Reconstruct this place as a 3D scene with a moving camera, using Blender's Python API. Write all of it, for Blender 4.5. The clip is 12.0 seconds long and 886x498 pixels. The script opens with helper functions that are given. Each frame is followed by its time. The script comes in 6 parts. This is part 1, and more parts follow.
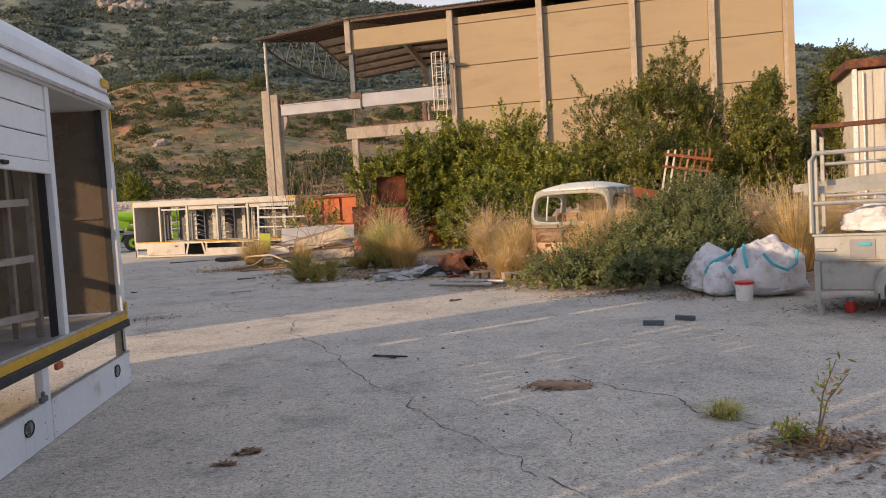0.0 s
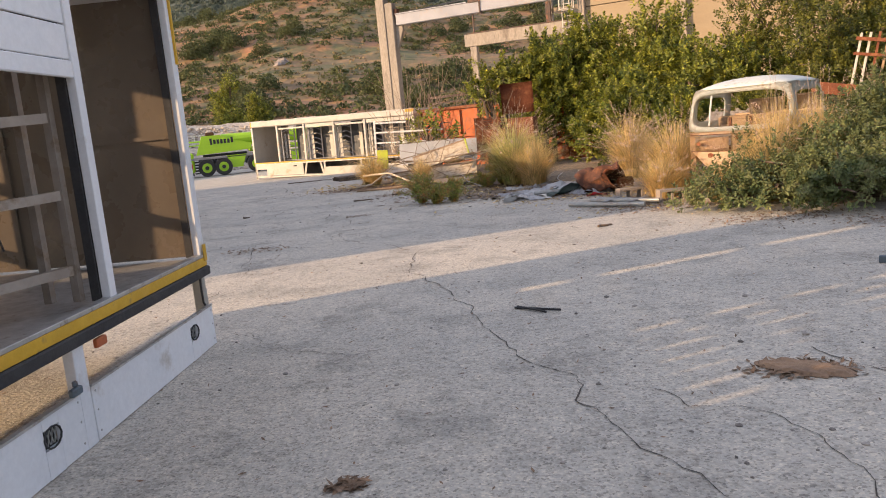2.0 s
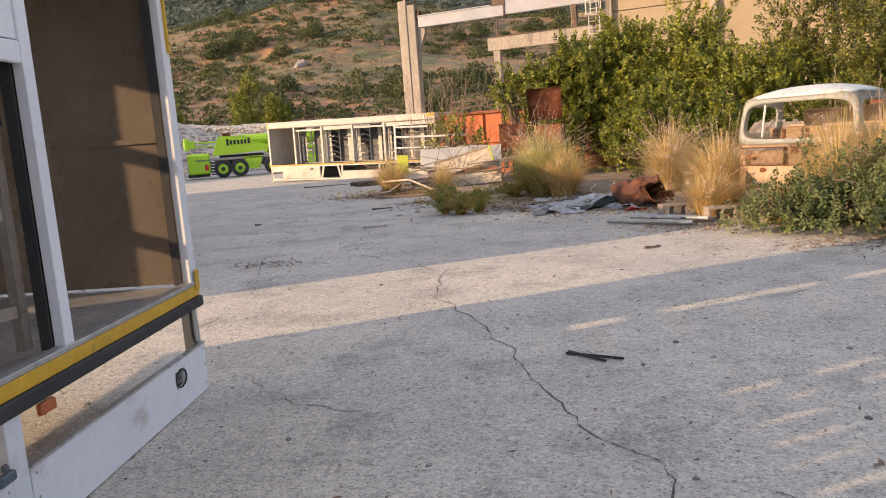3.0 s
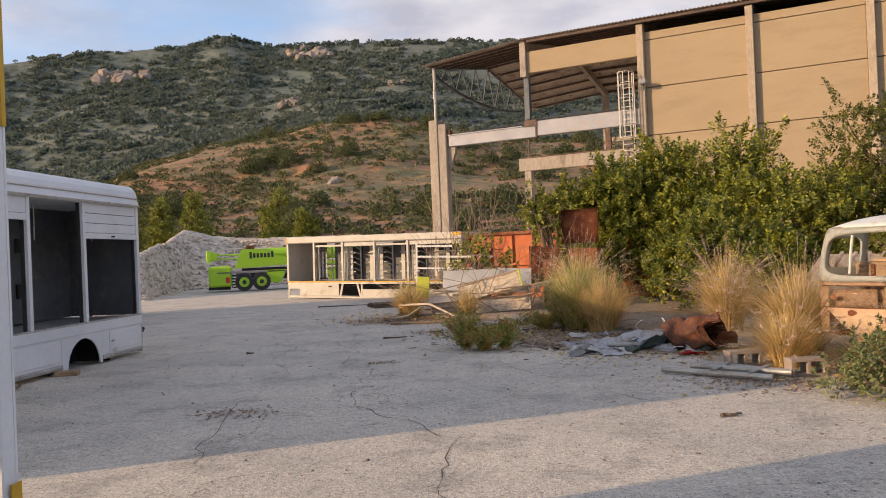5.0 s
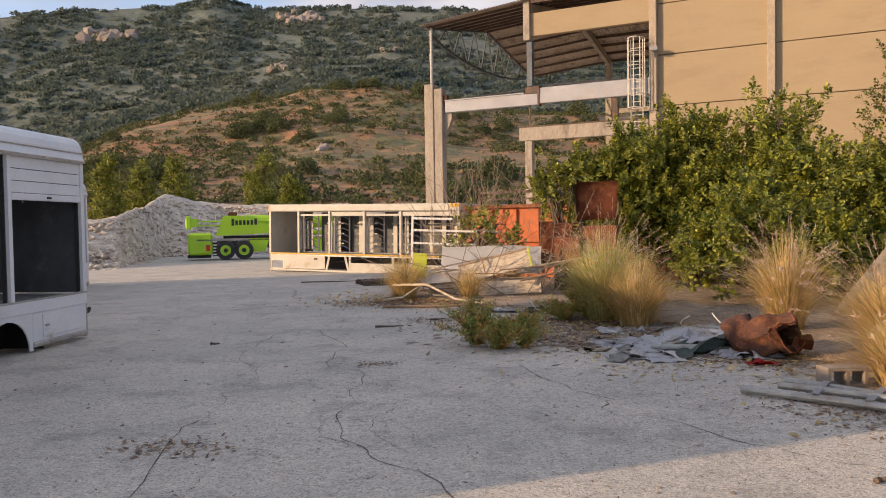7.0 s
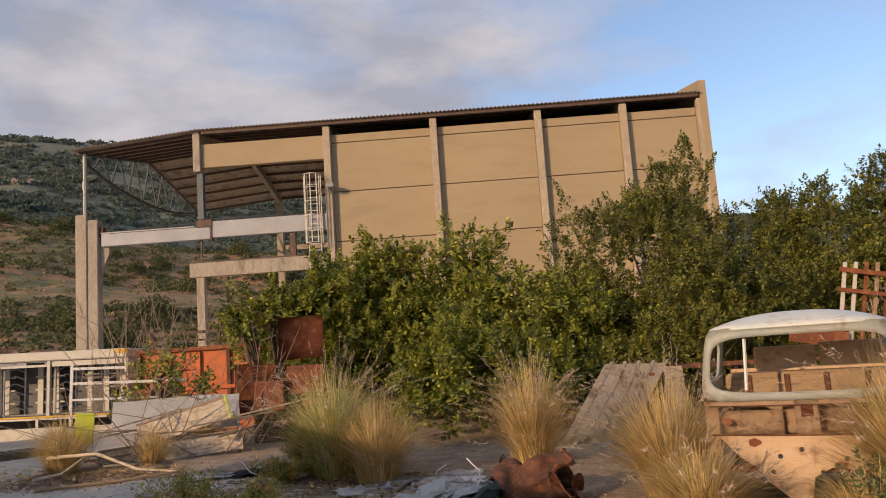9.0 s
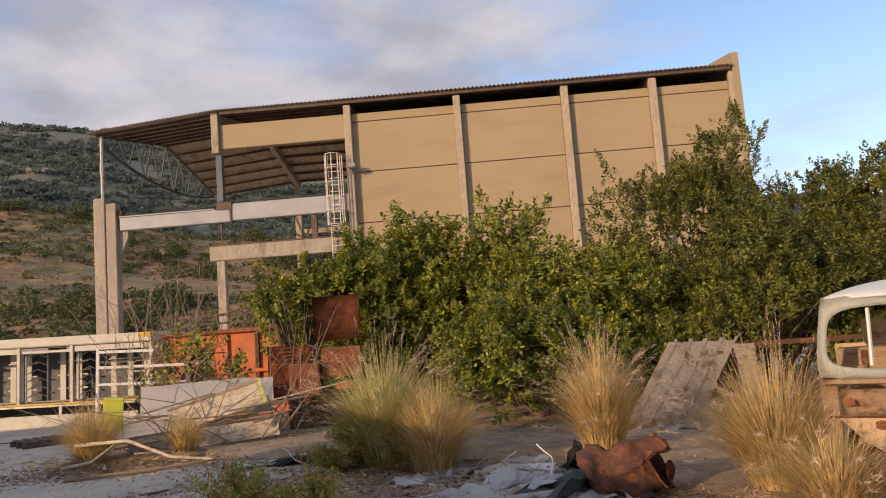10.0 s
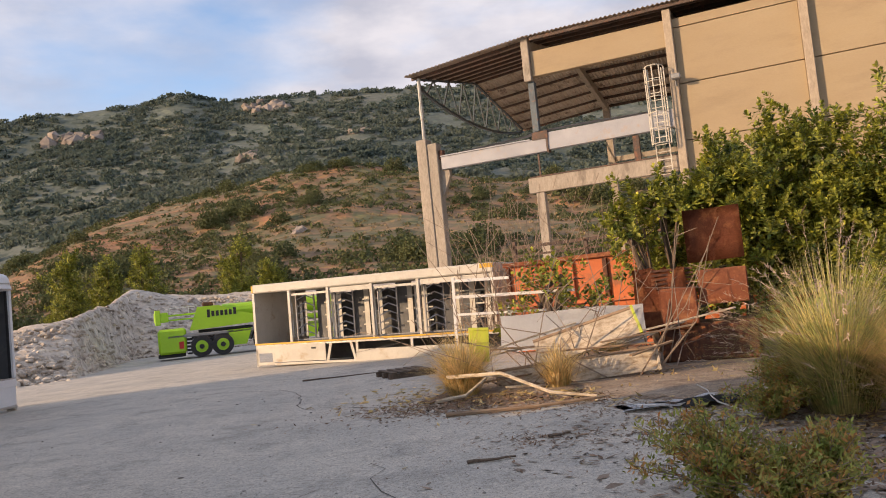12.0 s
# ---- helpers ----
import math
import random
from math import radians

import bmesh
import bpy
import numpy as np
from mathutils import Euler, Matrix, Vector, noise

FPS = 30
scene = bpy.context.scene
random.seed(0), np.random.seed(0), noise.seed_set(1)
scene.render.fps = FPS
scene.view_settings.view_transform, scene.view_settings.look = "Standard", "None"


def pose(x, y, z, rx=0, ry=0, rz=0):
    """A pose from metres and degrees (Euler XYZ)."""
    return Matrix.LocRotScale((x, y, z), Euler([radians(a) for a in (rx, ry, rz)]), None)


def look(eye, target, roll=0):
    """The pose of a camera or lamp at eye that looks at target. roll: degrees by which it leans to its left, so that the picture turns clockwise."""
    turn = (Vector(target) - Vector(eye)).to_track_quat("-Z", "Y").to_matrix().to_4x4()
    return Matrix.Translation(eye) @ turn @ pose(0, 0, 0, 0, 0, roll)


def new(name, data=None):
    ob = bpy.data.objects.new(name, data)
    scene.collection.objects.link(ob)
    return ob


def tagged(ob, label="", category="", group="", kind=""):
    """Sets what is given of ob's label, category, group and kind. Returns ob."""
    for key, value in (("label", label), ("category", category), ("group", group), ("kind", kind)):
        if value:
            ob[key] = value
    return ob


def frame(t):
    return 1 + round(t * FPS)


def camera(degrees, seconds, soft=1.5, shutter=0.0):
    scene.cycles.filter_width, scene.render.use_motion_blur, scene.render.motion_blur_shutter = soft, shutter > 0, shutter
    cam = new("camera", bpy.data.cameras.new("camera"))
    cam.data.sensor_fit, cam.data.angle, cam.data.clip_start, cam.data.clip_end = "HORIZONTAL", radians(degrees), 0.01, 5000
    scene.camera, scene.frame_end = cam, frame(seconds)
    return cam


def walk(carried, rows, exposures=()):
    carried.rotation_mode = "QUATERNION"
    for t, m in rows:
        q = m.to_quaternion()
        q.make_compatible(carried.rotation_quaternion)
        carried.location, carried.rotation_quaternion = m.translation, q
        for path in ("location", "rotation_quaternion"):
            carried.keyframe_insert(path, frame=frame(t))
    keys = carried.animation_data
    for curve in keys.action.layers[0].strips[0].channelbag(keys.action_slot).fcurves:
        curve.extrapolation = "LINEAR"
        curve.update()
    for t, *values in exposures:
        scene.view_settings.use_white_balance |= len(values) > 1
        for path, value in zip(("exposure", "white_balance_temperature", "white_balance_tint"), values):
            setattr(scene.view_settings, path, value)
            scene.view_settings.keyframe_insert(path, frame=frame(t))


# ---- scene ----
cam = camera(59.8, 12.0, soft=1.0)
METRES, EYE, TILT, LEAN, TURN = 12.0, 1.5, 0.85, 0.0, -5.8
PATH = [
    (0, (-0.018, 0.007, 1.445), (0.186, 1.994, 1.331), -3.4),
    (0.5, (-0.045, 0.436, 1.427), (-0.06, 2.432, 1.307), -3.6),
    (1, (-0.041, 0.881, 1.409), (-0.173, 2.857, 1.133), -3.7),
    (1.5, (-0.152, 1.351, 1.415), (-0.28, 3.322, 1.102), -5.1),
    (2, (-0.147, 1.839, 1.409), (-0.269, 3.81, 1.096), -5.4),
    (2.5, (-0.249, 2.292, 1.397), (-0.405, 4.262, 1.091), -4.2),
    (2.7, (-0.299, 2.501, 1.417), (-0.459, 4.471, 1.114), -4.2),
    (4.3, (-0.397, 3.946, 1.463), (-0.547, 5.931, 1.269), -4.3),
    (4.5, (-0.373, 4.155, 1.455), (-0.522, 6.144, 1.303), -4.2),
    (5, (-0.364, 4.662, 1.487), (-0.58, 6.65, 1.496), -2.4),
    (5.5, (-0.484, 5.238, 1.509), (-0.711, 7.223, 1.591), -2.4),
    (6, (-0.533, 5.791, 1.501), (-0.764, 7.777, 1.536), -2.1),
    (6.5, (-0.691, 6.302, 1.471), (-0.927, 8.287, 1.448), -1.1),
    (6.7, (-0.745, 6.507, 1.497), (-0.979, 8.492, 1.417), -1.1),
    (8.3, (-1.373, 7.74, 1.638), (-0.916, 9.676, 1.85), -3.2),
    (8.5, (-1.376, 8.037, 1.618), (-0.833, 9.945, 1.871), -3.8),
    (9, (-1.505, 8.512, 1.591), (-0.831, 10.378, 1.847), -3.9),
    (9.5, (-1.629, 9.009, 1.556), (-0.878, 10.847, 1.796), -4.5),
    (10, (-1.76, 9.498, 1.53), (-1.117, 11.379, 1.751), -4.3),
    (10.5, (-2.015, 10.02, 1.491), (-1.59, 11.963, 1.698), -4.4),
    (11, (-2.125, 10.481, 1.457), (-1.881, 12.456, 1.649), -5.3),
    (11.5, (-2.357, 10.999, 1.427), (-2.462, 12.992, 1.56), -4.8),
    (12, (-2.596, 11.533, 1.413), (-2.713, 13.526, 1.539), -5.7),
]
walk(cam, [(t, look(eye, target, roll)) for t, eye, target, roll in PATH],
     [(0, 1.02), (1, 1.2), (2.5, 1.45), (4.5, 1.25), (5.5, 0.9), (6.5, 1.15), (8.5, 0.6), (10, 0.75), (12, 1.1)])

# ---- world, sun ----
SUN_ELEV, SUN_FROM = radians(15.0), radians(205.5)      # height, and the direction it comes from (from +x, counter-clockwise)
world = bpy.data.worlds.new("world")
scene.world = world
world.use_nodes = True
wn, wl = world.node_tree.nodes, world.node_tree.links
sky = wn.new("ShaderNodeTexSky")
sky.sky_type, sky.sun_disc = "NISHITA", False
sky.sun_elevation, sky.sun_rotation = SUN_ELEV, radians(90) - SUN_FROM
sky.dust_density, sky.air_density, sky.ozone_density = 1.2, 1.0, 1.5
wtc = wn.new("ShaderNodeTexCoord")
wmap = wn.new("ShaderNodeMapping")
wmap.inputs["Scale"].default_value = (2.0, 2.0, 5.0)
wl.new(wtc.outputs["Generated"], wmap.inputs[0])
wnoise = wn.new("ShaderNodeTexNoise")
wnoise.inputs["Scale"].default_value, wnoise.inputs["Detail"].default_value = 1.15, 8
wnoise.inputs["Roughness"].default_value = 0.52
wl.new(wmap.outputs[0], wnoise.inputs["Vector"])
wramp = wn.new("ShaderNodeValToRGB")
wramp.color_ramp.elements[0].position, wramp.color_ramp.elements[1].position = 0.37, 0.58
wl.new(wnoise.outputs[0], wramp.inputs[0])
wmix = wn.new("ShaderNodeMix")
wmix.data_type = "RGBA"
wl.new(wramp.outputs[0], wmix.inputs["Factor"])
wtint = wn.new("ShaderNodeMix")
wtint.data_type, wtint.blend_type = "RGBA", "MULTIPLY"
wtint.inputs["Factor"].default_value, wtint.inputs["B"].default_value = 1.0, (0.89, 0.85, 0.91, 1)
wl.new(sky.outputs[0], wtint.inputs["A"])
wl.new(wtint.outputs["Result"], wmix.inputs["A"])
wlit = wn.new("ShaderNodeMix")       # cloud, grey-violet to lit white, in the sky's own units
wlit.data_type = "RGBA"
wlit.inputs["A"].default_value, wlit.inputs["B"].default_value = (1.75, 1.75, 2.05, 1), (2.65, 2.5, 2.65, 1)
wshape = wn.new("ShaderNodeTexNoise")
wshape.inputs["Scale"].default_value, wshape.inputs["Detail"].default_value, wshape.inputs["Roughness"].default_value = 2.6, 8, 0.55
wl.new(wmap.outputs[0], wshape.inputs["Vector"])
wlight = wn.new("ShaderNodeMapRange")
wlight.inputs[1].default_value, wlight.inputs[2].default_value = 0.38, 0.62
wl.new(wshape.outputs[0], wlight.inputs[0])
wl.new(wlight.outputs[0], wlit.inputs["Factor"])
wl.new(wlit.outputs["Result"], wmix.inputs["B"])
wbg = wn["Background"]
wbg.inputs[1].default_value = 0.15
wl.new(wmix.outputs["Result"], wbg.inputs[0])

sun = new("sun", bpy.data.lights.new("sun", "SUN"))
sun.data.energy, sun.data.angle, sun.data.color = 2.6, radians(0.6), (1.0, 0.68, 0.41)
sun_dir = Vector((math.cos(SUN_FROM) * math.cos(SUN_ELEV), math.sin(SUN_FROM) * math.cos(SUN_ELEV), math.sin(SUN_ELEV)))
sun.matrix_world = look(sun_dir * 60, (0, 0, 0))


# ---- materials ----
def mat(name, a, b=None, scale=3.0, rough=0.8, metal=0.0, bump=0.2, c=None, c_amount=0.35, fine=60.0, stretch=(1, 1, 1), island=0.0, translucent=0.0):
    """Two colours mixed by large noise, a third by patchy stains, a fine grain and relief; island: brightness change from piece to piece."""
    m = bpy.data.materials.new(name)
    m.use_nodes = True
    n, l = m.node_tree.nodes, m.node_tree.links
    p = n["Principled BSDF"]
    b = b or tuple(v * 0.75 for v in a)
    tc, mp = n.new("ShaderNodeTexCoord"), n.new("ShaderNodeMapping")
    mp.inputs["Scale"].default_value = stretch
    l.new(tc.outputs["Object"], mp.inputs[0])

    def noisy(s, detail=4, r=0.6):
        t = n.new("ShaderNodeTexNoise")
        t.inputs["Scale"].default_value, t.inputs["Detail"].default_value, t.inputs["Roughness"].default_value = s, detail, r
        l.new(mp.outputs[0], t.inputs["Vector"])
        return t.outputs[0]

    def ramp(v, lo, hi):
        r = n.new("ShaderNodeMapRange")
        r.inputs[1].default_value, r.inputs[2].default_value = lo, hi
        l.new(v, r.inputs[0])
        return r.outputs[0]

    def mix(f, x, y, kind="MIX"):
        k = n.new("ShaderNodeMix")
        k.data_type, k.blend_type = "RGBA", kind
        for v, s in ((f, k.inputs["Factor"]), (x, k.inputs["A"]), (y, k.inputs["B"])):
            if isinstance(v, bpy.types.NodeSocket):
                l.new(v, s)
            else:
                s.default_value = v if isinstance(v, float) else (*v, 1)
        return k.outputs["Result"]

    col = mix(ramp(noisy(scale), 0.35, 0.65), a, b)
    if c:
        col = mix(ramp(noisy(scale * 2.3, 8, 0.7), 0.62 - 0.3 * c_amount, 0.72 - 0.2 * c_amount), col, c)
    grain = noisy(fine, 3, 0.7)
    g = n.new("ShaderNodeMapRange")
    g.inputs[1].default_value, g.inputs[2].default_value, g.inputs[3].default_value, g.inputs[4].default_value = 0.3, 0.7, *((0.8, 1.18) if bump >= 0.28 or island else (0.95, 1.05))
    l.new(grain, g.inputs[0])
    vary = g.outputs[0]
    if island:
        geo, mr, mm = n.new("ShaderNodeNewGeometry"), n.new("ShaderNodeMapRange"), n.new("ShaderNodeMath")
        mr.inputs[3].default_value, mr.inputs[4].default_value, mm.operation = 1 - island, 1 + island, "MULTIPLY"
        l.new(geo.outputs["Random Per Island"], mr.inputs[0])
        l.new(mr.outputs[0], mm.inputs[0])
        l.new(vary, mm.inputs[1])
        vary = mm.outputs[0]
    comb = n.new("ShaderNodeVectorMath")
    comb.operation = "SCALE"
    l.new(col, comb.inputs[0])
    l.new(vary, comb.inputs["Scale"])
    l.new(comb.outputs[0], p.inputs["Base Color"])
    rr = ramp(noisy(scale * 4), 0.3, 0.7)
    mr2 = n.new("ShaderNodeMapRange")
    mr2.inputs[3].default_value, mr2.inputs[4].default_value = max(rough - 0.12, 0.05), min(rough + 0.12, 1)
    l.new(rr, mr2.inputs[0])
    l.new(mr2.outputs[0], p.inputs["Roughness"])
    p.inputs["Metallic"].default_value = metal
    if bump:
        bp = n.new("ShaderNodeBump")
        bp.inputs["Strength"].default_value, bp.inputs["Distance"].default_value = bump, 0.01
        l.new(grain, bp.inputs["Height"])
        l.new(bp.outputs[0], p.inputs["Normal"])
    if translucent:
        tr, ms = n.new("ShaderNodeBsdfTranslucent"), n.new("ShaderNodeMixShader")
        l.new(comb.outputs[0], tr.inputs[0])
        ms.inputs[0].default_value = translucent
        l.new(p.outputs[0], ms.inputs[1])
        l.new(tr.outputs[0], ms.inputs[2])
        l.new(ms.outputs[0], n["Material Output"].inputs[0])
    return m


M = dict(
    pavement=mat("worn_asphalt", (0.56, 0.51, 0.43), (0.45, 0.42, 0.365), 0.55, 0.9, 0, 1.0, (0.36, 0.335, 0.29), 0.38, 34),
    earth=mat("dry_earth", (0.30, 0.235, 0.17), (0.19, 0.14, 0.10), 1.6, 0.95, 0, 0.8, (0.34, 0.28, 0.21), 0.4, 30),
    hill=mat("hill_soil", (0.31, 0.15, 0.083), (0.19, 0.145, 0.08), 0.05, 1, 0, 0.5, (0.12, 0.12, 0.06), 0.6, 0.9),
    # far slope: distance haze is put into the colour, paler and bluer
    far_hill=mat("hazed_hill_scrub", (0.12, 0.145, 0.12), (0.155, 0.16, 0.13), 0.012, 1, 0, 0.5, (0.08, 0.10, 0.08), 0.6, 0.4),
    rubble=mat("pale_rubble", (0.56, 0.48, 0.385), (0.43, 0.365, 0.295), 0.5, 0.95, 0, 1.0, (0.62, 0.55, 0.46), 0.4, 6),
    rock=mat("pale_rock", (0.28, 0.235, 0.20), (0.21, 0.18, 0.15), 0.2, 0.95, 0, 0.6, island=0.25, fine=4),
    wall=mat("sand_plaster", (0.345, 0.27, 0.168), (0.32, 0.247, 0.155), 0.35, 0.9, 0, 0.12, (0.295, 0.228, 0.145), 0.35, 30, (0.35, 0.35, 1.3)),
    pale_concrete=mat("pale_concrete", (0.40, 0.33, 0.25), (0.35, 0.285, 0.21), 0.8, 0.9, 0, 0.4, (0.30, 0.25, 0.19), 0.3, 14, (1, 1, 0.35)),
    concrete=mat("old_concrete", (0.357, 0.306, 0.246), (0.281, 0.246, 0.204), 0.8, 0.9, 0, 0.4, (0.204, 0.17, 0.136), 0.3, 14, (1, 1, 0.35)),
    steel_beam=mat("grey_white_paint", (0.35, 0.355, 0.385), (0.28, 0.29, 0.32), 0.6, 0.6, 0, 0.2, (0.35, 0.28, 0.22), 0.2, 20),
    roof=mat("weathered_sheet", (0.16, 0.13, 0.11), (0.11, 0.09, 0.075), 0.8, 0.8, 0, 0.3, (0.2, 0.14, 0.1), 0.3, 20),
    roof_under=mat("fibre_cement", (0.52, 0.44, 0.36), (0.42, 0.35, 0.28), 0.8, 0.9, 0, 0.3, (0.18, 0.13, 0.1), 0.3, 20),
    brown_steel=mat("brown_steel", (0.10, 0.065, 0.05), (0.07, 0.05, 0.04), 2, 0.7, 0.1, 0.3, (0.2, 0.09, 0.05), 0.3),
    truss=mat("dull_blue_steel", (0.10, 0.13, 0.15), (0.07, 0.085, 0.10), 2, 0.6, 0.2, 0.2, (0.18, 0.1, 0.06), 0.2),
    white=mat("chalky_white_paint", (0.739, 0.739, 0.739), (0.627, 0.638, 0.65), 0.8, 0.45, 0, 0.12, (0.47, 0.437, 0.392), 0.05, 25),
    cream=mat("aged_cream_paint", (0.55, 0.52, 0.45), (0.46, 0.43, 0.365), 0.9, 0.6, 0, 0.15, (0.378, 0.297, 0.198), 0.22, 25),
    alu=mat("dull_aluminium", (0.50, 0.49, 0.47), (0.36, 0.35, 0.33), 4, 0.45, 0.55, 0.2, (0.22, 0.18, 0.14), 0.25, 40),
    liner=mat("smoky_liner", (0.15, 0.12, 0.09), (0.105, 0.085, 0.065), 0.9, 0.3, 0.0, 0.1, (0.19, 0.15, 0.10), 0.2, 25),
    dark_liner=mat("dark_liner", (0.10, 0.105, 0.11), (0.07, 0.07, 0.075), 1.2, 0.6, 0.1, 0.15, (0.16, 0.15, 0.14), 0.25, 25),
    yellow=mat("yellow_tape", (0.62, 0.36, 0.02), (0.52, 0.30, 0.02), 3, 0.5, 0, 0.1, (0.3, 0.2, 0.06), 0.2),
    rack=mat("grimy_rack_metal", (0.36, 0.31, 0.26), (0.27, 0.225, 0.185), 3, 0.5, 0.3, 0.2, (0.20, 0.14, 0.09), 0.3, 40),
    rubber=mat("black_rubber", (0.025, 0.025, 0.027), (0.04, 0.038, 0.036), 6, 0.8, 0, 0.3),
    wood=mat("pale_timber", (0.36, 0.25, 0.15), (0.27, 0.18, 0.11), 2, 0.8, 0, 0.4, (0.16, 0.11, 0.07), 0.3, 30, (1, 8, 8)),
    board=mat("peeling_board", (0.62, 0.53, 0.40), (0.50, 0.42, 0.31), 2.5, 0.8, 0, 0.4, (0.30, 0.22, 0.14), 0.5, 25, (1, 1, 3)),
    rust=mat("red_rust", (0.24, 0.075, 0.03), (0.15, 0.05, 0.025), 1.6, 0.85, 0.1, 0.5, (0.32, 0.13, 0.055), 0.4, 35),
    dark_rust=mat("dark_rust", (0.125, 0.052, 0.029), (0.07, 0.033, 0.022), 2.5, 0.8, 0.2, 0.5, (0.24, 0.09, 0.035), 0.4, 35),
    orange=mat("faded_orange_paint", (0.50, 0.13, 0.035), (0.40, 0.10, 0.03), 1.0, 0.7, 0, 0.2, (0.20, 0.08, 0.04), 0.3, 30),
    lime=mat("lime_paint", (0.36, 0.62, 0.02), (0.32, 0.55, 0.02), 0.6, 0.4, 0, 0.03, fine=10),
    lime_old=mat("old_lime_panel", (0.55, 0.62, 0.04), (0.46, 0.5, 0.06), 2, 0.6, 0, 0.1, (0.4, 0.38, 0.2), 0.2),
    black=mat("matt_black", (0.015, 0.015, 0.016), (0.03, 0.03, 0.03), 3, 0.7, 0, 0.1),
    grey=mat("mid_grey_paint", (0.28, 0.28, 0.28), (0.22, 0.22, 0.22), 2, 0.6, 0, 0.1),
    galv=mat("galvanised_steel", (0.42, 0.42, 0.39), (0.33, 0.33, 0.31), 2, 0.5, 0.4, 0.2, (0.28, 0.22, 0.17), 0.25, 30),
    car_roof=mat("chalky_blue_white_paint", (0.62, 0.62, 0.56), (0.52, 0.56, 0.54), 1.4, 0.5, 0, 0.1, (0.42, 0.34, 0.26), 0.18, 25),
    car_body=mat("tan_primer", (0.60, 0.44, 0.30), (0.50, 0.34, 0.21), 1.6, 0.7, 0, 0.2, (0.26, 0.12, 0.06), 0.3, 25),
    sack=mat("woven_sack", (0.66, 0.65, 0.67), (0.54, 0.53, 0.55), 3, 0.75, 0, 0.3, (0.34, 0.3, 0.27), 0.3, 120),
    cyan=mat("turquoise_webbing", (0.05, 0.42, 0.50), (0.08, 0.36, 0.42), 6, 0.7, 0, 0.2),
    red=mat("red_plastic", (0.55, 0.02, 0.015), (0.45, 0.02, 0.015), 4, 0.4, 0, 0.05),
    plastic=mat("white_plastic", (0.76, 0.74, 0.70), (0.66, 0.64, 0.60), 4, 0.5, 0, 0.1, (0.35, 0.3, 0.25), 0.2),
    green_cloth=mat("grey_green_tarp", (0.13, 0.17, 0.15), (0.09, 0.12, 0.11), 3, 0.7, 0, 0.3),
    sheet=mat("weathered_sheet_metal", (0.52, 0.46, 0.40), (0.42, 0.37, 0.32), 1.5, 0.7, 0.1, 0.3, (0.22, 0.15, 0.1), 0.35, 25),
    brick=mat("hollow_block", (0.33, 0.27, 0.22), (0.26, 0.22, 0.18), 5, 0.95, 0, 0.6, fine=70),
    bark=mat("bark", (0.14, 0.10, 0.07), (0.09, 0.065, 0.045), 6, 0.95, 0, 0.6, fine=30),
    twig=mat("dry_twig", (0.30, 0.23, 0.17), (0.2, 0.15, 0.11), 4, 0.9, 0, 0.3),
    leaf=mat("glossy_leaf", (0.085, 0.12, 0.02), (0.42, 0.41, 0.05), 3.2, 0.5, 0, 0, (0.05, 0.08, 0.018), 0.4, 8, island=0.5, translucent=0.3),
    leaf_dark=mat("dark_leaf", (0.075, 0.095, 0.018), (0.26, 0.245, 0.035), 2.4, 0.5, 0, 0, (0.05, 0.07, 0.018), 0.45, 8, island=0.5, translucent=0.3),
    leaf_grey=mat("grey_green_leaf", (0.095, 0.135, 0.045), (0.21, 0.23, 0.085), 2.2, 0.7, 0, 0, (0.22, 0.19, 0.09), 0.3, 8, island=0.35, translucent=0.25),
    leaf_weed=mat("weed_leaf", (0.26, 0.33, 0.07), (0.40, 0.38, 0.09), 3.5, 0.7, 0, 0, (0.48, 0.20, 0.07), 0.5, 8, island=0.4, translucent=0.3),
    straw=mat("straw_blade", (0.72, 0.54, 0.26), (0.60, 0.45, 0.19), 3.0, 0.8, 0, 0, (0.34, 0.32, 0.10), 0.3, 8, island=0.35, translucent=0.4),
    straw_green=mat("green_straw_blade", (0.56, 0.52, 0.19), (0.68, 0.55, 0.24), 3.0, 0.8, 0, 0, (0.28, 0.38, 0.11), 0.45, 8, island=0.4, translucent=0.4),
    plume=mat("grass_plume", (0.68, 0.52, 0.40), (0.56, 0.42, 0.32), 3, 0.9, 0, 0, island=0.2, translucent=0.4),
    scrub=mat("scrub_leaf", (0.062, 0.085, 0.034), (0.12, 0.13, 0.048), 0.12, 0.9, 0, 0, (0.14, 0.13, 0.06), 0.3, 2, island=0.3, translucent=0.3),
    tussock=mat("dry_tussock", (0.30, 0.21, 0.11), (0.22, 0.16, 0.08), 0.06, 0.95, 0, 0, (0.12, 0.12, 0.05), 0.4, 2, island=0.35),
    # far maquis: same haze mixed into the leaf green
    scrub_far_hazed=mat("hazed_far_scrub_leaf", (0.10, 0.135, 0.112), (0.135, 0.16, 0.125), 0.02, 0.95, 0, 0, fine=2, island=0.12, translucent=0.45),
    litter=mat("leaf_litter", (0.27, 0.17, 0.10), (0.17, 0.11, 0.07), 4, 0.95, 0, 0.2, island=0.4),
    stone=mat("loose_stone", (0.34, 0.30, 0.26), (0.22, 0.2, 0.18), 3, 0.95, 0, 0.4, island=0.5),
    crack=mat("crack_dirt", (0.07, 0.06, 0.05), (0.10, 0.085, 0.07), 6, 1, 0, 0.5),
)


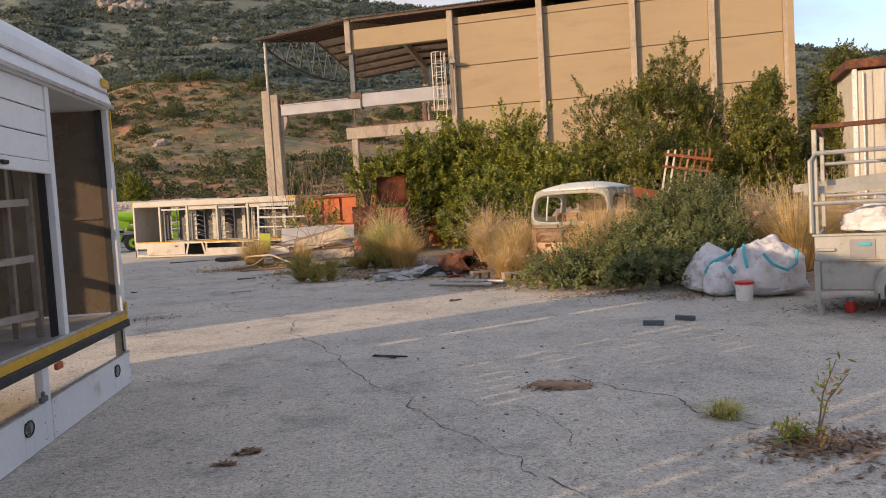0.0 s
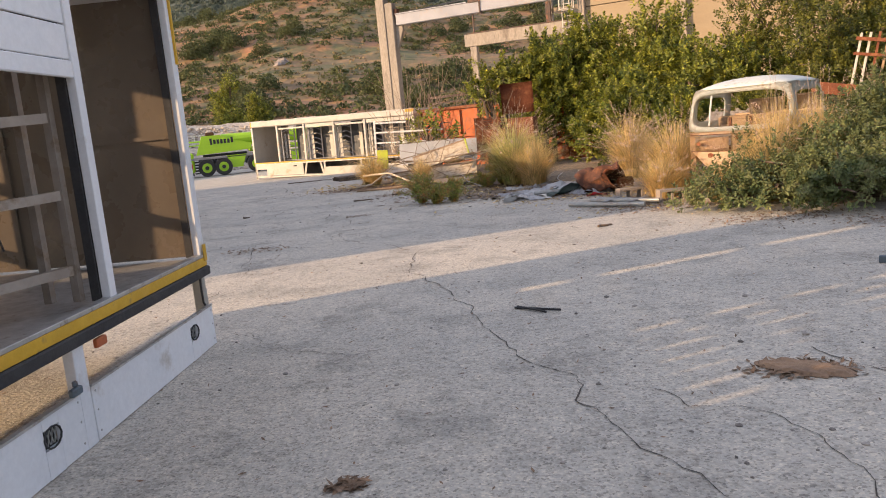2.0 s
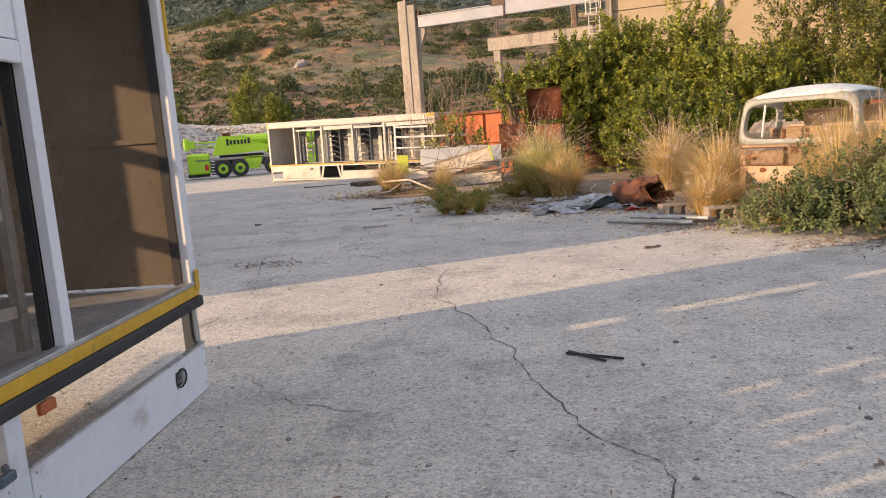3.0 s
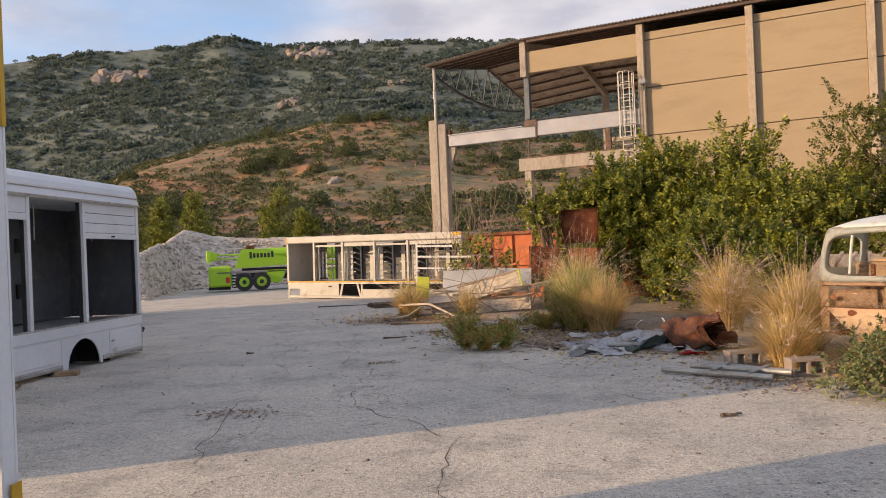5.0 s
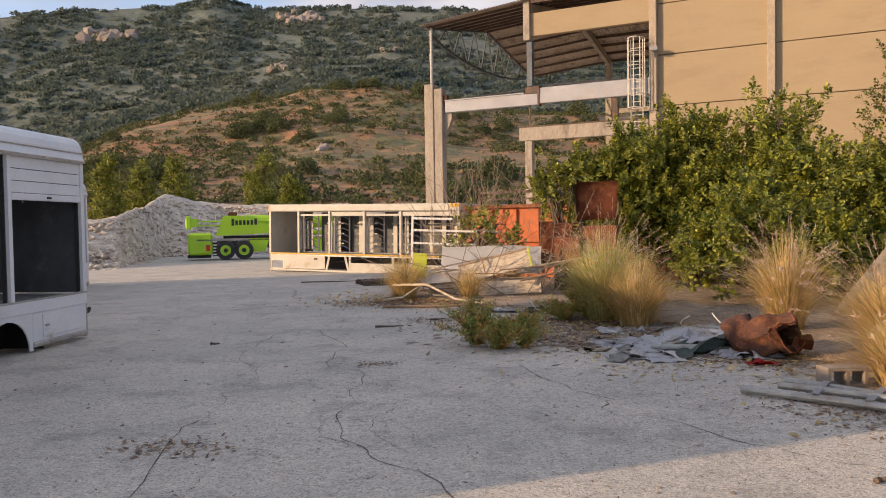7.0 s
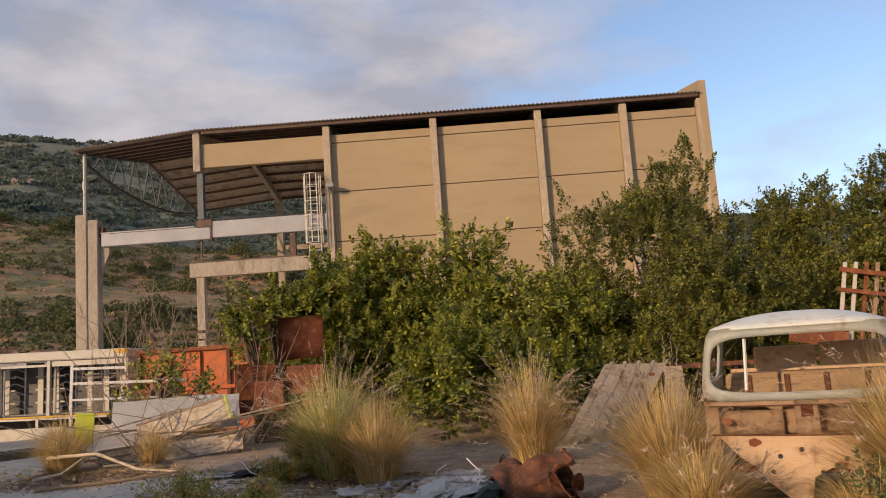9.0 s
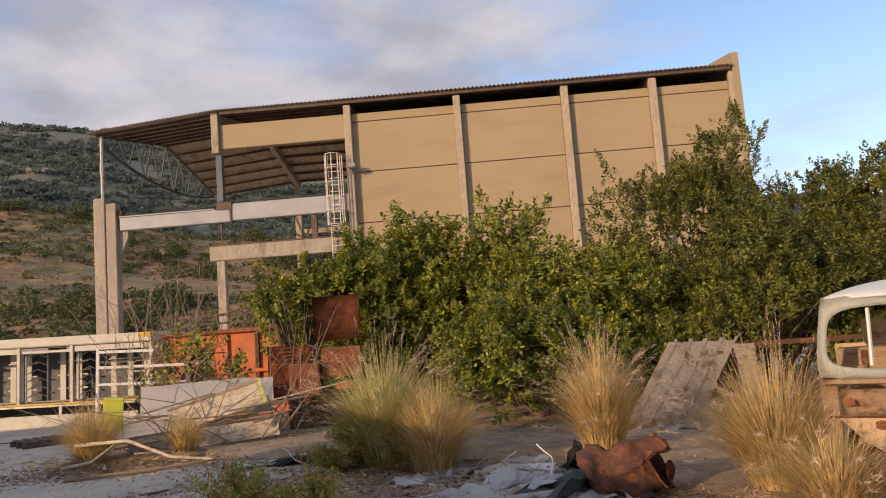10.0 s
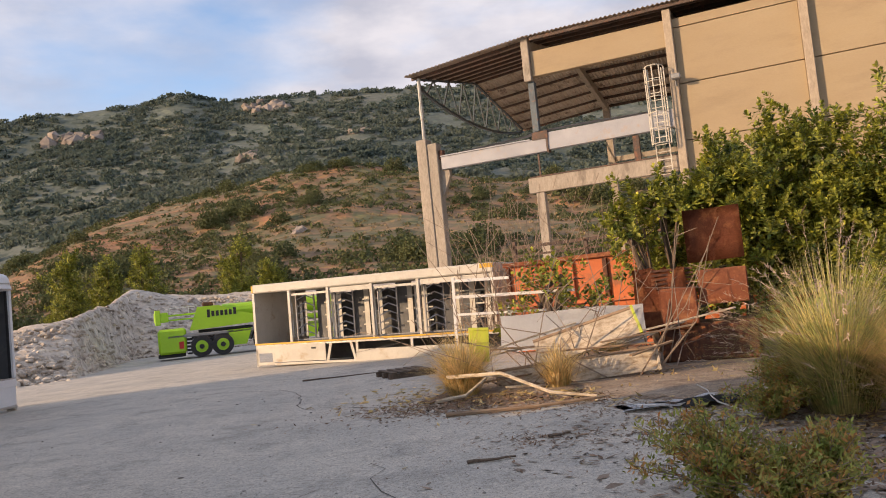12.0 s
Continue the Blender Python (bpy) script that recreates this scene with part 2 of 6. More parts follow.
def speckle(m, dark, pale, cell, amount):
    """Adds chips of stone, some dark and some pale, and their relief, to a ground material."""
    n, l = m.node_tree.nodes, m.node_tree.links
    p = n["Principled BSDF"]
    old = p.inputs["Base Color"].links[0].from_socket
    tc, vo, rp, mx = n.new("ShaderNodeTexCoord"), n.new("ShaderNodeTexVoronoi"), n.new("ShaderNodeValToRGB"), n.new("ShaderNodeMix")
    vo.inputs["Scale"].default_value = cell
    l.new(tc.outputs["Object"], vo.inputs["Vector"])
    sep = n.new("ShaderNodeSeparateColor")
    l.new(vo.outputs["Color"], sep.inputs[0])
    e = rp.color_ramp.elements
    e[0].color, e[1].color, e[1].position = (*dark, 1), (*pale, 1), 1.0
    a = rp.color_ramp.elements.new(0.28)
    a.color = (1, 1, 1, 1)
    b = rp.color_ramp.elements.new(0.72)
    b.color = (1, 1, 1, 1)
    l.new(sep.outputs[0], rp.inputs[0])
    mx.data_type, mx.blend_type = "RGBA", "MULTIPLY"
    mx.clamp_result = False
    mx.inputs["Factor"].default_value = amount
    l.new(old, mx.inputs["A"])
    l.new(rp.outputs[0], mx.inputs["B"])
    l.new(mx.outputs["Result"], p.inputs["Base Color"])
    bp, old_n = n.new("ShaderNodeBump"), p.inputs["Normal"].links[0].from_socket
    bp.inputs["Strength"].default_value, bp.inputs["Distance"].default_value = 0.3, 0.003
    l.new(vo.outputs["Distance"], bp.inputs["Height"])
    l.new(old_n, bp.inputs["Normal"])
    l.new(bp.outputs[0], p.inputs["Normal"])


speckle(M["pavement"], (0.25, 0.235, 0.22), (1.45, 1.4, 1.32), 90, 0.6)
speckle(M["pavement"], (0.55, 0.53, 0.5), (1.25, 1.22, 1.16), 22, 0.4)
speckle(M["earth"], (0.45, 0.4, 0.36), (1.6, 1.5, 1.4), 60, 0.9)
speckle(M["rubble"], (0.5, 0.48, 0.46), (1.3, 1.3, 1.25), 3.5, 0.9)
speckle(M["hill"], (0.42, 0.55, 0.36), (1.5, 1.35, 1.0), 0.55, 1.0)
speckle(M["far_hill"], (0.6, 0.66, 0.6), (1.3, 1.25, 1.1), 0.35, 1.0)


# ---- building helpers ----
def link(name, bm, material, smooth=False):
    me = bpy.data.meshes.new(name)
    bm.normal_update()
    bm.to_mesh(me)
    bm.free()
    for k in (material if isinstance(material, (list, tuple)) else [material]):
        me.materials.append(M[k])
    if smooth:
        me.shade_smooth()
    return new(name, me)


def part(name, bm, material, parent, label="", smooth=False):
    ob = link(name, bm, material, smooth)
    ob.parent = parent
    return tagged(ob, label)


def thing(name, m, label, category, group=""):
    ob = new(name)
    ob.matrix_world = m
    ob.empty_display_size = 0.1
    return tagged(ob, label, category, group)


def box(bm, lo, hi, bevel=0.0, m=None):
    """A box from corner lo to corner hi, with small rounded edges."""
    lo, hi = Vector(lo), Vector(hi)
    t = Matrix.Translation((lo + hi) / 2) @ Matrix.Diagonal((*(hi - lo), 1))
    r = bmesh.ops.create_cube(bm, size=1, matrix=(m @ t) if m else t)
    if bevel:
        bmesh.ops.bevel(bm, geom=list({e for v in r["verts"] for e in v.link_edges}), offset=bevel, segments=1, affect="EDGES")
    return bm


def boxes(rows, bevel=0.0, m=None):
    bm = bmesh.new()
    for lo, hi in rows:
        box(bm, lo, hi, bevel, m)
    return bm


def tube(bm, pts, r, seg=6, taper=1.0):
    """A round bar along pts; taper: the end's radius over the start's."""
    pts = [Vector(p) for p in pts]
    rings = []
    for i, p in enumerate(pts):
        d = (pts[min(i + 1, len(pts) - 1)] - pts[max(i - 1, 0)]).normalized()
        a = d.orthogonal().normalized() if i == 0 else (rings[-1][1] - d * rings[-1][1].dot(d)).normalized()
        b = d.cross(a)
        rad = r * (1 + (taper - 1) * i / (len(pts) - 1))
        rings.append(([bm.verts.new(p + (a * math.cos(k * math.tau / seg) + b * math.sin(k * math.tau / seg)) * rad) for k in range(seg)], a))
    for (u, _), (v, _) in zip(rings, rings[1:]):
        for k in range(seg):
            bm.faces.new((u[k], u[(k + 1) % seg], v[(k + 1) % seg], v[k]))
    bm.faces.new(rings[0][0][::-1])
    bm.faces.new(rings[-1][0])
    return bm


def bar(bm, a, b, w, h):
    """A square bar from a to b, w wide and h high."""
    a, b = Vector(a), Vector(b)
    q = (b - a).to_track_quat("X", "Z").to_matrix().to_4x4()
    return box(bm, (0, -w / 2, -h / 2), ((b - a).length, w / 2, h / 2), 0, Matrix.Translation(a) @ q)


def extrude(bm, outline, depth, m=None, axis="y"):
    """A flat outline of (x, z) made solid along y from 0 to depth."""
    a = [bm.verts.new((x, 0, z)) for x, z in outline]
    b = [bm.verts.new((x, depth, z)) for x, z in outline]
    n = len(a)
    bm.faces.new(a), bm.faces.new(b[::-1])
    for i in range(n):
        bm.faces.new((a[i], b[i], b[(i + 1) % n], a[(i + 1) % n]))
    bmesh.ops.recalc_face_normals(bm, faces=bm.faces)
    if m:
        bmesh.ops.transform(bm, matrix=m, verts=a + b)
    return bm


def crumple(bm, amount, size, seed=0):
    for v in bm.verts:
        v.co += noise.noise_vector(v.co / size + Vector((seed * 7.3, seed, 0))) * amount
    return bm


def rolled(bm, x0, x1, y0, y1, nx, ny, shape, thick=0.01):
    """A thin sheet over a grid: shape(u, v) gives its point."""
    grid = [[bm.verts.new(shape(x0 + (x1 - x0) * i / nx, y0 + (y1 - y0) * j / ny)) for j in range(ny + 1)] for i in range(nx + 1)]
    faces = [bm.faces.new((grid[i][j], grid[i + 1][j], grid[i + 1][j + 1], grid[i][j + 1])) for i in range(nx) for j in range(ny)]
    bmesh.ops.solidify(bm, geom=faces, thickness=thick)
    return bm


def quads(name, co, material, kind="stuff"):
    """Many free quads, co of shape (n, 4, 3), as one mesh."""
    n = len(co)
    me = bpy.data.meshes.new(name)
    me.from_pydata(co.reshape(-1, 3).tolist(), [], np.arange(n * 4).reshape(-1, 4).tolist())
    me.materials.append(M[material])
    return tagged(new(name, me), kind=kind) if kind else new(name, me)


def leaves(rng, at, length, width, up=0.3, out=None):
    """Folded leaf shapes at the points at (n, 3), pointing at random, more or less up and outwards."""
    n = len(at)
    d = rng.normal(size=(n, 3))
    d[:, 2] += up
    if out is not None:
        d += out * 1.0
    d /= np.linalg.norm(d, axis=1)[:, None]
    s = np.cross(d, rng.normal(size=(n, 3)))
    s /= np.linalg.norm(s, axis=1)[:, None] + 1e-9
    L = length * rng.uniform(0.6, 1.25, (n, 1))
    W = width * rng.uniform(0.7, 1.2, (n, 1))
    return np.stack([at, at + d * L * 0.45 + s * W / 2, at + d * L, at + d * L * 0.45 - s * W / 2], 1)


# ---- ground and hills ----
def smooth(a, b, x):
    t = np.clip((x - a) / (b - a), 0, 1)
    return t * t * (3 - 2 * t)


def ground_z(x, y):
    return float(-0.35 * smooth(22, 52, math.hypot(x, y - 5)))


HUB = (-1.0, 8.0)
FAR = ((-180, 5), (-70, 9), (-45, 12.5), (-36, 13.3), (-31, 14.2), (-27, 14.7), (-24, 15.1), (-21.5, 15.9), (-19, 15.3), (-10, 15.6), (-5, 15.5), (2, 15), (15, 13), (24, 11), (31, 9.3), (36, 8.2), (60, 6), (180, 5))
SPUR = ((-180, 1.5), (-60, 2), (-36, 3.6), (-30, 5.6), (-28, 6.7), (-24, 8.0), (-18, 9.2), (-15, 9.9), (-9, 10.2), (-4, 9.2), (4, 8), (15, 6.5), (30, 4.5), (60, 2), (180, 1.5))


def hill_z(a, r):
    """The hills' height at the bearing a in degrees and r metres from the hub."""
    far, spur = np.interp(a, *zip(*FAR)), np.interp(a, *zip(*SPUR))
    el = np.interp(r, (62, 80, 120, 190, 235, 420, 520), (-0.4, 0.9, spur * 0.5, spur, spur * 0.93, far, far * 0.8))
    z = 1.45 + r * math.tan(radians(el))
    x, y = r * math.sin(radians(a)), r * math.cos(radians(a))
    rel = smooth(70, 170, r)
    z += float(rel) * (noise.fractal(Vector((x, y, 0)) / 45, 1.0, 2.0, 5) * 3.0 * (1 - 0.55 * float(smooth(330, 420, r))) + noise.noise(Vector((x, y, 5)) / 14) * 0.7)
    return z if r > 80 else z


def hill_point(a, r):
    return Vector((HUB[0] + r * math.sin(radians(a)), HUB[1] + r * math.cos(radians(a)), hill_z(a, r)))


bm = bmesh.new()
xs = sorted({*np.arange(-60, 61, 2.0), *np.linspace(60, 900, 12), *np.linspace(-900, -60, 12)})
ys = xs
grid = [[bm.verts.new((x, y + 5, ground_z(x, y + 5))) for y in ys] for x in xs]
for i in range(len(xs) - 1):
    for j in range(len(ys) - 1):
        bm.faces.new((grid[i][j], grid[i + 1][j], grid[i + 1][j + 1], grid[i][j + 1]))
tagged(link("ground", bm, "pavement", True), "worn pale asphalt yard with gravel showing through", "ground", kind="structure")

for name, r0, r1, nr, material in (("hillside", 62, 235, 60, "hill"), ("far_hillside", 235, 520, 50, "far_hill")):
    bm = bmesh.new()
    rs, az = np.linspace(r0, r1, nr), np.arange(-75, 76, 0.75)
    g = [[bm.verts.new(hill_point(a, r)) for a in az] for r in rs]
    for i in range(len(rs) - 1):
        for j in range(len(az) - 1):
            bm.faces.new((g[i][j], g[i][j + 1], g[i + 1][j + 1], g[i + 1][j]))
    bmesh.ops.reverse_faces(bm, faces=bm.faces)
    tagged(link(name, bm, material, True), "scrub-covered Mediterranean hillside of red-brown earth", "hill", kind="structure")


def tufts(rng, centres, radii, per, leaf, squash=0.75):
    """Round-ish, ragged heads of many small quads."""
    n = len(centres)
    v = rng.normal(size=(n, per, 3))
    v /= np.linalg.norm(v, axis=2)[..., None]
    v *= rng.uniform(0.55, 1.05, (n, per, 1))
    v[..., 2] = np.abs(v[..., 2]) * 1.1 * squash
    at = (centres[:, None] + v * radii[:, None, None]).reshape(-1, 3)
    size = np.repeat(radii, per)[:, None] * leaf
    d = rng.normal(size=(len(at), 3))
    d /= np.linalg.norm(d, axis=1)[:, None]
    s = np.cross(d, rng.normal(size=(len(at), 3)))
    s /= np.linalg.norm(s, axis=1)[:, None]
    return np.stack([at - d * size - s * size * 0.7, at + d * size - s * size * 0.5, at + d * size * 0.8 + s * size * 0.7, at - d * size * 0.6 + s * size * 0.6], 1)


rng = np.random.default_rng(3)


def scatter(count, r0, r1, lo, hi, keep, a0=-48, a1=48):
    c, rad = [], []
    while len(c) < count:
        r, a = math.sqrt(rng.uniform(r0 ** 2, r1 ** 2)), rng.uniform(a0, a1)
        p = hill_point(a, r)
        if noise.noise(Vector((p.x, p.y, 3)) / 30) + 0.35 * noise.noise(Vector((p.x, p.y, 9)) / 8) > keep + rng.uniform(-0.25, 0.25):
            c.append(p), rad.append(rng.uniform(lo, hi) ** 1.0)
    return np.array(c), np.array(rad)


c, r = scatter(7600, 72, 240, 0.35, 1.35, -0.22)
quads("hillside_scrub", tufts(rng, c, r, 40, 0.17), "scrub")["label"] = "low green scrub dotted over the hillside"
c, r = scatter(110, 72, 200, 1.8, 3.2, -0.2)
quads("hillside_oaks", tufts(rng, c, r, 1000, 0.06, 1.0), "scrub")["label"] = "round dark evergreen oaks on the hillside"
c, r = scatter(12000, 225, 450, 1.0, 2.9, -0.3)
quads("far_woods", tufts(rng, c, r, 26, 0.24, 0.7), "scrub_far_hazed")["label"] = "dense dark green maquis on the far hill, paled by painted haze"

c, r = scatter(9000, 70, 232, 0.2, 0.6, -0.45)
quads("hillside_tussocks", tufts(rng, c, r, 10, 0.3), "tussock")["label"] = "dry straw-brown tussocks on the hillside"

# pale outcrops
for a, r, s in ((-28.6, 385, 11), (-17.2, 300, 6), (-15.7, 400, 9), (-14.0, 130, 2.2), (-9, 330, 5)):
    bm = bmesh.new()
    for k in range(14):
        p = hill_point(a + rng.normal() * s * 0.09, r + rng.normal() * s * 0.5)
        m = Matrix.LocRotScale(p, Euler(rng.uniform(0, 3, 3)), Vector(rng.uniform(0.2, 0.5, 3)) * s)
        bmesh.ops.create_icosphere(bm, subdivisions=1, radius=1, matrix=m)
    crumple(bm, s * 0.12, s * 0.3)
    tagged(link("rock_outcrop", bm, "rock"), "pale limestone outcrop on the hillside", "rock", "rock outcrops", "stuff")

# rubble bank
bm = bmesh.new()
BANK = ((-34, 2.6), (-31, 3.1), (-27, 3.3), (-25.3, 3.8), (-23.5, 3.2), (-21, 3.0), (-12, 2.9), (0, 2.6))
az, us = np.arange(-40, 1, 0.5), np.linspace(0, 1, 26)
g = []
for a in az:
    r0 = float(np.interp(a, (-40, -29, -25.5, -17, 0), (28, 34, 53, 55, 56)))
    hgt = float(np.interp(a, *zip(*BANK))) * r0 / 44
    row = []
    for u in us:
        r = r0 + u * 16
        z = hgt * float(smooth(0, 0.62, u)) + noise.fractal(Vector((a * 0.5, r * 0.8, 2)), 1, 2, 4) * 0.28 * float(smooth(0, 0.2, u))
        row.append(bm.verts.new((HUB[0] + r * math.sin(radians(a)), HUB[1] + r * math.cos(radians(a)), z - 0.38)))
    g.append(row)
for i in range(len(az) - 1):
    for j in range(len(us) - 1):
        bm.faces.new((g[i][j], g[i][j + 1], g[i + 1][j + 1], g[i + 1][j]))
bmesh.ops.reverse_faces(bm, faces=bm.faces)
tagged(link("rubble_bank", bm, "rubble", True), "long bank of pale quarry rubble", "rubble heap", kind="structure")


def stones(name, count, place, lo, hi, material, seed, label, flat=0.6):
    """Loose stones, joined: place(rng) gives each one's spot."""
    rg = np.random.default_rng(seed)
    base = bmesh.new()
    bmesh.ops.create_icosphere(base, subdivisions=1, radius=1)
    bv, bf = np.array([v.co[:] for v in base.verts]), [[v.index for v in f.verts] for f in base.faces]
    base.free()
    co, fs = [], []
    for k in range(count):
        p, s = place(rg), rg.uniform(lo, hi) * rg.uniform(0.5, 1, 3) * (1, 1, flat)
        q = np.array(Euler((0, 0, rg.uniform(0, 6))).to_matrix())
        co.append((bv * s * rg.uniform(0.75, 1.15, (len(bv), 1))) @ q + p)
        fs += [[i + k * len(bv) for i in f] for f in bf]
    me = bpy.data.meshes.new(name)
    me.from_pydata(np.concatenate(co).tolist(), [], fs)
    me.materials.append(M[material])
    return tagged(new(name, me), label, "stones", kind="stuff")


def on_bank(rg):
    a, u = rg.uniform(-34, -17), rg.uniform(0, 1) ** 1.3
    r0 = float(np.interp(a, (-40, -29, -25.5, -17, 0), (28, 34, 53, 55, 56)))
    hgt = float(np.interp(a, *zip(*BANK))) * r0 / 44
    r = r0 - 0.6 + u * 9
    return np.array((HUB[0] + r * math.sin(radians(a)), HUB[1] + r * math.cos(radians(a)), hgt * float(smooth(0, 0.62, (r - r0) / 16)) - 0.33))


stones("bank_stones", 1800, on_bank, 0.06, 0.28, "rubble", 5, "broken pale stones on the rubble bank")


def on_yard(x0, x1, y0, y1):
    def f(rg):
        x, y = rg.uniform(x0, x1), rg.uniform(y0, y1)
        return np.array((x, y, ground_z(x, y) + 0.002))
    return f


stones("yard_pebbles", 2600, on_yard(-6, 6, 1.5, 22), 0.004, 0.014, "stone", 6, "small loose pebbles on the asphalt")
stones("yard_gravel", 520, on_yard(-9, 6, 3, 28), 0.012, 0.03, "stone", 7, "loose dark stones on the asphalt")


# ---- truck bodies ----
def drinks_body(m, length, width, bays, label, shutters=(), far_shutters=(), round_roof=0.12, wheel=None, closed=False, racks=True, posts_x=None):
    """A drinks lorry's open body without its chassis. Local x: along the near side, y: across, z up; bays: the posts' places along x."""
    W, t = width, thing("truck_body", m, label, "truck body")
    z0, z1, z2, z3 = 0.54, 0.66, 2.46, 2.86
    # roof, with rounded long edges
    out = [(0, 2.46), (-0.03, 2.50), (0, 2.60)] + [(round_roof * (1 - math.cos(a)), 2.62 + 0.22 * math.sin(a)) for a in np.linspace(0.1, math.pi / 2, 5)]
    out += [(W - x, z) for x, z in out[::-1]]
    bm = bmesh.new()
    extrude(bm, out, length)
    bmesh.ops.transform(bm, matrix=Matrix(((0, 1, 0, 0), (1, 0, 0, 0), (0, 0, 1, 0), (0, 0, 0, 1))), verts=bm.verts)
    bmesh.ops.recalc_face_normals(bm, faces=bm.faces)
    part("roof", bm, "white", t)
    part("roof_gutter", boxes([((0, -0.045, 2.47), (length, -0.031, 2.50)), ((0, -0.012, 2.60), (length, 0.001, 2.615))]), "alu", t)
    part("floor", boxes([((0, 0.02, z0 + 0.01), (length, W - 0.02, z1 - 0.02))]), "alu", t)
    ends = [(0, 0.03), (length - 0.03, length)]
    for a, b in ends:
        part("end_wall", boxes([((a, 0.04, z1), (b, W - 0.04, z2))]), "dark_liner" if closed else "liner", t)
        part("end_skin", boxes([((a - 0.012 if a == 0 else b, 0.0, z1), (a if a == 0 else b + 0.012, W, z2))]), "white", t)
    for side, y in (("near", 0), ("far", W)):
        s = 1 if side == "near" else -1
        for i, x in enumerate(bays):
            bm = boxes([((x - 0.035, min(y, y + s * 0.05), z1), (x + 0.035, max(y, y + s * 0.05), z2))], 0.004)
            part("post", bm, "white", t)
            bm = boxes([((x - 0.05, min(y + s * 0.052, y + s * 0.10), z1), (x - 0.037, max(y + s * 0.052, y + s * 0.10), z2)), ((x + 0.037, min(y + s * 0.052, y + s * 0.10), z1), (x + 0.05, max(y + s * 0.052, y + s * 0.10), z2))])
            part("shutter_guide", bm, "rubber", t)
        lo, hi = min(y - s * 0.012, y + s * 0.02), max(y - s * 0.012, y + s * 0.02)
        part("sill", boxes([((0, lo, z1 - 0.012), (length, hi + 0.03, z1 + 0.012))], 0.003), "alu", t)
        if closed:
            part("sill_panel", boxes([((0, lo, 0.50), (length, hi, z1 - 0.013))], 0.004), "white", t)
        else:
            part("sill_stripe", boxes([((0, lo, z0 + 0.045), (length, hi, z1 - 0.013))], 0.002), "yellow", t)
            part("rubbing_strip", boxes([((0, lo - 0.02, z0 - 0.02), (length + 0.03, hi + 0.0, z0 + 0.043))], 0.008), "rubber", t)
        for k, low in (shutters if side == "near" else far_shutters):
            a, b = bays[k] + 0.037, bays[k + 1] - 0.037
            n = max(1, round((z2 - low - 0.09) / 0.17))
            h = (z2 - low - 0.09) / n
            for j in range(n):
                zz = low + 0.09 + j * h
                part("shutter_slat", boxes([((a, y + s * 0.02 - 0.008, zz + 0.004), (b, y + s * 0.02 + 0.008, zz + h - 0.004))], 0.004), "white", t)
            part("shutter_rail", boxes([((a, y + s * 0.016 - 0.014, low), (b, y + s * 0.016 + 0.014, low + 0.088))], 0.006), "white", t)
            part("shutter_handle", boxes([(((a + b) / 2 - 0.04, y - s * 0.008 - 0.012, low + 0.03), ((a + b) / 2 + 0.04, y - s * 0.008 + 0.012, low + 0.055))], 0.004), "black", t)
    if closed:
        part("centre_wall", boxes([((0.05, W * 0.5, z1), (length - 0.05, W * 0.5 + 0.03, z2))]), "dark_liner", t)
        for i in range(len(bays) - 1):
            for zz in (1.05, 1.75):
                part("wall_bracket", boxes([((bays[i + 1] - 0.22, W * 0.5 - 0.05, zz), (bays[i + 1] - 0.12, W * 0.5 - 0.002, zz + 0.22))], 0.006), "black", t)
            part("hanging_strap", tube(bmesh.new(), [((bays[i] + bays[i + 1]) / 2 + 0.1, 0.3, z2), ((bays[i] + bays[i + 1]) / 2 + 0.08, 0.31, 2.1), ((bays[i] + bays[i + 1]) / 2 + 0.1, 0.3, 1.9)], 0.01, 5), "alu", t)
    return t


# near lorry body, beside the start of the walk: local x runs towards -y
MIRROR = Matrix.Diagonal((1, -1, 1, 1))
NEAR = pose(-2.2, 7.22, 0, 0, 0, -90) @ MIRROR
near_posts = [0.035, 1.38, 2.94, 4.50, 6.06, 7.86]
# far shutters, out of view, are set low to hold sun patches back
near = drinks_body(NEAR, 7.9, 2.4, near_posts, "white open-sided drinks lorry body with a yellow sill, on the asphalt",
                   shutters=((1, 1.83), (2, 1.9)), far_shutters=((1, 1.0), (3, 1.2)))
near["label"] = "white open-sided drinks lorry body with a yellow sill stripe"
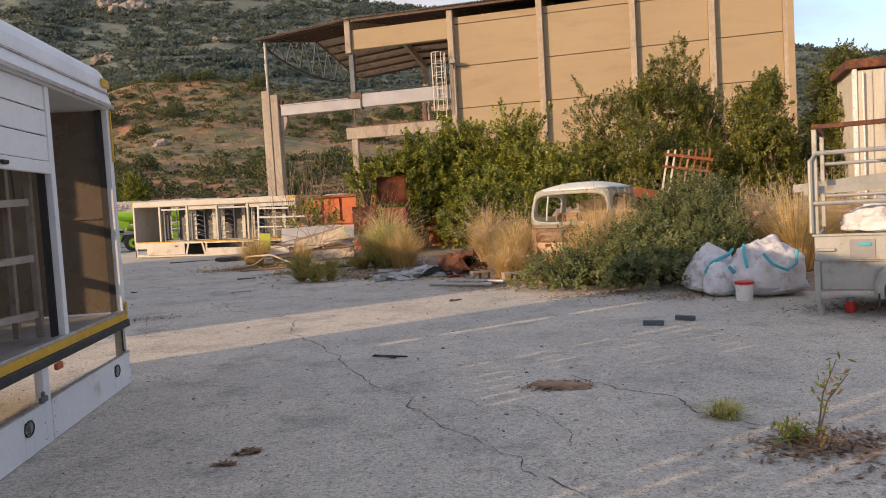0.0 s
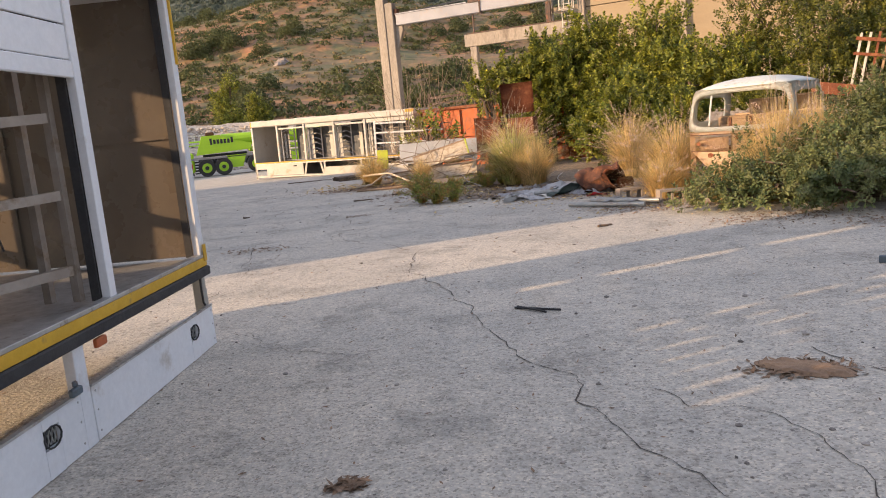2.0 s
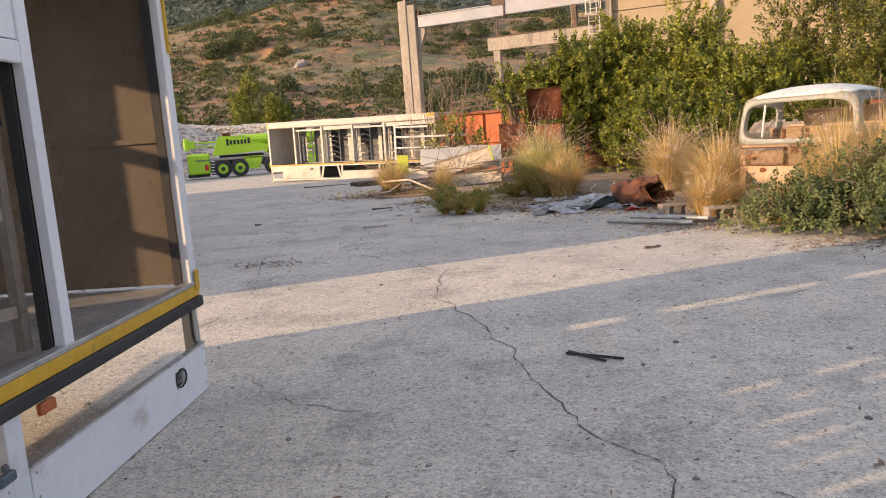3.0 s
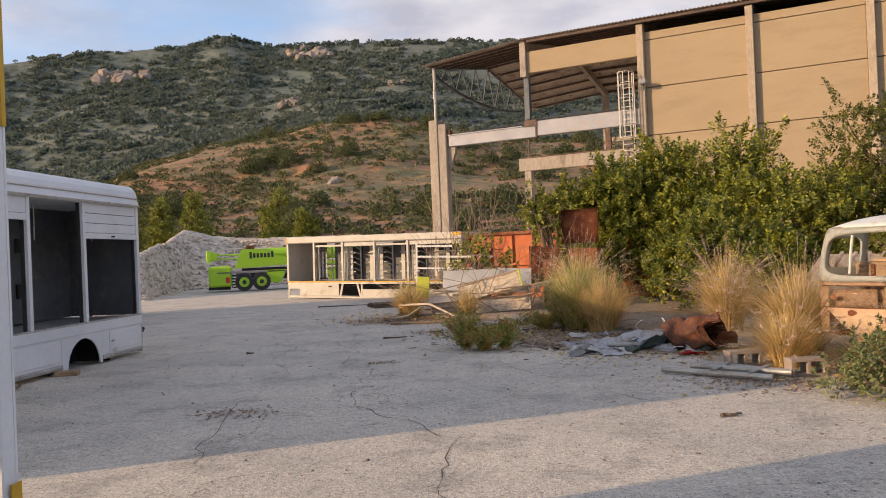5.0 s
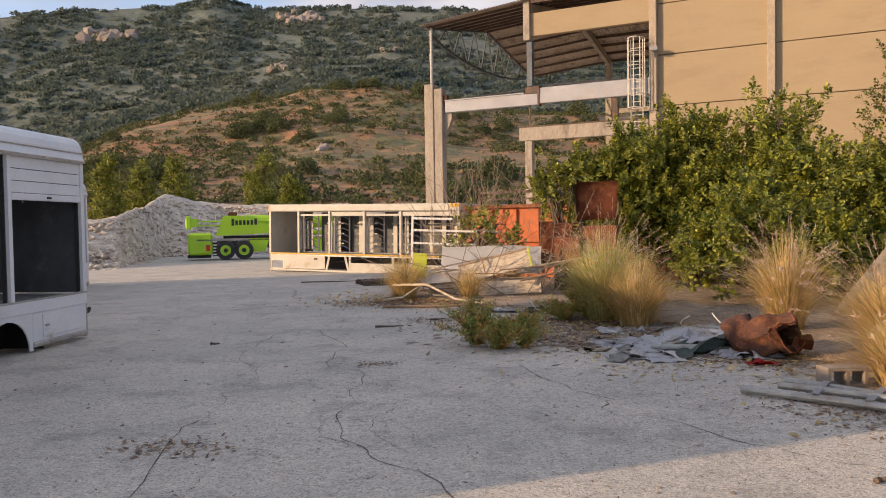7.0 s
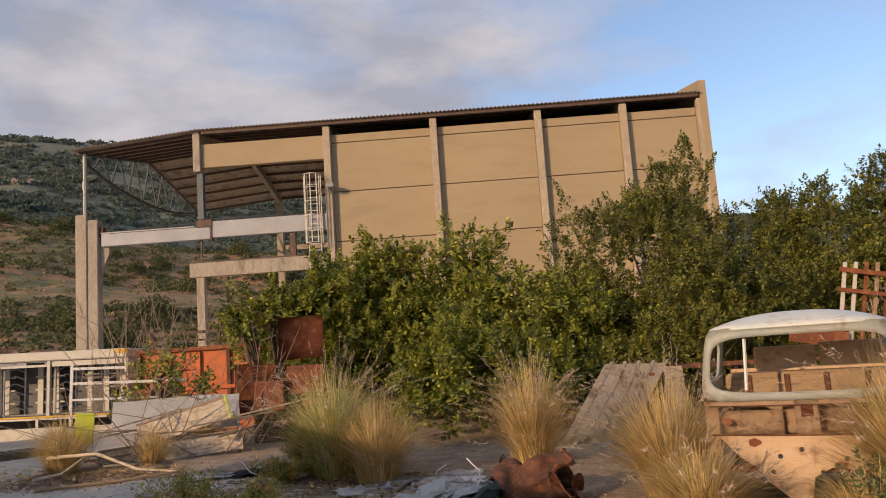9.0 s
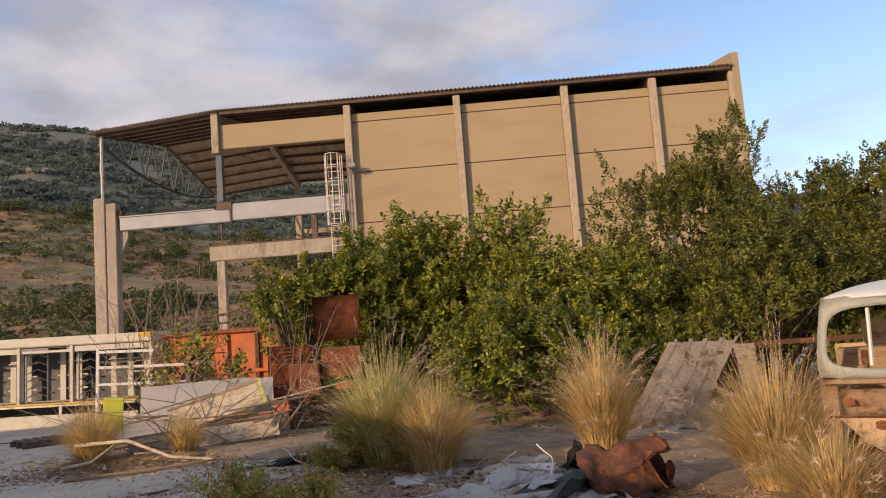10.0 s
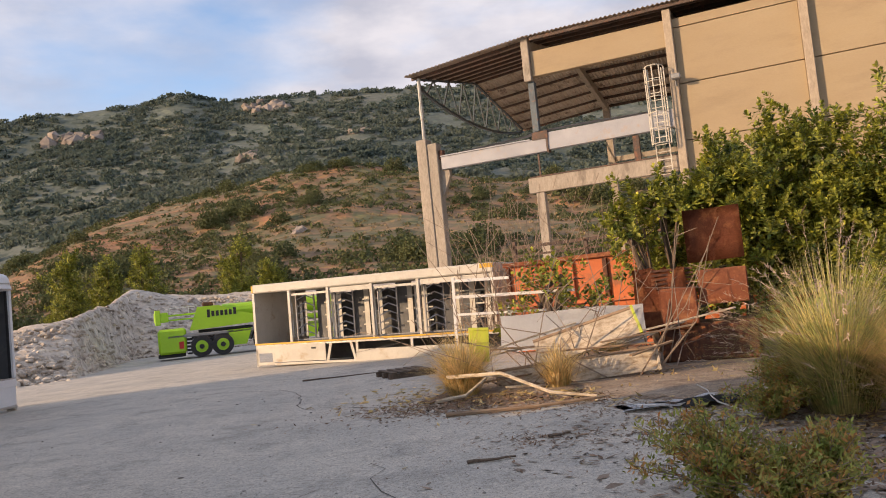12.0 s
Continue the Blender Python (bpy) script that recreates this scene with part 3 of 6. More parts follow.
# skirt panels, legs and slots under the near side
for i in range(5):
    a, b = (near_posts[i] + 0.50 if i else 0.01), min(near_posts[i + 1] + 0.39, 7.88)
    sl = a + (0.21 if i else 0.31)
    bm = bmesh.new()
    box(bm, (a, -0.006, 0.006), (sl, 0.014, 0.29), 0.003)
    box(bm, (sl + 0.13, -0.006, 0.006), (b, 0.014, 0.29), 0.003)
    box(bm, (sl, -0.006, 0.006), (sl + 0.13, 0.014, 0.14)), box(bm, (sl, -0.006, 0.235), (sl + 0.13, 0.014, 0.29))
    part("skirt_panel", bm, "white", near)
    part("skirt_edge", boxes([((a, -0.012, 0.29), (b, 0.018, 0.302))]), "alu", near)
    part("slot_rim", tube(bmesh.new(), [(sl + 0.065 + 0.07 * math.cos(q), -0.009, 0.188 + 0.05 * math.sin(q)) for q in np.linspace(0, 2 * math.pi, 13)], 0.005, 5), "rubber", near)
    part("slot_mesh", boxes([((sl - 0.0, 0.016, 0.12), (sl + 0.14, 0.02, 0.25))]), "black", near)
    bm = bmesh.new()
    for k in range(5):
        bar(bm, (sl + 0.005 + 0.028 * k, 0.012, 0.15), (sl + 0.03 + 0.028 * k, 0.012, 0.228), 0.004, 0.004)
        bar(bm, (sl + 0.03 + 0.028 * k, 0.009, 0.15), (sl + 0.005 + 0.028 * k, 0.009, 0.228), 0.004, 0.004)
    part("slot_wires", bm, "galv", near)
    for xx in (a + 0.03, b - 0.03):
        for zz in (0.05, 0.16, 0.26):
            part("rivet", tube(bmesh.new(), [(xx, -0.009, zz), (xx, -0.005, zz)], 0.006, 6), "galv", near)
    if i < 4:
        part("leg", boxes([((b + 0.004, -0.003, 0.0), (b + 0.106, 0.055, 0.53))], 0.004), "white", near)
        part("leg_latch", boxes([((b + 0.11, -0.03, 0.30), (b + 0.2, 0.0, 0.34)), ((b + 0.13, -0.02, 0.34), (b + 0.16, 0.0, 0.37))], 0.006), "truss", near, "blue-grey steel latch")
part("corner_leg", boxes([((0.0, 0.02, 0.0), (0.05, 0.1, 0.53)), ((-0.01, 0.02, 0.1), (0.0, 0.06, 0.42))], 0.004), "galv", near)
part("leg_cable", tube(bmesh.new(), [(0.09, 0.02, 0.53), (0.12, 0.01, 0.42), (0.10, 0.015, 0.33), (0.05, 0.02, 0.29)], 0.008, 5), "rubber", near)
part("side_marker", boxes([((1.58, -0.03, 0.462), (1.68, -0.001, 0.51))], 0.006), "orange", near, "small orange marker lamp")
for lo, hi in (((0.0, -0.014, 2.0), (0.022, -0.0005, 2.45)), ((0.0, -0.016, 2.655), (0.16, 0.0, 2.72)), ((-0.004, -0.018, 0.62), (0.05, -0.0135, 0.74))):
    part("corner_stripe", boxes([(lo, hi)]), "yellow", near)
# unseen far-side boards and rails, added to cut the sun into patches and streaks
part("sun_screen_board", boxes([((0.55, 2.36, 0.66), (1.0, 2.39, 2.46))]), "liner", near)
for z in (1.0, 1.5, 2.0):
    part("sun_screen_rail", boxes([((0.07, 2.34, z), (1.57, 2.358, z + 0.09))]), "liner", near)
part("sun_screen_board", boxes([((3.2, 2.36, 0.66), (4.7, 2.39, 1.55))]), "liner", near)
for z in (1.70, 1.92, 2.15):
    part("sun_screen_rail", boxes([((3.2, 2.36, z), (4.7, 2.39, z + 0.11))]), "liner", near)
# inside: sloping racks, centre slats, patches of bracing
for i in range(4):
    x0, x1 = near_posts[i + 1] + 0.06, near_posts[i + 2] - 0.06 if i + 2 < 6 else 7.8
    for k in range(4):
        z = 0.78 + 0.40 * k
        bm = bmesh.new()
        bar(bm, (x0, 0.16, z + 0.06), (x1, 1.05, z - 0.02), 0.045, 0.05)
        part("rack_rail", bm, "rack", near)
    bm = bmesh.new()
    for yy in (0.14, 0.30):
        box(bm, (x0 - 0.02, yy, 0.67), (x0 + 0.03, yy + 0.04, 2.45))
    part("rack_upright", bm, "rack", near)
    bm = bmesh.new()
    step = (x1 - x0 + 0.14) / 7
    for k in range(7):
        xx = x0 - 0.05 + k * step
        box(bm, (xx, 1.17, 0.67), (xx + step * (0.8 if i else 0.7), 1.19, 2.45))
    box(bm, (x0, 1.145, 0.67), (x1, 1.168, 1.22)), box(bm, (x0, 1.145, 1.5), (x1, 1.168, 1.56)), box(bm, (x0, 1.145, 2.05), (x1, 1.168, 2.45))
    part("centre_slats", bm, "liner", near)
part("wall_rib", boxes([((0.032, 0.1, 1.50), (0.045, 2.3, 1.53)), ((0.032, 1.3, 0.68), (0.05, 1.35, 2.44))]), "liner", near)
part("hanging_wire", tube(bmesh.new(), [(0.9, 0.5, 2.45), (0.88, 0.5, 2.2), (0.92, 0.49, 1.95), (0.86, 0.5, 1.62)], 0.006, 5), "rubber", near)
part("loose_wire", tube(bmesh.new(), [(1.95, 0.35, 2.4), (2.0, 0.33, 1.9), (1.88, 0.38, 1.5), (1.8, 0.34, 1.2), (1.7, 0.36, 1.0)], 0.006, 5), "rubber", near)
part("floor_scrap", boxes([((1.9, 0.7, 0.66), (2.25, 0.95, 0.69)), ((2.3, 0.5, 0.66), (2.38, 1.0, 0.70)), ((1.75, 0.45, 0.66), (2.2, 0.52, 0.675))], 0.004), "plastic", near, "bits of white plastic scrap")

# second lorry body, with a wheel arch
T2 = pose(-6.93, 17.15, 0, 0, 0, -90) @ MIRROR
posts2 = [0.03, 1.60, 2.90, 4.30, 5.75, 7.2, 8.72]
body2 = drinks_body(T2, 8.75, 2.45, posts2, "white drinks lorry body with dark empty bays, on the asphalt", shutters=((0, 1.92), (2, 2.15), (4, 1.6)), closed=True, round_roof=0.2)
part("far_side_wall", boxes([((0.05, 2.40, 0.66), (8.7, 2.43, 2.46))]), "white", body2)
for a, b in ((0.02, 1.24), (2.28, 4.6), (4.65, 6.6), (6.65, 8.7)):
    part("side_panel", boxes([((a, 0.0, 0.12), (b, 0.02, 0.50))], 0.006), "white", body2)
    part("panel_rail", boxes([((a, -0.02, 0.06), (b, 0.02, 0.118))], 0.01), "alu", body2)
    part("panel_door", boxes([((a + 0.12, -0.012, 0.17), (b - 0.2, -0.001, 0.46))], 0.004), "white", body2)
    part("latch", boxes([((b - 0.32, -0.03, 0.30), (b - 0.24, -0.013, 0.33))], 0.004), "alu", body2)
arch = [(1.24, 0.50), (1.24, 0.02)] + [(1.72 - 0.42 * math.cos(q), 0.02 + 0.42 * math.sin(q)) for q in np.linspace(0, math.pi, 13)] + [(2.28, 0.02), (2.28, 0.50)]
part("arch_panel", extrude(bmesh.new(), arch, 0.02), "white", body2)
part("arch_lining", boxes([((1.0, 0.55, 0.01), (2.5, 0.58, 0.6)), ((1.1, 0.03, 0.47), (2.4, 0.55, 0.5)), ((0.98, 0.03, 0.01), (1.0, 0.58, 0.5)), ((2.5, 0.03, 0.01), (2.52, 0.58, 0.5))]), "black", body2)
part("corner_bracket", boxes([((-0.05, 0.02, 0.03), (0.0, 0.2, 0.55)), ((-0.09, 0.05, 0.22), (-0.05, 0.12, 0.28))], 0.006), "galv", body2)
part("tow_hook", tube(bmesh.new(), [(-0.05, 0.08, 0.36), (-0.16, 0.08, 0.36), (-0.22, 0.09, 0.40)], 0.028, 7), "black", body2)
part("mud_flap", boxes([((2.24, 0.03, 0.06), (2.29, 0.3, 0.25))], 0.01), "galv", body2)
for q, (x, y) in enumerate(((-6.75, 14.7), (-6.9, 13.6))):
    ob = thing("timber_block", pose(x, y, 0, 0, 0, 12 + 40 * q), "short weathered timber block beside the lorry body", "timber block", "timber blocks")
    part("timber", boxes([((-0.15, -0.07, 0), (0.15, 0.07, 0.07))], 0.008), "wood", ob)

# a further body of the same kind, standing beyond the second
# its unseen length is drawn out to shade the strip behind the second body
T4 = pose(-12.55, 26.95, ground_z(-12.7, 27), 0, 0, -87) @ MIRROR
body4 = drinks_body(T4, 12.4, 2.45, [0.03, 1.6, 3.0, 4.4, 5.8, 7.2, 8.8, 10.6, 12.37], "white drinks lorry body with dark empty bays, further across the yard", shutters=((1, 1.9), (4, 1.7)), closed=True, round_roof=0.2)
part("far_side_wall", boxes([((0.05, 2.40, 0.66), (12.35, 2.43, 2.46))]), "white", body4)
for a, b in ((0.02, 1.2), (2.2, 4.6), (4.65, 12.35)):
    part("side_panel", boxes([((a, 0.0, 0.12), (b, 0.02, 0.50))], 0.006), "white", body4)
    part("panel_rail", boxes([((a, -0.02, 0.06), (b, 0.02, 0.118))], 0.01), "alu", body4)
part("arch_lining", boxes([((1.0, 0.55, 0.01), (2.4, 0.58, 0.6))]), "black", body4)
part("corner_leg", boxes([((0.0, 0.02, 0.0), (0.06, 0.2, 0.55))], 0.004), "galv", body4)
part("inner_leg", boxes([((12.0, 0.3, 0.0), (12.2, 2.2, 0.55))], 0.004), "galv", body4)

# third body: racks in a herringbone, standing across the yard
T3 = pose(-9.42, 33.1, -0.02, 0, 0, -20) @ pose(0, 0, 0, 0, 1.0, 0)
b3 = thing("bottle_lorry_body", T3, "cream-white lorry body with herringbone bottle racks and a yellow sill", "truck body")
L3, W3 = 7.3, 2.4
part("roof", boxes([((-0.02, -0.03, 2.08), (L3, W3, 2.32))], 0.03), "cream", b3)
part("roof_trim", boxes([((L3 - 0.35, -0.035, 2.2), (L3 + 0.01, -0.031, 2.31))]), "yellow", b3)
part("roof_trim", boxes([((-0.024, -0.035, 2.1), (0.03, -0.031, 2.3))]), "yellow", b3)
part("floor", boxes([((0, 0, 0.56), (L3, W3, 0.62))]), "alu", b3)
part("end_wall", boxes([((L3 - 0.03, 0.0, 0.62), (L3, W3, 2.08))]), "galv", b3)
part("end_panel", boxes([((0, 0.06, 0.62), (0.03, W3, 2.08))]), "cream", b3)
part("back_wall", boxes([((0.6, 1.22, 0.62), (0.95, 1.25, 2.08))]), "liner", b3)
part("sill", boxes([((-0.02, -0.03, 0.615), (L3, 0.0, 0.66))], 0.004), "yellow", b3)
p3 = [0.02, 1.22, 2.48, 3.83, 5.2, 7.25]
for x in p3:
    part("post", boxes([((x - 0.04, -0.02, 0.66), (x + 0.04, 0.05, 2.08))], 0.004), "cream", b3)
for i in range(1, 5):
    a, b = p3[i] + 0.06, p3[i + 1] - 0.06
    part("door_rail", boxes([((a, 0.02, 1.93), (b, 0.05, 1.99 if i % 2 else 2.06))]), "cream", b3)
    part("rack_frame", boxes([((a, 0.2, 0.7), (a + 0.03, 0.24, 1.95)), ((a + 0.42, 0.45, 0.7), (a + 0.45, 0.5, 1.95)), ((a, 0.2, 0.68), (b, 0.26, 0.71))]), "grey", b3)
    for k in range(6):
        bm = bmesh.new()
        z = 0.8 + k * 0.2
        bar(bm, (a + 0.02, 0.22, z), (a + 0.24, 0.34, z + 0.12), 0.035, 0.03), bar(bm, (a + 0.24, 0.34, z + 0.12), (a + 0.46, 0.47, z), 0.035, 0.03)
        part("rack_arm", bm, "grey", b3)
    for k in range(3):
        x = a + 0.52 + k * (b - a - 0.6) / 3
        part("slat", boxes([((x, 0.95, 0.66), (x + 0.15, 0.97, 2.0))]), "cream", b3)
    part("slat_rail", boxes([((a + 0.45, 0.975, 0.95), (b, 0.99, 0.99)), ((a + 0.45, 0.975, 1.3), (b, 0.99, 1.34)), ((a + 0.45, 0.975, 1.65), (b, 0.99, 1.69))]), "cream", b3)
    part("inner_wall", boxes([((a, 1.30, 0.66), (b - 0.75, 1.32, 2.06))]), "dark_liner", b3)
part("inner_slats", boxes([((0.55 + k * 0.16, 1.0, 0.75), (0.63 + k * 0.16, 1.02, 1.75)) for k in range(4)]), "cream", b3)
for a, b, lo in ((0.0, 0.62, 0.38), (0.62, 2.3, 0.12), (3.3, 4.9, 0.10), (4.95, 6.9, 0.10)):
    rows = [((a, -0.02, lo), (b, 0.0, 0.58 if a < 1 else 0.36))]
    if a < 0.5:
        rows += [((a, -0.02, 0.02), (0.1, 0.0, lo)), ((0.55, -0.02, 0.06), (b, 0.0, lo)), ((0.1, -0.02, 0.05), (0.55, 0, 0.13))]
    part("lower_panel", boxes(rows, 0.003), "cream", b3)
part("lower_frame", boxes([((0.62, -0.025, 0.04), (L3, -0.003, 0.10)), ((0.0, -0.02, 0.0), (0.06, 0.05, 0.56)), ((3.25, -0.02, 0.1), (3.32, 0.02, 0.56)), ((4.88, -0.02, 0.1), (4.95, 0.02, 0.56))]), "cream", b3)
part("arch_side", extrude(bmesh.new(), [(2.3, 0.1), (2.42, 0.56), (2.5, 0.56), (2.38, 0.1)], 0.02), "cream", b3)
part("arch_side", extrude(bmesh.new(), [(3.25, 0.1), (3.13, 0.56), (3.05, 0.56), (3.17, 0.1)], 0.02), "cream", b3)
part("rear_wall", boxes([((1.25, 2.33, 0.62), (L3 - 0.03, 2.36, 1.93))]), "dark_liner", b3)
# panel in the dark liner colour, standing in for the shade underneath
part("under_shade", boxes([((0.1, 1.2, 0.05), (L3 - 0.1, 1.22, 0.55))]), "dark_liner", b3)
part("latch", boxes([((1.85, -0.03, 0.44), (2.0, -0.021, 0.49))]), "black", b3)

# ---- crane ----
cr = thing("mobile_crane", pose(-18.9, 48.4, ground_z(-19.8, 48.3), 0, 0, 22) @ Matrix.Scale(0.88, 4), "lime green mobile crane with lowered boom, by the rubble bank", "crane")
part("chassis", boxes([((0.2, 0.2, 0.75), (11, 2.7, 1.25)), ((0.3, 0.0, 1.2), (11, 2.8, 1.38))], 0.04), "grey", cr)
part("cab", boxes([((-0.2, 0.0, 0.35), (1.3, 2.7, 1.75))], 0.12), "lime", cr)
part("bumper_box", boxes([((-0.25, 0.3, 0.15), (1.2, 2.5, 0.36))], 0.03), "black", cr)
for x in (3.95, 7.9):
    part("side_box", extrude(bmesh.new(), [(x - 0.1, 0.5), (x + 0.62, 0.5), (x + 0.95, 1.38), (x - 0.42, 1.38)] if x < 5 else [(x, 0.5), (x + 0.7, 0.5), (x + 0.9, 1.38), (x - 0.2, 1.38)], 0.3), "lime", cr)
for x in (2.1, 3.25 + 0.0, 5.55, 6.9, 9.4):
    w = part("wheel", bmesh.new(), "rubber", cr)
    bm = bmesh.new()
    tube(bm, [(x, -0.06, 0.62), (x, 0.36, 0.62)], 0.60, 22)
    bm.to_mesh(w.data), bm.free()
    part("rim", tube(bmesh.new(), [(x, -0.09, 0.62), (x, -0.061, 0.62)], 0.34, 18), "lime", w, "lime rim")
    part("hub", tube(bmesh.new(), [(x, -0.17, 0.62), (x, -0.095, 0.62)], 0.14, 10), "black", w)
    part("mudguard", tube(bmesh.new(), [(x + 0.74 * math.cos(q), 0.1, 0.62 + 0.74 * math.sin(q)) for q in np.linspace(0.15, math.pi - 0.15, 11)], 0.05, 5), "black", cr)
for k in range(5):
    part("step", boxes([((1.32, -0.05, 0.35 + 0.2 * k), (1.58, 0.1, 0.42 + 0.2 * k))]), "plastic", cr)
part("step_board", boxes([((1.30, 0.101, 0.25), (1.60, 0.12, 1.3))]), "black", cr)
up = extrude(bmesh.new(), [(1.5, 1.55), (5.2, 1.7), (5.4, 2.1), (3.9, 2.5), (3.2, 2.85), (2.0, 2.85)], 0.9)
part("counterweight", up, "lime", cr)
part("turntable", boxes([((2.0, 0.3, 1.38), (5.0, 2.5, 1.54))], 0.03), "black", cr)
part("boom", tube(bmesh.new(), [(3.4, 1.5, 2.45), (11.5, 1.5, 2.45)], 0.46, 14), "lime", cr)
part("boom_foot", boxes([((5.2, 1.1, 1.5), (11.0, 1.9, 1.85))], 0.1), "lime", cr)
part("rear_winch", boxes([((-0.35, 0.5, 2.15), (0.4, 2.2, 2.7)), ((0.4, 0.6, 2.45), (2.0, 0.75, 2.55)), ((0.4, 0.6, 2.2), (2.0, 0.75, 2.28)), ((-0.3, 0.45, 2.0), (0.0, 0.6, 2.85))], 0.03), "lime", cr)
part("winch_rail", boxes([((0.5, 0.5, 2.9), (2.0, 0.54, 2.94)), ((0.5, 0.5, 2.55), (0.54, 0.54, 2.9)), ((1.5, 0.5, 2.55), (1.54, 0.54, 2.9))]), "plastic", cr)
part("hook_block", boxes([((2.3, 1.0, 2.85), (2.9, 1.4, 3.1))], 0.06), "dark_rust", cr)
part("name_bars", boxes([((2.5 + 0.24 * k, -0.012, 2.25 if k else 2.2), (2.66 + 0.24 * k, -0.002, 2.55 if k not in (0, 6) else 2.65)) for k in range(7)]), "black", cr, "black plain bars where the maker's lettering stands")
part("reflector", boxes([((0.9, -0.02, 0.6), (1.15, -0.005, 1.0))]), "red", cr)


# ---- hall ----
HALL = pose(5.5, 42.45, -0.3, 0, 0, -21.55)
hall = thing("hall", HALL, "unfinished sand-coloured precast hall with an open end bay", "building")
Z = 0.3        # the hall stands on ground a little lower
pil = (-5.98, 0.0, 4.88, 9.62, 13.45, 16.9)
for i, u in enumerate(pil[1:]):
    part("pilaster", boxes([((u - 0.16, -0.32, 0), (u + 0.16, 0.0, 11.95 + Z))], 0.02), "pale_concrete", hall)
    part("pilaster_cap", boxes([((u - 0.06, -0.2, 11.95 + Z), (u + 0.06, -0.05, 12.1 + Z))]), "brown_steel", hall)
for a, b in zip(pil[1:], pil[2:]):
    for lo, hi in ((0, 2.1), (2.1, 4.38), (4.38, 6.66), (6.66, 8.94), (8.94, 11.22), (11.22, 11.62)):
        ob = part("wall_panel", boxes([((a + 0.165, -0.02, lo + Z + 0.02), (b - 0.165, 0.16, hi + Z - 0.015))], 0.012), "wall", hall)
part("wall_core", boxes([((0.1, 0.165, 0), (16.8, 0.30, 11.5 + Z)), ((0.1, 0.3, 0), (0.3, 15.3, 11.5 + Z)), ((0.1, 15.1, 0), (16.8, 15.3, 11.5 + Z))]), "concrete", hall)
part("end_gable", extrude(bmesh.new(), [(-0.35, 0), (15.6, 0), (15.6, 12.4 + Z), (7.7, 14.2 + Z), (-0.35, 12.75 + Z)], 0.3, Matrix(((0, 1, 0, 16.9), (1, 0, 0, 0), (0, 0, 1, 0), (0, 0, 0, 1)))), "wall", hall)
# roof: corrugated sheets on both slopes
E0, RIDGE = 12.2 + Z, 13.75 + Z


def roof_z(u, v):
    drop = 0.38 * smooth(-6.0, -11.8, u) if u < -6 else 0
    return E0 + (RIDGE - E0) * (1 - abs(v - 7.7) / 8.2) - float(0.5 * (min(u, -6) + 6) / -5.8) * 1.0


for v0, v1 in ((-0.55, 7.7), (7.7, 15.9)):
    bm = bmesh.new()
    us = np.arange(-11.75, 16.86, 0.095)
    top, under = [], []
    for k, u in enumerate(us):
        w = 0.035 * (1 if k % 2 else -1)
        top.append([bm.verts.new((u, v, roof_z(u, v) + w)) for v in (v0, v1)])
        under.append([bm.verts.new((u, v, roof_z(u, v) + w - 0.02)) for v in (v0, v1)])
    for k in range(len(us) - 1):
        f = bm.faces.new((top[k][0], top[k + 1][0], top[k + 1][1], top[k][1]))
        g = bm.faces.new((under[k][0], under[k][1], under[k + 1][1], under[k + 1][0]))
        g.material_index = 1
        bm.faces.new((top[k][0], under[k][0], under[k + 1][0], top[k + 1][0]))
    part("roof", bm, ["roof", "roof_under"], hall, "corrugated roof sheeting, dark above and grey-brown below")
for v in np.arange(0.1, 15.9, 1.28):
    z = roof_z(0, v) - 0.07
    bm = bmesh.new()
    bar(bm, (-6, v, z - 0.08), (16.8, v, z - 0.08), 0.08, 0.16), bar(bm, (-11.7, v, z - 0.58), (-6, v, z - 0.08), 0.08, 0.12)
    part("purlin", bm, "brown_steel", hall)
for u in (-5.98, -0.1, 4.88, 9.62, 13.45):
    bm = bmesh.new()
    for a, b in ((0.1, 7.7), (7.7, 15.2)):
        bar(bm, (u, a, roof_z(u, a) - 0.42), (u, b, roof_z(u, b) - 0.42), 0.24, 0.42)
    part("rafter", bm, "concrete", hall)
part("eaves_purlin", boxes([((-5.7, -0.42, E0 - 0.2), (16.8, -0.34, E0 - 0.06))]), "brown_steel", hall)
part("front_beam", boxes([((-5.82, -0.12, 10.5 + Z), (-0.16, 0.2, 11.6 + Z))], 0.02), "wall", hall)
part("open_pillar", boxes([((-6.15, -0.3, 10.3 + Z), (-5.82, 0.2, 12.3 + Z))], 0.02), "concrete", hall)
part("pillar_post", boxes([((-6.06, -0.1, 8.0 + Z), (-5.78, 0.2, 10.3 + Z))], 0.01), "truss", hall)
part("pillar_post", boxes([((-6.2, -0.1, 0), (-5.83, 0.25, 5.48 + Z))], 0.02), "concrete", hall)
part("pillar_post", boxes([((-6.0, 0.0, 5.5 + Z), (-5.93, 0.08, 7.2 + Z))]), "brown_steel", hall)
part("crane_beam", boxes([((-10.5, -0.15, 7.2 + Z), (-5.5, 0.12, 7.78 + Z)), ((-5.5, -0.15, 7.25 + Z), (-0.16, 0.12, 8.0 + Z))], 0.02), "steel_beam", hall)
part("beam_cover", boxes([((-10.5, -0.2, 7.78 + Z), (-6.2, 0.16, 7.83 + Z))]), "steel_beam", hall)
bm = bmesh.new()
rolled(bm, -9.6, -0.3, -0.22, 0.2, 20, 2, lambda u, v: Vector((u, v, 7.84 + Z + 0.1 * math.sin((u + 9.6) / 9.3 * math.pi) + (0.18 if u > -6 else 0.02 * (u + 9.6)))), 0.02)
part("loose_cover", bm, "steel_beam", hall, "bent strip of grey-white cladding")
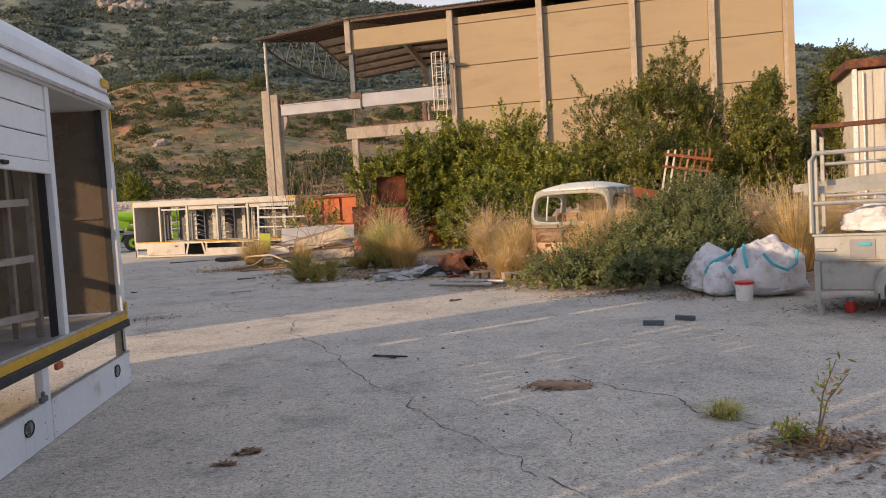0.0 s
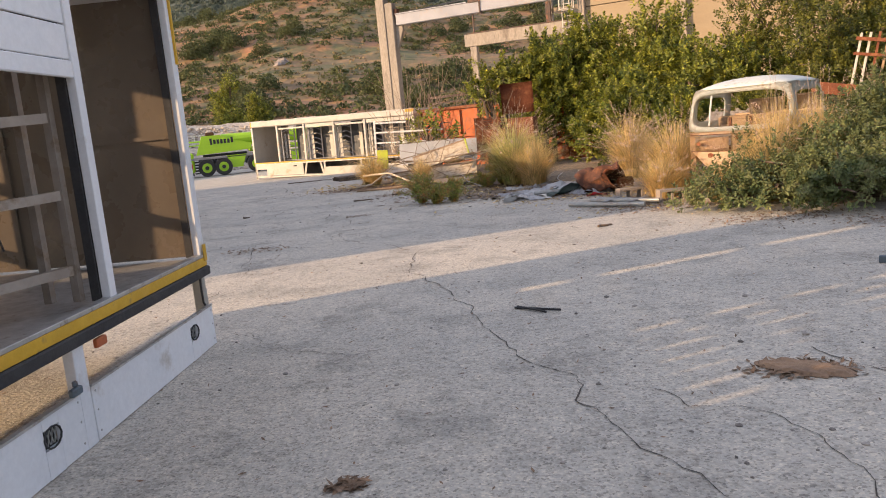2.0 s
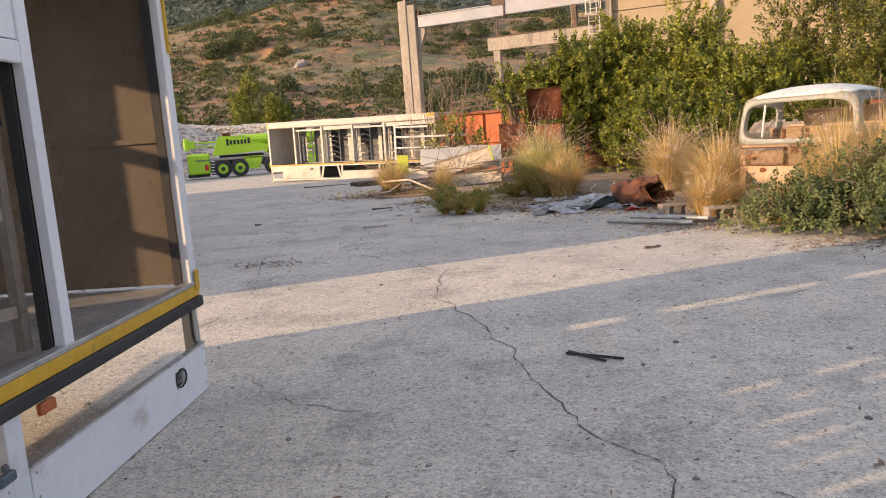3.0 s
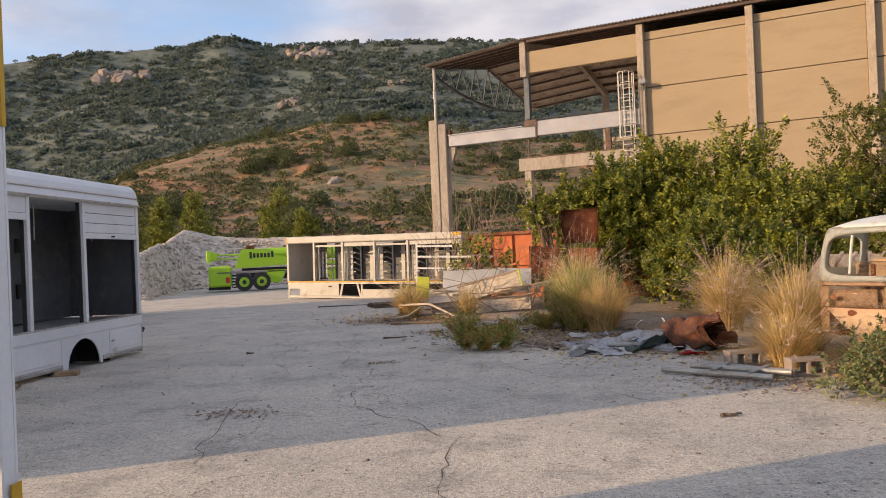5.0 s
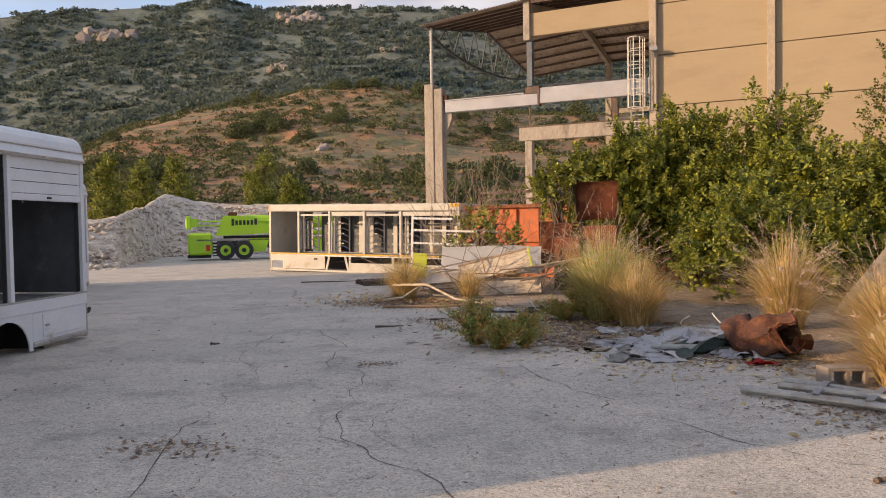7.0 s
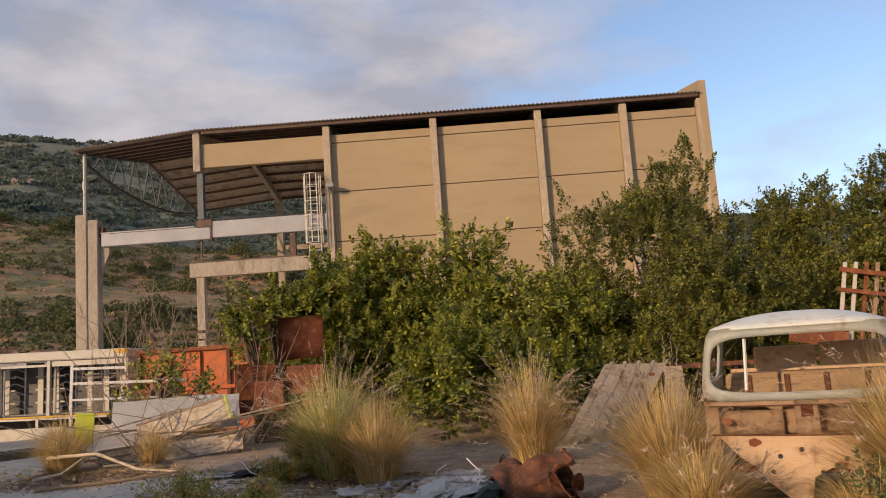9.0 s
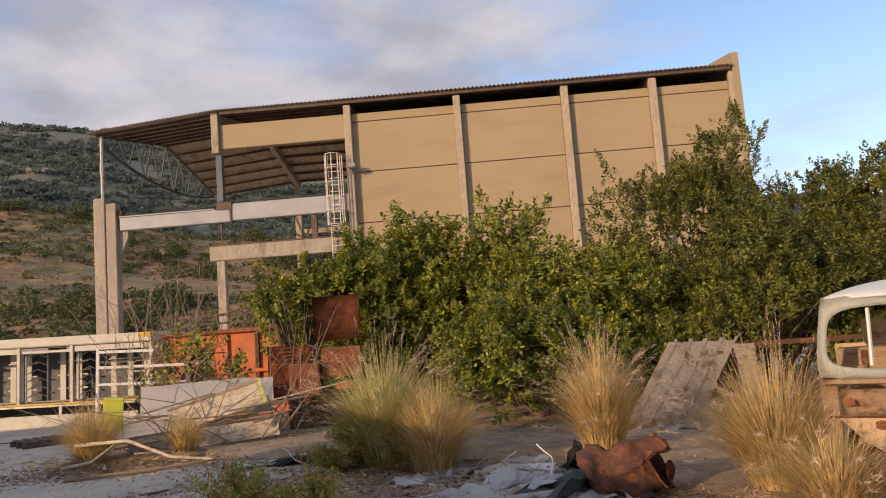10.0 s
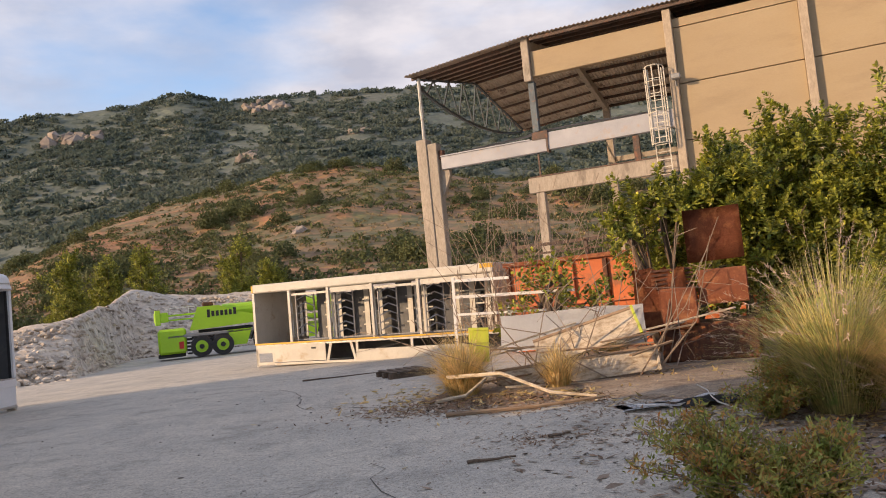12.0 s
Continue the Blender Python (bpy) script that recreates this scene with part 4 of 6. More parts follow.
part("beam_joint", boxes([((-6.1, -0.2, 7.75 + Z), (-5.4, 0.18, 8.08 + Z)), ((-5.5, -0.2, 7.15 + Z), (-5.42, 0.18, 7.8 + Z))]), "brown_steel", hall)
part("low_beam", boxes([((-6.5, -0.1, 5.5 + Z), (-0.16, 0.15, 6.15 + Z))], 0.02), "concrete", hall)
part("low_beam_edge", boxes([((-6.4, -0.12, 6.15 + Z), (-0.2, 0.15, 6.2 + Z)), ((-1.9, -0.1, 6.2 + Z), (-1.65, 0.1, 7.2 + Z))]), "brown_steel", hall)
part("big_column", boxes([((-11.62, -0.3, 0), (-11.1, 0.3, 8.7 + Z)), ((-11.1, -0.24, 0), (-10.62, 0.25, 8.45 + Z))], 0.03), "concrete", hall)
part("corbel", extrude(bmesh.new(), [(-10.62, 5.9 + Z), (-10.62, 7.2 + Z), (-10.2, 7.2 + Z), (-10.2, 6.9 + Z)], 0.25), "concrete", hall)
part("column_bracket", boxes([((-10.6, -0.1, 7.7 + Z), (-10.42, 0.2, 8.1 + Z))]), "dark_rust", hall)
part("canopy_pole", tube(bmesh.new(), [(-11.3, 0, 8.7 + Z), (-11.3, 0, 11.6 + Z)], 0.085, 8), "galv", hall)
part("canopy_pole", tube(bmesh.new(), [(-11.3, 0, 9.9 + Z), (-11.3, 0, 10.3 + Z)], 0.11, 8), "galv", hall)
# trusses in the depth of the canopy and the eaves truss
for u in (-11.5,):
    n = 8
    topc = [Vector((u, 0.2 + 15.0 * k / n, roof_z(u, 0.2 + 15.0 * k / n) - 0.2)) for k in range(n + 1)]
    low = [Vector((u, p.y, topc[0].z - 0.15 - 0.9 * math.sin(math.pi * min(1, (k + 0.3) / n)) ** 0.7)) for k, p in enumerate(topc)]
    for k in range(n):
        mid = low[k].lerp(low[k + 1], 0.5)
        for a, b, w in ((topc[k], topc[k + 1], 0.09), (low[k], low[k + 1], 0.12), (topc[k], mid, 0.07), (mid, topc[k + 1], 0.07)):
            part("truss_bar", bar(bmesh.new(), a, b, w, w), "truss", hall)
part("back_column", boxes([((-6.2, 14.9, 0), (-5.8, 15.3, 12 + Z)), ((-0.2, 14.9, 0), (0.1, 15.3, 11.8 + Z)), ((-1.3, 14.95, 9.6 + Z), (0.1, 15.2, 10.5 + Z))]), "concrete", hall)
part("back_beam", boxes([((-6.2, 15.0, 8.6 + Z), (0, 15.2, 8.9 + Z))]), "concrete", hall)
# caged ladder on the first wall bay
lad = part("ladder", boxes([((-1.0, -0.34, 4.0), (-0.96, -0.3, 10.0)), ((-0.46, -0.34, 4.0), (-0.42, -0.3, 10.0))] + [((-0.96, -0.335, 4.2 + 0.3 * k), (-0.46, -0.305, 4.23 + 0.3 * k)) for k in range(19)]), "cream", hall, "cream-painted caged steel ladder")
for k in range(6):
    z = 6.9 + k * 0.62
    part("cage_hoop", tube(bmesh.new(), [(-0.71 + 0.38 * math.cos(q), -0.34 - 0.62 * abs(math.sin(q)) ** 0.8, z) for q in np.linspace(0, math.pi, 9)], 0.02, 5), "cream", lad)
for q in np.linspace(0.1, math.pi - 0.1, 5):
    part("cage_strap", boxes([((-0.73 + 0.38 * math.cos(q), -0.36 - 0.62 * math.sin(q) ** 0.8, 6.9), (-0.69 + 0.38 * math.cos(q), -0.33 - 0.62 * math.sin(q) ** 0.8, 10.0))]), "cream", lad)
part("floodlight", boxes([((-0.05, -0.7, 9.05 + Z), (0.3, -0.35, 9.25 + Z)), ((0.05, -0.4, 8.8 + Z), (0.1, -0.32, 9.1 + Z))], 0.03), "grey", hall)

# ---- camera clear of everything; big greenery ----
def crown(name, lobes, sprigs, per, length, width, material, seed, ragged=0.25):
    """Leaf clusters on the skin of many lobes (x, y, z, radius, height)."""
    rg = np.random.default_rng(seed)
    w = np.array([l[3] * l[4] for l in lobes]) + 0.01
    idx = rg.choice(len(lobes), sprigs, p=w / w.sum())
    lb = np.array(lobes)[idx]
    v = rg.normal(size=(sprigs, 3))
    v /= np.linalg.norm(v, axis=1)[:, None]
    v[:, 2] = np.where(v[:, 2] < -0.35, -v[:, 2], v[:, 2])
    rad = rg.beta(6, 1.2, (sprigs, 1)) * (1 + ragged * rg.normal(size=(sprigs, 1)) * 0.5)
    c = lb[:, :3] + v * rad * np.stack([lb[:, 3], lb[:, 3], lb[:, 4]], 1)
    run = 7                     # some sprigs sit one above another on long shoots that leave the crown
    m = (sprigs // 6) // run
    base = rg.integers(m * run, sprigs, m)
    up = v[base] * 0.6 + rg.normal(size=(m, 3)) * 0.3 + (0, 0, 0.9)
    up /= np.linalg.norm(up, axis=1)[:, None]
    reach = rg.uniform(0.25, 0.75, m) * min(1.0, 0.3 + 5 * length)
    o, s = np.repeat(np.arange(m), run), np.tile((np.arange(run) + 1) / run, m)
    c[:m * run] = c[base][o] + up[o] * (s * reach[o])[:, None] + rg.normal(size=(m * run, 3)) * 0.03
    v[:m * run] = up[o]
    c[:, 2] = np.maximum(c[:, 2], 0.08)
    # each sprig is a rosette: leaves set spirally round its axis, the upper ones steeper
    ax = v * 0.8 + rg.normal(size=v.shape) * 0.35 + (0, 0, 0.55)
    ax /= np.linalg.norm(ax, axis=1)[:, None]
    e1 = np.cross(ax, rg.normal(size=v.shape))
    e1 /= np.linalg.norm(e1, axis=1)[:, None]
    e2 = np.cross(ax, e1)
    size = rg.uniform(0.7, 1.3, sprigs)
    qs = []
    for k in range(per):
        f = k / (per - 1)
        a = k * 2.4 + rg.uniform(-0.3, 0.3, (sprigs, 1))
        r = e1 * np.cos(a) + e2 * np.sin(a)
        L = (length * size * (1.15 - 0.5 * f) * rg.uniform(0.8, 1.15, sprigs))[:, None]
        d = r * (1.0 - 0.55 * f) + ax * (0.15 + 0.9 * f) + rg.normal(size=v.shape) * 0.12
        d /= np.linalg.norm(d, axis=1)[:, None]
        side = np.cross(d, ax)
        side /= np.linalg.norm(side, axis=1)[:, None] + 1e-9
        at = c + ax * (length * 1.5 * f * size)[:, None]
        W = width * size[:, None]
        qs.append(np.stack([at, at + d * L * 0.55 + side * W / 2, at + d * L - ax * L * 0.12, at + d * L * 0.55 - side * W / 2], 1))
    q = np.concatenate(qs)
    me = bpy.data.meshes.new(name)
    n = len(q)
    me.from_pydata(q.reshape(-1, 3).tolist(), [], np.arange(n * 4).reshape(-1, 4).tolist())
    me.materials.append(M[material])
    return new(name, me)


def plant_tree(name, label, x, y, lobes, sprigs, per, length, width, material, seed, trunks=3, category="shrub", group="", twigs=14):
    t = thing(name, pose(x, y, ground_z(x, y)), label, category, group)
    rg = np.random.default_rng(seed + 100)
    bm = bmesh.new()
    top = max(l[2] + l[4] for l in lobes)
    for k in range(trunks):
        l = lobes[int(rg.integers(len(lobes)))]
        end = Vector((l[0], l[1], l[2] + l[4] * 0.3))
        a = Vector((rg.normal() * 0.15, rg.normal() * 0.15, 0))
        tube(bm, [a, a.lerp(end, 0.35) + Vector(rg.normal(size=3)) * 0.1, a.lerp(end, 0.7) + Vector(rg.normal(size=3)) * 0.15, end], 0.09, 7, 0.35)
    part("trunk", bm, "bark", t)
    bm = bmesh.new()
    for k in range(twigs):
        l = lobes[int(rg.integers(len(lobes)))]
        v = Vector(rg.normal(size=3)).normalized()
        v.z = abs(v.z)
        a = Vector(l[:3])
        e = a + Vector((v.x * l[3], v.y * l[3], v.z * l[4])) * 1.08
        tube(bm, [Vector((l[0] * 0.5, l[1] * 0.5, l[2] * 0.6)), a.lerp(e, 0.4) + Vector(rg.normal(size=3)) * 0.12, e], 0.03, 5, 0.3)
    part("branchwork", bm, "bark", t)
    c = crown("crown", lobes, sprigs, per, length, width, material, seed)
    c.parent = t
    c["kind"] = "stuff"
    return t


def lobed(seed, n, spread, height, r):
    rg = np.random.default_rng(seed)
    out = []
    for k in range(n):
        a, d = rg.uniform(0, math.tau), math.sqrt(rg.uniform(0, 1))
        rr = r * rg.uniform(0.6, 1.15)
        hz = height * (1 - 0.55 * d ** 2) * rg.uniform(0.45, 1.0)
        out.append((spread[0] * d * math.cos(a), spread[1] * d * math.sin(a), max(hz - rr * 0.8, rr * 0.6), rr, rr * rg.uniform(0.85, 1.2)))
    return out


plant_tree("broadleaf_shrub", "dense bright green broad-leaved shrub tangled round rusty scrap", 3.7, 26.8, lobed(1, 24, (3.3, 1.4), 4.5, 0.95), 3300, 14, 0.135, 0.06, "leaf", 11, 5)
plant_tree("broadleaf_shrub", "dense bright green broad-leaved shrub tangled round rusty scrap", 6.4, 23.6, lobed(2, 15, (2.6, 1.6), 3.9, 1.0), 2500, 14, 0.13, 0.058, "leaf", 12, 5)
plant_tree("broadleaf_shrub", "low leafy shrub spilling over dry ground", 3.9, 21.6, lobed(3, 10, (1.7, 1.0), 2.3, 0.75), 1500, 14, 0.12, 0.055, "leaf", 13, 4)
plant_tree("broadleaf_tree", "tall shrubby tree of small yellow-green leaves", 9.6, 24.0, lobed(4, 22, (2.9, 1.7), 6.3, 1.0), 5000, 11, 0.10, 0.045, "leaf_dark", 14, 6)
plant_tree("broadleaf_tree", "tall shrubby tree of small yellow-green leaves", 8.2, 20.8, lobed(5, 14, (2.2, 1.4), 3.6, 0.9), 3200, 11, 0.10, 0.045, "leaf_dark", 15, 6)
for k, (x, y, h, s) in enumerate(((11.6, 25.5, 4.7, 1.5), (13.2, 24.0, 4.9, 1.3), (11.8, 21.8, 4.2, 1.5), (14.4, 22.0, 5.3, 1.2), (15.6, 20.8, 4.6, 1.1), (13.0, 19.6, 3.8, 1.3), (16.6, 22.5, 5.4, 1.1), (10.6, 19.3, 3.2, 1.2), (17.6, 19.5, 4.9, 1.2))):
    lobes = []
    rg = np.random.default_rng(30 + k)
    for j in range(11):
        zz = h * rg.uniform(0.12, 0.93)
        w = s * (1.05 - 0.85 * zz / h)
        lobes.append((rg.normal() * w * 0.55, rg.normal() * w * 0.55, zz * 1.03, 0.30 + w * 0.42, 0.7))
    plant_tree("upright_tree", "upright yellow-green evergreen in a close row", x, y, lobes, 2600, 10, 0.10, 0.045, "leaf_dark", 40 + k, 3, "tree", "row of upright evergreens", 6)
plant_tree("broadleaf_shrub", "dense bright green broad-leaved shrub tangled round rusty scrap", 5.3, 25.6, lobed(7, 14, (1.9, 1.0), 4.7, 0.85), 1700, 13, 0.14, 0.058, "leaf", 18, 5)
plant_tree("broadleaf_shrub", "low leafy shrub spilling over dry ground", 5.4, 21.2, lobed(8, 9, (1.5, 0.8), 2.0, 0.65), 1000, 13, 0.13, 0.056, "leaf", 19, 4)
for k, (a, r, h) in enumerate(((-29.3, 70, 5.6), (-26.9, 74, 5.2), (-24.6, 69, 5.9), (-18.7, 72, 6.2), (-16.5, 78, 3.6))):
    rg = np.random.default_rng(70 + k)
    lobes = [(rg.normal() * 0.3, rg.normal() * 0.3, h * f, 0.45 + 1.35 * (1 - f), 0.9) for f in np.linspace(0.12, 0.92, 9)]
    p = hill_point(a, r)
    t = plant_tree("pine_tree", "young bright green pine at the foot of the hill", 0, 0, lobes, 900, 9, 0.26, 0.10, "leaf", 80 + k, 1, "tree", "young pines", 4)
    t.matrix_world = pose(p.x, p.y, p.z - 0.3)
# sprawling shrub by the bags
plant_tree("sprawling_shrub", "sprawling grey-green shrub with small feathery leaves at the yard's edge", 4.45, 12.45, [(-1.5, -0.3, 0.1, 0.6, 0.3), (-0.9, -0.6, 0.15, 0.75, 0.42), (-0.2, -1.2, 0.2, 0.8, 0.5), (0.0, -0.3, 0.35, 0.85, 0.6), (0.9, 0.3, 0.55, 0.8, 0.78), (1.4, 0.8, 0.85, 0.75, 0.8), (0.6, -0.9, 0.32, 0.8, 0.6), (1.2, -0.2, 0.48, 0.75, 0.7), (-0.7, 0.1, 0.2, 0.7, 0.45), (1.9, 1.3, 0.9, 0.6, 0.7)], 6500, 11, 0.062, 0.03, "leaf_grey", 21, 6)
plant_tree("broadleaf_shrub", "dense bright green broad-leaved shrub tangled round rusty scrap", 1.9, 26.2, [(-0.5, 0, 2.5, 0.7, 0.6), (0.4, 0.1, 2.9, 0.8, 0.7), (1.0, 0, 1.9, 0.8, 0.9), (1.3, 0, 1.0, 0.7, 0.8), (0.2, 0.2, 2.0, 0.6, 0.5)], 900, 14, 0.13, 0.06, "leaf", 16, 4)
plant_tree("broadleaf_shrub", "dense bright green broad-leaved shrub tangled round rusty scrap", 0.7, 25.9, [(-0.7, 0, 2.2, 0.45, 0.4), (0.0, 0, 2.45, 0.55, 0.5), (0.8, 0, 2.3, 0.65, 0.6), (1.3, 0, 2.7, 0.6, 0.6)], 420, 14, 0.13, 0.06, "leaf", 17, 4)
plant_tree("leafy_sapling", "young green shoots growing through bare twigs", -1.7, 24.6, [(0.0, 0, 1.2, 0.45, 0.5), (0.6, 0.1, 0.9, 0.4, 0.4), (-0.4, 0.2, 0.8, 0.35, 0.35), (0.3, 0.1, 1.5, 0.35, 0.35)], 110, 9, 0.13, 0.06, "leaf", 22, 5)


# ---- grasses and weeds ----
def grass(x, y, radius, height, blades, material, seed, plumes=40, label="dry straw-coloured fountain grass clump", lean=(0, 0)):
    t = thing("grass_clump", pose(x, y, ground_z(x, y)), label, "grass", "fountain grass clumps")
    rg = np.random.default_rng(seed)

    def fan(n, w, hs, tip):
        a, o = rg.uniform(0, math.tau, n), rg.uniform(0, 1, n) ** 0.7
        out = np.stack([np.cos(a), np.sin(a), np.zeros(n)], 1)
        base = out * (rg.uniform(0, 0.26, n) * radius)[:, None] + rg.normal(size=(n, 3)) * (0.03, 0.03, 0)
        L = height * hs * (0.35 + 0.8 * rg.uniform(0, 1, n) ** 0.8)
        side = np.stack([-np.sin(a), np.cos(a), np.zeros(n)], 1) * w
        pts = []
        for s in (0, 0.4, 0.75, 1.0):
            reach = (o * radius * (0.25 * s + 0.95 * s ** 2.2))[:, None]
            rise = (L * (s - 0.42 * o * s ** 2.6))[:, None]
            p = base + out * reach + np.array([0, 0, 1.0]) * rise + np.array([*lean, 0]) * s ** 2
            pts.append(p)
        qs = []
        for i in range(3):
            w0, w1 = 1 - 0.25 * i, 1 - 0.25 * (i + 1) if i < 2 else 0.12
            qs.append(np.stack([pts[i] - side * w0, pts[i] + side * w0, pts[i + 1] + side * w1, pts[i + 1] - side * w1], 1))
        return np.concatenate(qs), pts

    q, _ = fan(int(blades * 0.95), 0.005, 1.0, 0)
    ob = quads("foliage", q, material, "stuff")
    ob.parent = t
    plumes = int(plumes * 1.7)
    if plumes:
        q2, pts = fan(plumes, 0.003, 1.22, 0)
        p, d = pts[3], pts[3] - pts[2]
        d /= np.linalg.norm(d, axis=1)[:, None]
        hairs = []
        for k in range(14):
            c = p - d * (0.20 * k / 14)
            v = rg.normal(size=p.shape) * 0.6 + d
            v /= np.linalg.norm(v, axis=1)[:, None]
            s = np.cross(v, d) * 0.005
            hairs.append(np.stack([c - s, c + s, c + v * 0.05 + s * 0.3, c + v * 0.05 - s * 0.3], 1))
        ob = quads("seed_head", np.concatenate([q2] + hairs), "plume", "stuff")
        ob.parent = t
    return t


grass(-3.15, 22.6, 0.75, 0.95, 1500, "straw", 1, 0, "rounded golden grass tuft among dumped panels")
grass(0.55, 19.0, 1.0, 1.45, 2600, "straw_green", 2, 90, "tall green and straw fountain grass beside the scrap")
grass(0.9, 18.1, 0.75, 1.05, 2000, "straw", 3, 12)
grass(2.85, 17.7, 0.75, 1.35, 1900, "straw", 4, 90)
grass(3.1, 15.1, 0.9, 1.15, 2600, "straw", 5, 80, "dry fountain grass clump in front of the car shell")
grass(2.6, 14.0, 0.55, 0.7, 1300, "straw", 6, 20, "dry fountain grass clump in front of the car shell")
grass(4.1, 13.2, 0.85, 1.4, 2300, "straw", 7, 50, "golden fountain grass leaning on the car shell")
grass(3.2, 12.9, 0.55, 0.6, 900, "straw", 8, 0)
grass(4.5, 12.9, 0.8, 1.35, 1800, "straw", 14, 60, "golden fountain grass leaning on the car shell")
grass(3.75, 12.55, 0.75, 1.1, 1600, "straw", 9, 20, "golden fountain grass leaning on the car shell")
for k, (x, y) in enumerate(((6.9, 13.6), (7.8, 14.0), (8.9, 13.8), (8.2, 12.8), (7.2, 15.0), (9.6, 15.0), (6.4, 12.6), (7.0, 11.9), (7.4, 12.9), (9.3, 12.4), (6.2, 14.3), (8.2, 15.2), (5.9, 13.6))):
    grass(x, y, 1.0, 1.15 + 0.1 * (k * 7 % 5), 1300, "straw_green" if k % 4 == 1 else "straw", 50 + k, 60, "tall feathery grass at the yard's edge")
grass(-0.95, 23.6, 0.5, 0.8, 500, "straw", 70, 6, "thin dry grass growing through the dumped panels")
grass(-1.8, 22.5, 0.5, 0.7, 600, "straw", 71, 0, "thin dry grass growing through the dumped panels")
grass(2.19, 4.62, 0.14, 0.13, 260, "straw_green", 72, 0, "small green grass tuft in a crack")
grass(4.9, 11.2, 0.18, 0.18, 160, "straw", 73, 0, "small dry tuft at the yard's edge")


def weed(x, y, r, h, stems, seed, label, material="leaf_weed", lean=0.6, per=85):
    t = thing("weed", pose(x, y, ground_z(x, y)), label, "weed", "weeds")
    rg = np.random.default_rng(seed)
    bm, at, dr = bmesh.new(), [], []
    for k in range(stems):
        a, o = rg.uniform(0, math.tau), rg.uniform(0.1, 1)
        e = Vector((math.cos(a) * r * o, math.sin(a) * r * o, h * rg.uniform(0.5, 1) * (1 - lean * 0.4 * o)))
        mid = Vector((e.x * 0.35, e.y * 0.35, e.z * 0.6))
        tube(bm, [(0, 0, 0), mid, e], 0.006, 4, 0.4)
        for s in rg.uniform(0.1, 1.0, per):
            p = mid * (2 * s) if s < 0.5 else mid.lerp(e, 2 * s - 1)
            at.append(np.array(p) + rg.normal(size=3) * 0.022)
    part("stem", bm, "twig", t)
    ob = quads("foliage", leaves(rg, np.array(at), 0.05, 0.017, 0.6), material)
    ob.parent = t
    return t


weed(-1.35, 16.4, 0.55, 0.66, 75, 1, "bushy green and rust-coloured weed growing from the asphalt")
weed(-0.75, 16.25, 0.42, 0.52, 52, 2, "bushy green and rust-coloured weed growing from the asphalt")
weed(-1.05, 16.15, 0.5, 0.42, 45, 9, "bushy green and rust-coloured weed growing from the asphalt")
weed(0.25, 19.3, 0.5, 0.75, 60, 3, "soft green weed beside fountain grass")
weed(0.65, 18.9, 0.6, 0.55, 70, 11, "soft green weed beside fountain grass", "leaf")
weed(-0.1, 18.9, 0.5, 0.4, 45, 12, "soft green weed beside fountain grass", "leaf_weed")
weed(2.42, 4.0, 0.2, 0.55, 2, 4, "tall thin weed leaning from a crack", per=26)
weed(2.35, 4.05, 0.25, 0.10, 12, 5, "low weed in dead leaves", per=20)
weed(0.3, 15.0 + 4.9, 0.45, 0.5, 40, 6, "soft green weed beside fountain grass")

# bare twigs over the dumped panels
bm = bmesh.new()
rg = np.random.default_rng(8)
for k in range(46):
    a = Vector((rg.uniform(-3.0, 0.3), rg.uniform(22.6, 25.0), 0.05))
    e = a + Vector((rg.normal() * 1.1, rg.normal() * 0.5, rg.uniform(0.5, 2.2)))
    m1 = a.lerp(e, 0.5) + Vector(rg.normal(size=3)) * 0.2
    tube(bm, [a, m1, e], 0.014, 4, 0.35)
    for j in range(3):
        p = m1.lerp(e, rg.uniform(0, 1))
        tube(bm, [p, p + Vector(rg.normal(size=3)) * 0.3], 0.006, 4, 0.4)
tagged(link("bare_twigs", bm, "twig"), "tangle of bare grey twigs over dumped panels", "twigs", kind="stuff")
bm = bmesh.new()
for k in range(60):
    a = Vector((rg.uniform(-3.4, 0.8), rg.uniform(28.5, 31), 0.6))
    e = a + Vector((rg.normal() * 1.0, rg.normal() * 0.5, rg.uniform(1.5, 3.4)))
    m1 = a.lerp(e, 0.5) + Vector(rg.normal(size=3)) * 0.25
    tube(bm, [a, m1, e], 0.016, 4, 0.35)
    tube(bm, [m1, m1 + Vector(rg.normal(size=3)) * 0.6], 0.008, 4, 0.4)
tagged(link("bare_brush", bm, "twig"), "bare brushwood behind the orange skip", "twigs", kind="stuff")

# ---- scrap: skip, tank sheets, dumped panels ----
sk = thing("orange_skip", pose(-2.25, 29.35, -0.1, 0, 0, -25), "faded orange steel skip with upright ribs", "skip")
for lo, hi in (((0, 0, 0.15), (6.2, 0.05, 2.05)), ((0, 0.05, 0.15), (0.05, 2.3, 2.05)), ((6.15, 0.05, 0.15), (6.2, 2.3, 2.05)), ((0.05, 2.25, 0.15), (6.15, 2.3, 2.05)), ((0.05, 0.05, 0.15), (6.15, 2.25, 0.2))):
    part("side", boxes([(lo, hi)]), "orange", sk)
for k in range(9):
    part("rib", boxes([((0.02 + k * 0.76, -0.08, 0.15), (0.12 + k * 0.76, -0.002, 2.02))], 0.01), "orange" if k % 3 else "dark_rust", sk)
part("top_rim", boxes([((-0.03, -0.1, 2.05), (6.23, 0.06, 2.15)), ((-0.03, 2.24, 2.05), (6.23, 2.36, 2.15))], 0.015), "rust", sk)
part("mid_rail", boxes([((0, -0.1, 1.1), (6.2, -0.081, 1.18)), ((0, -0.1, 0.12), (6.2, -0.081, 0.24))]), "orange", sk)
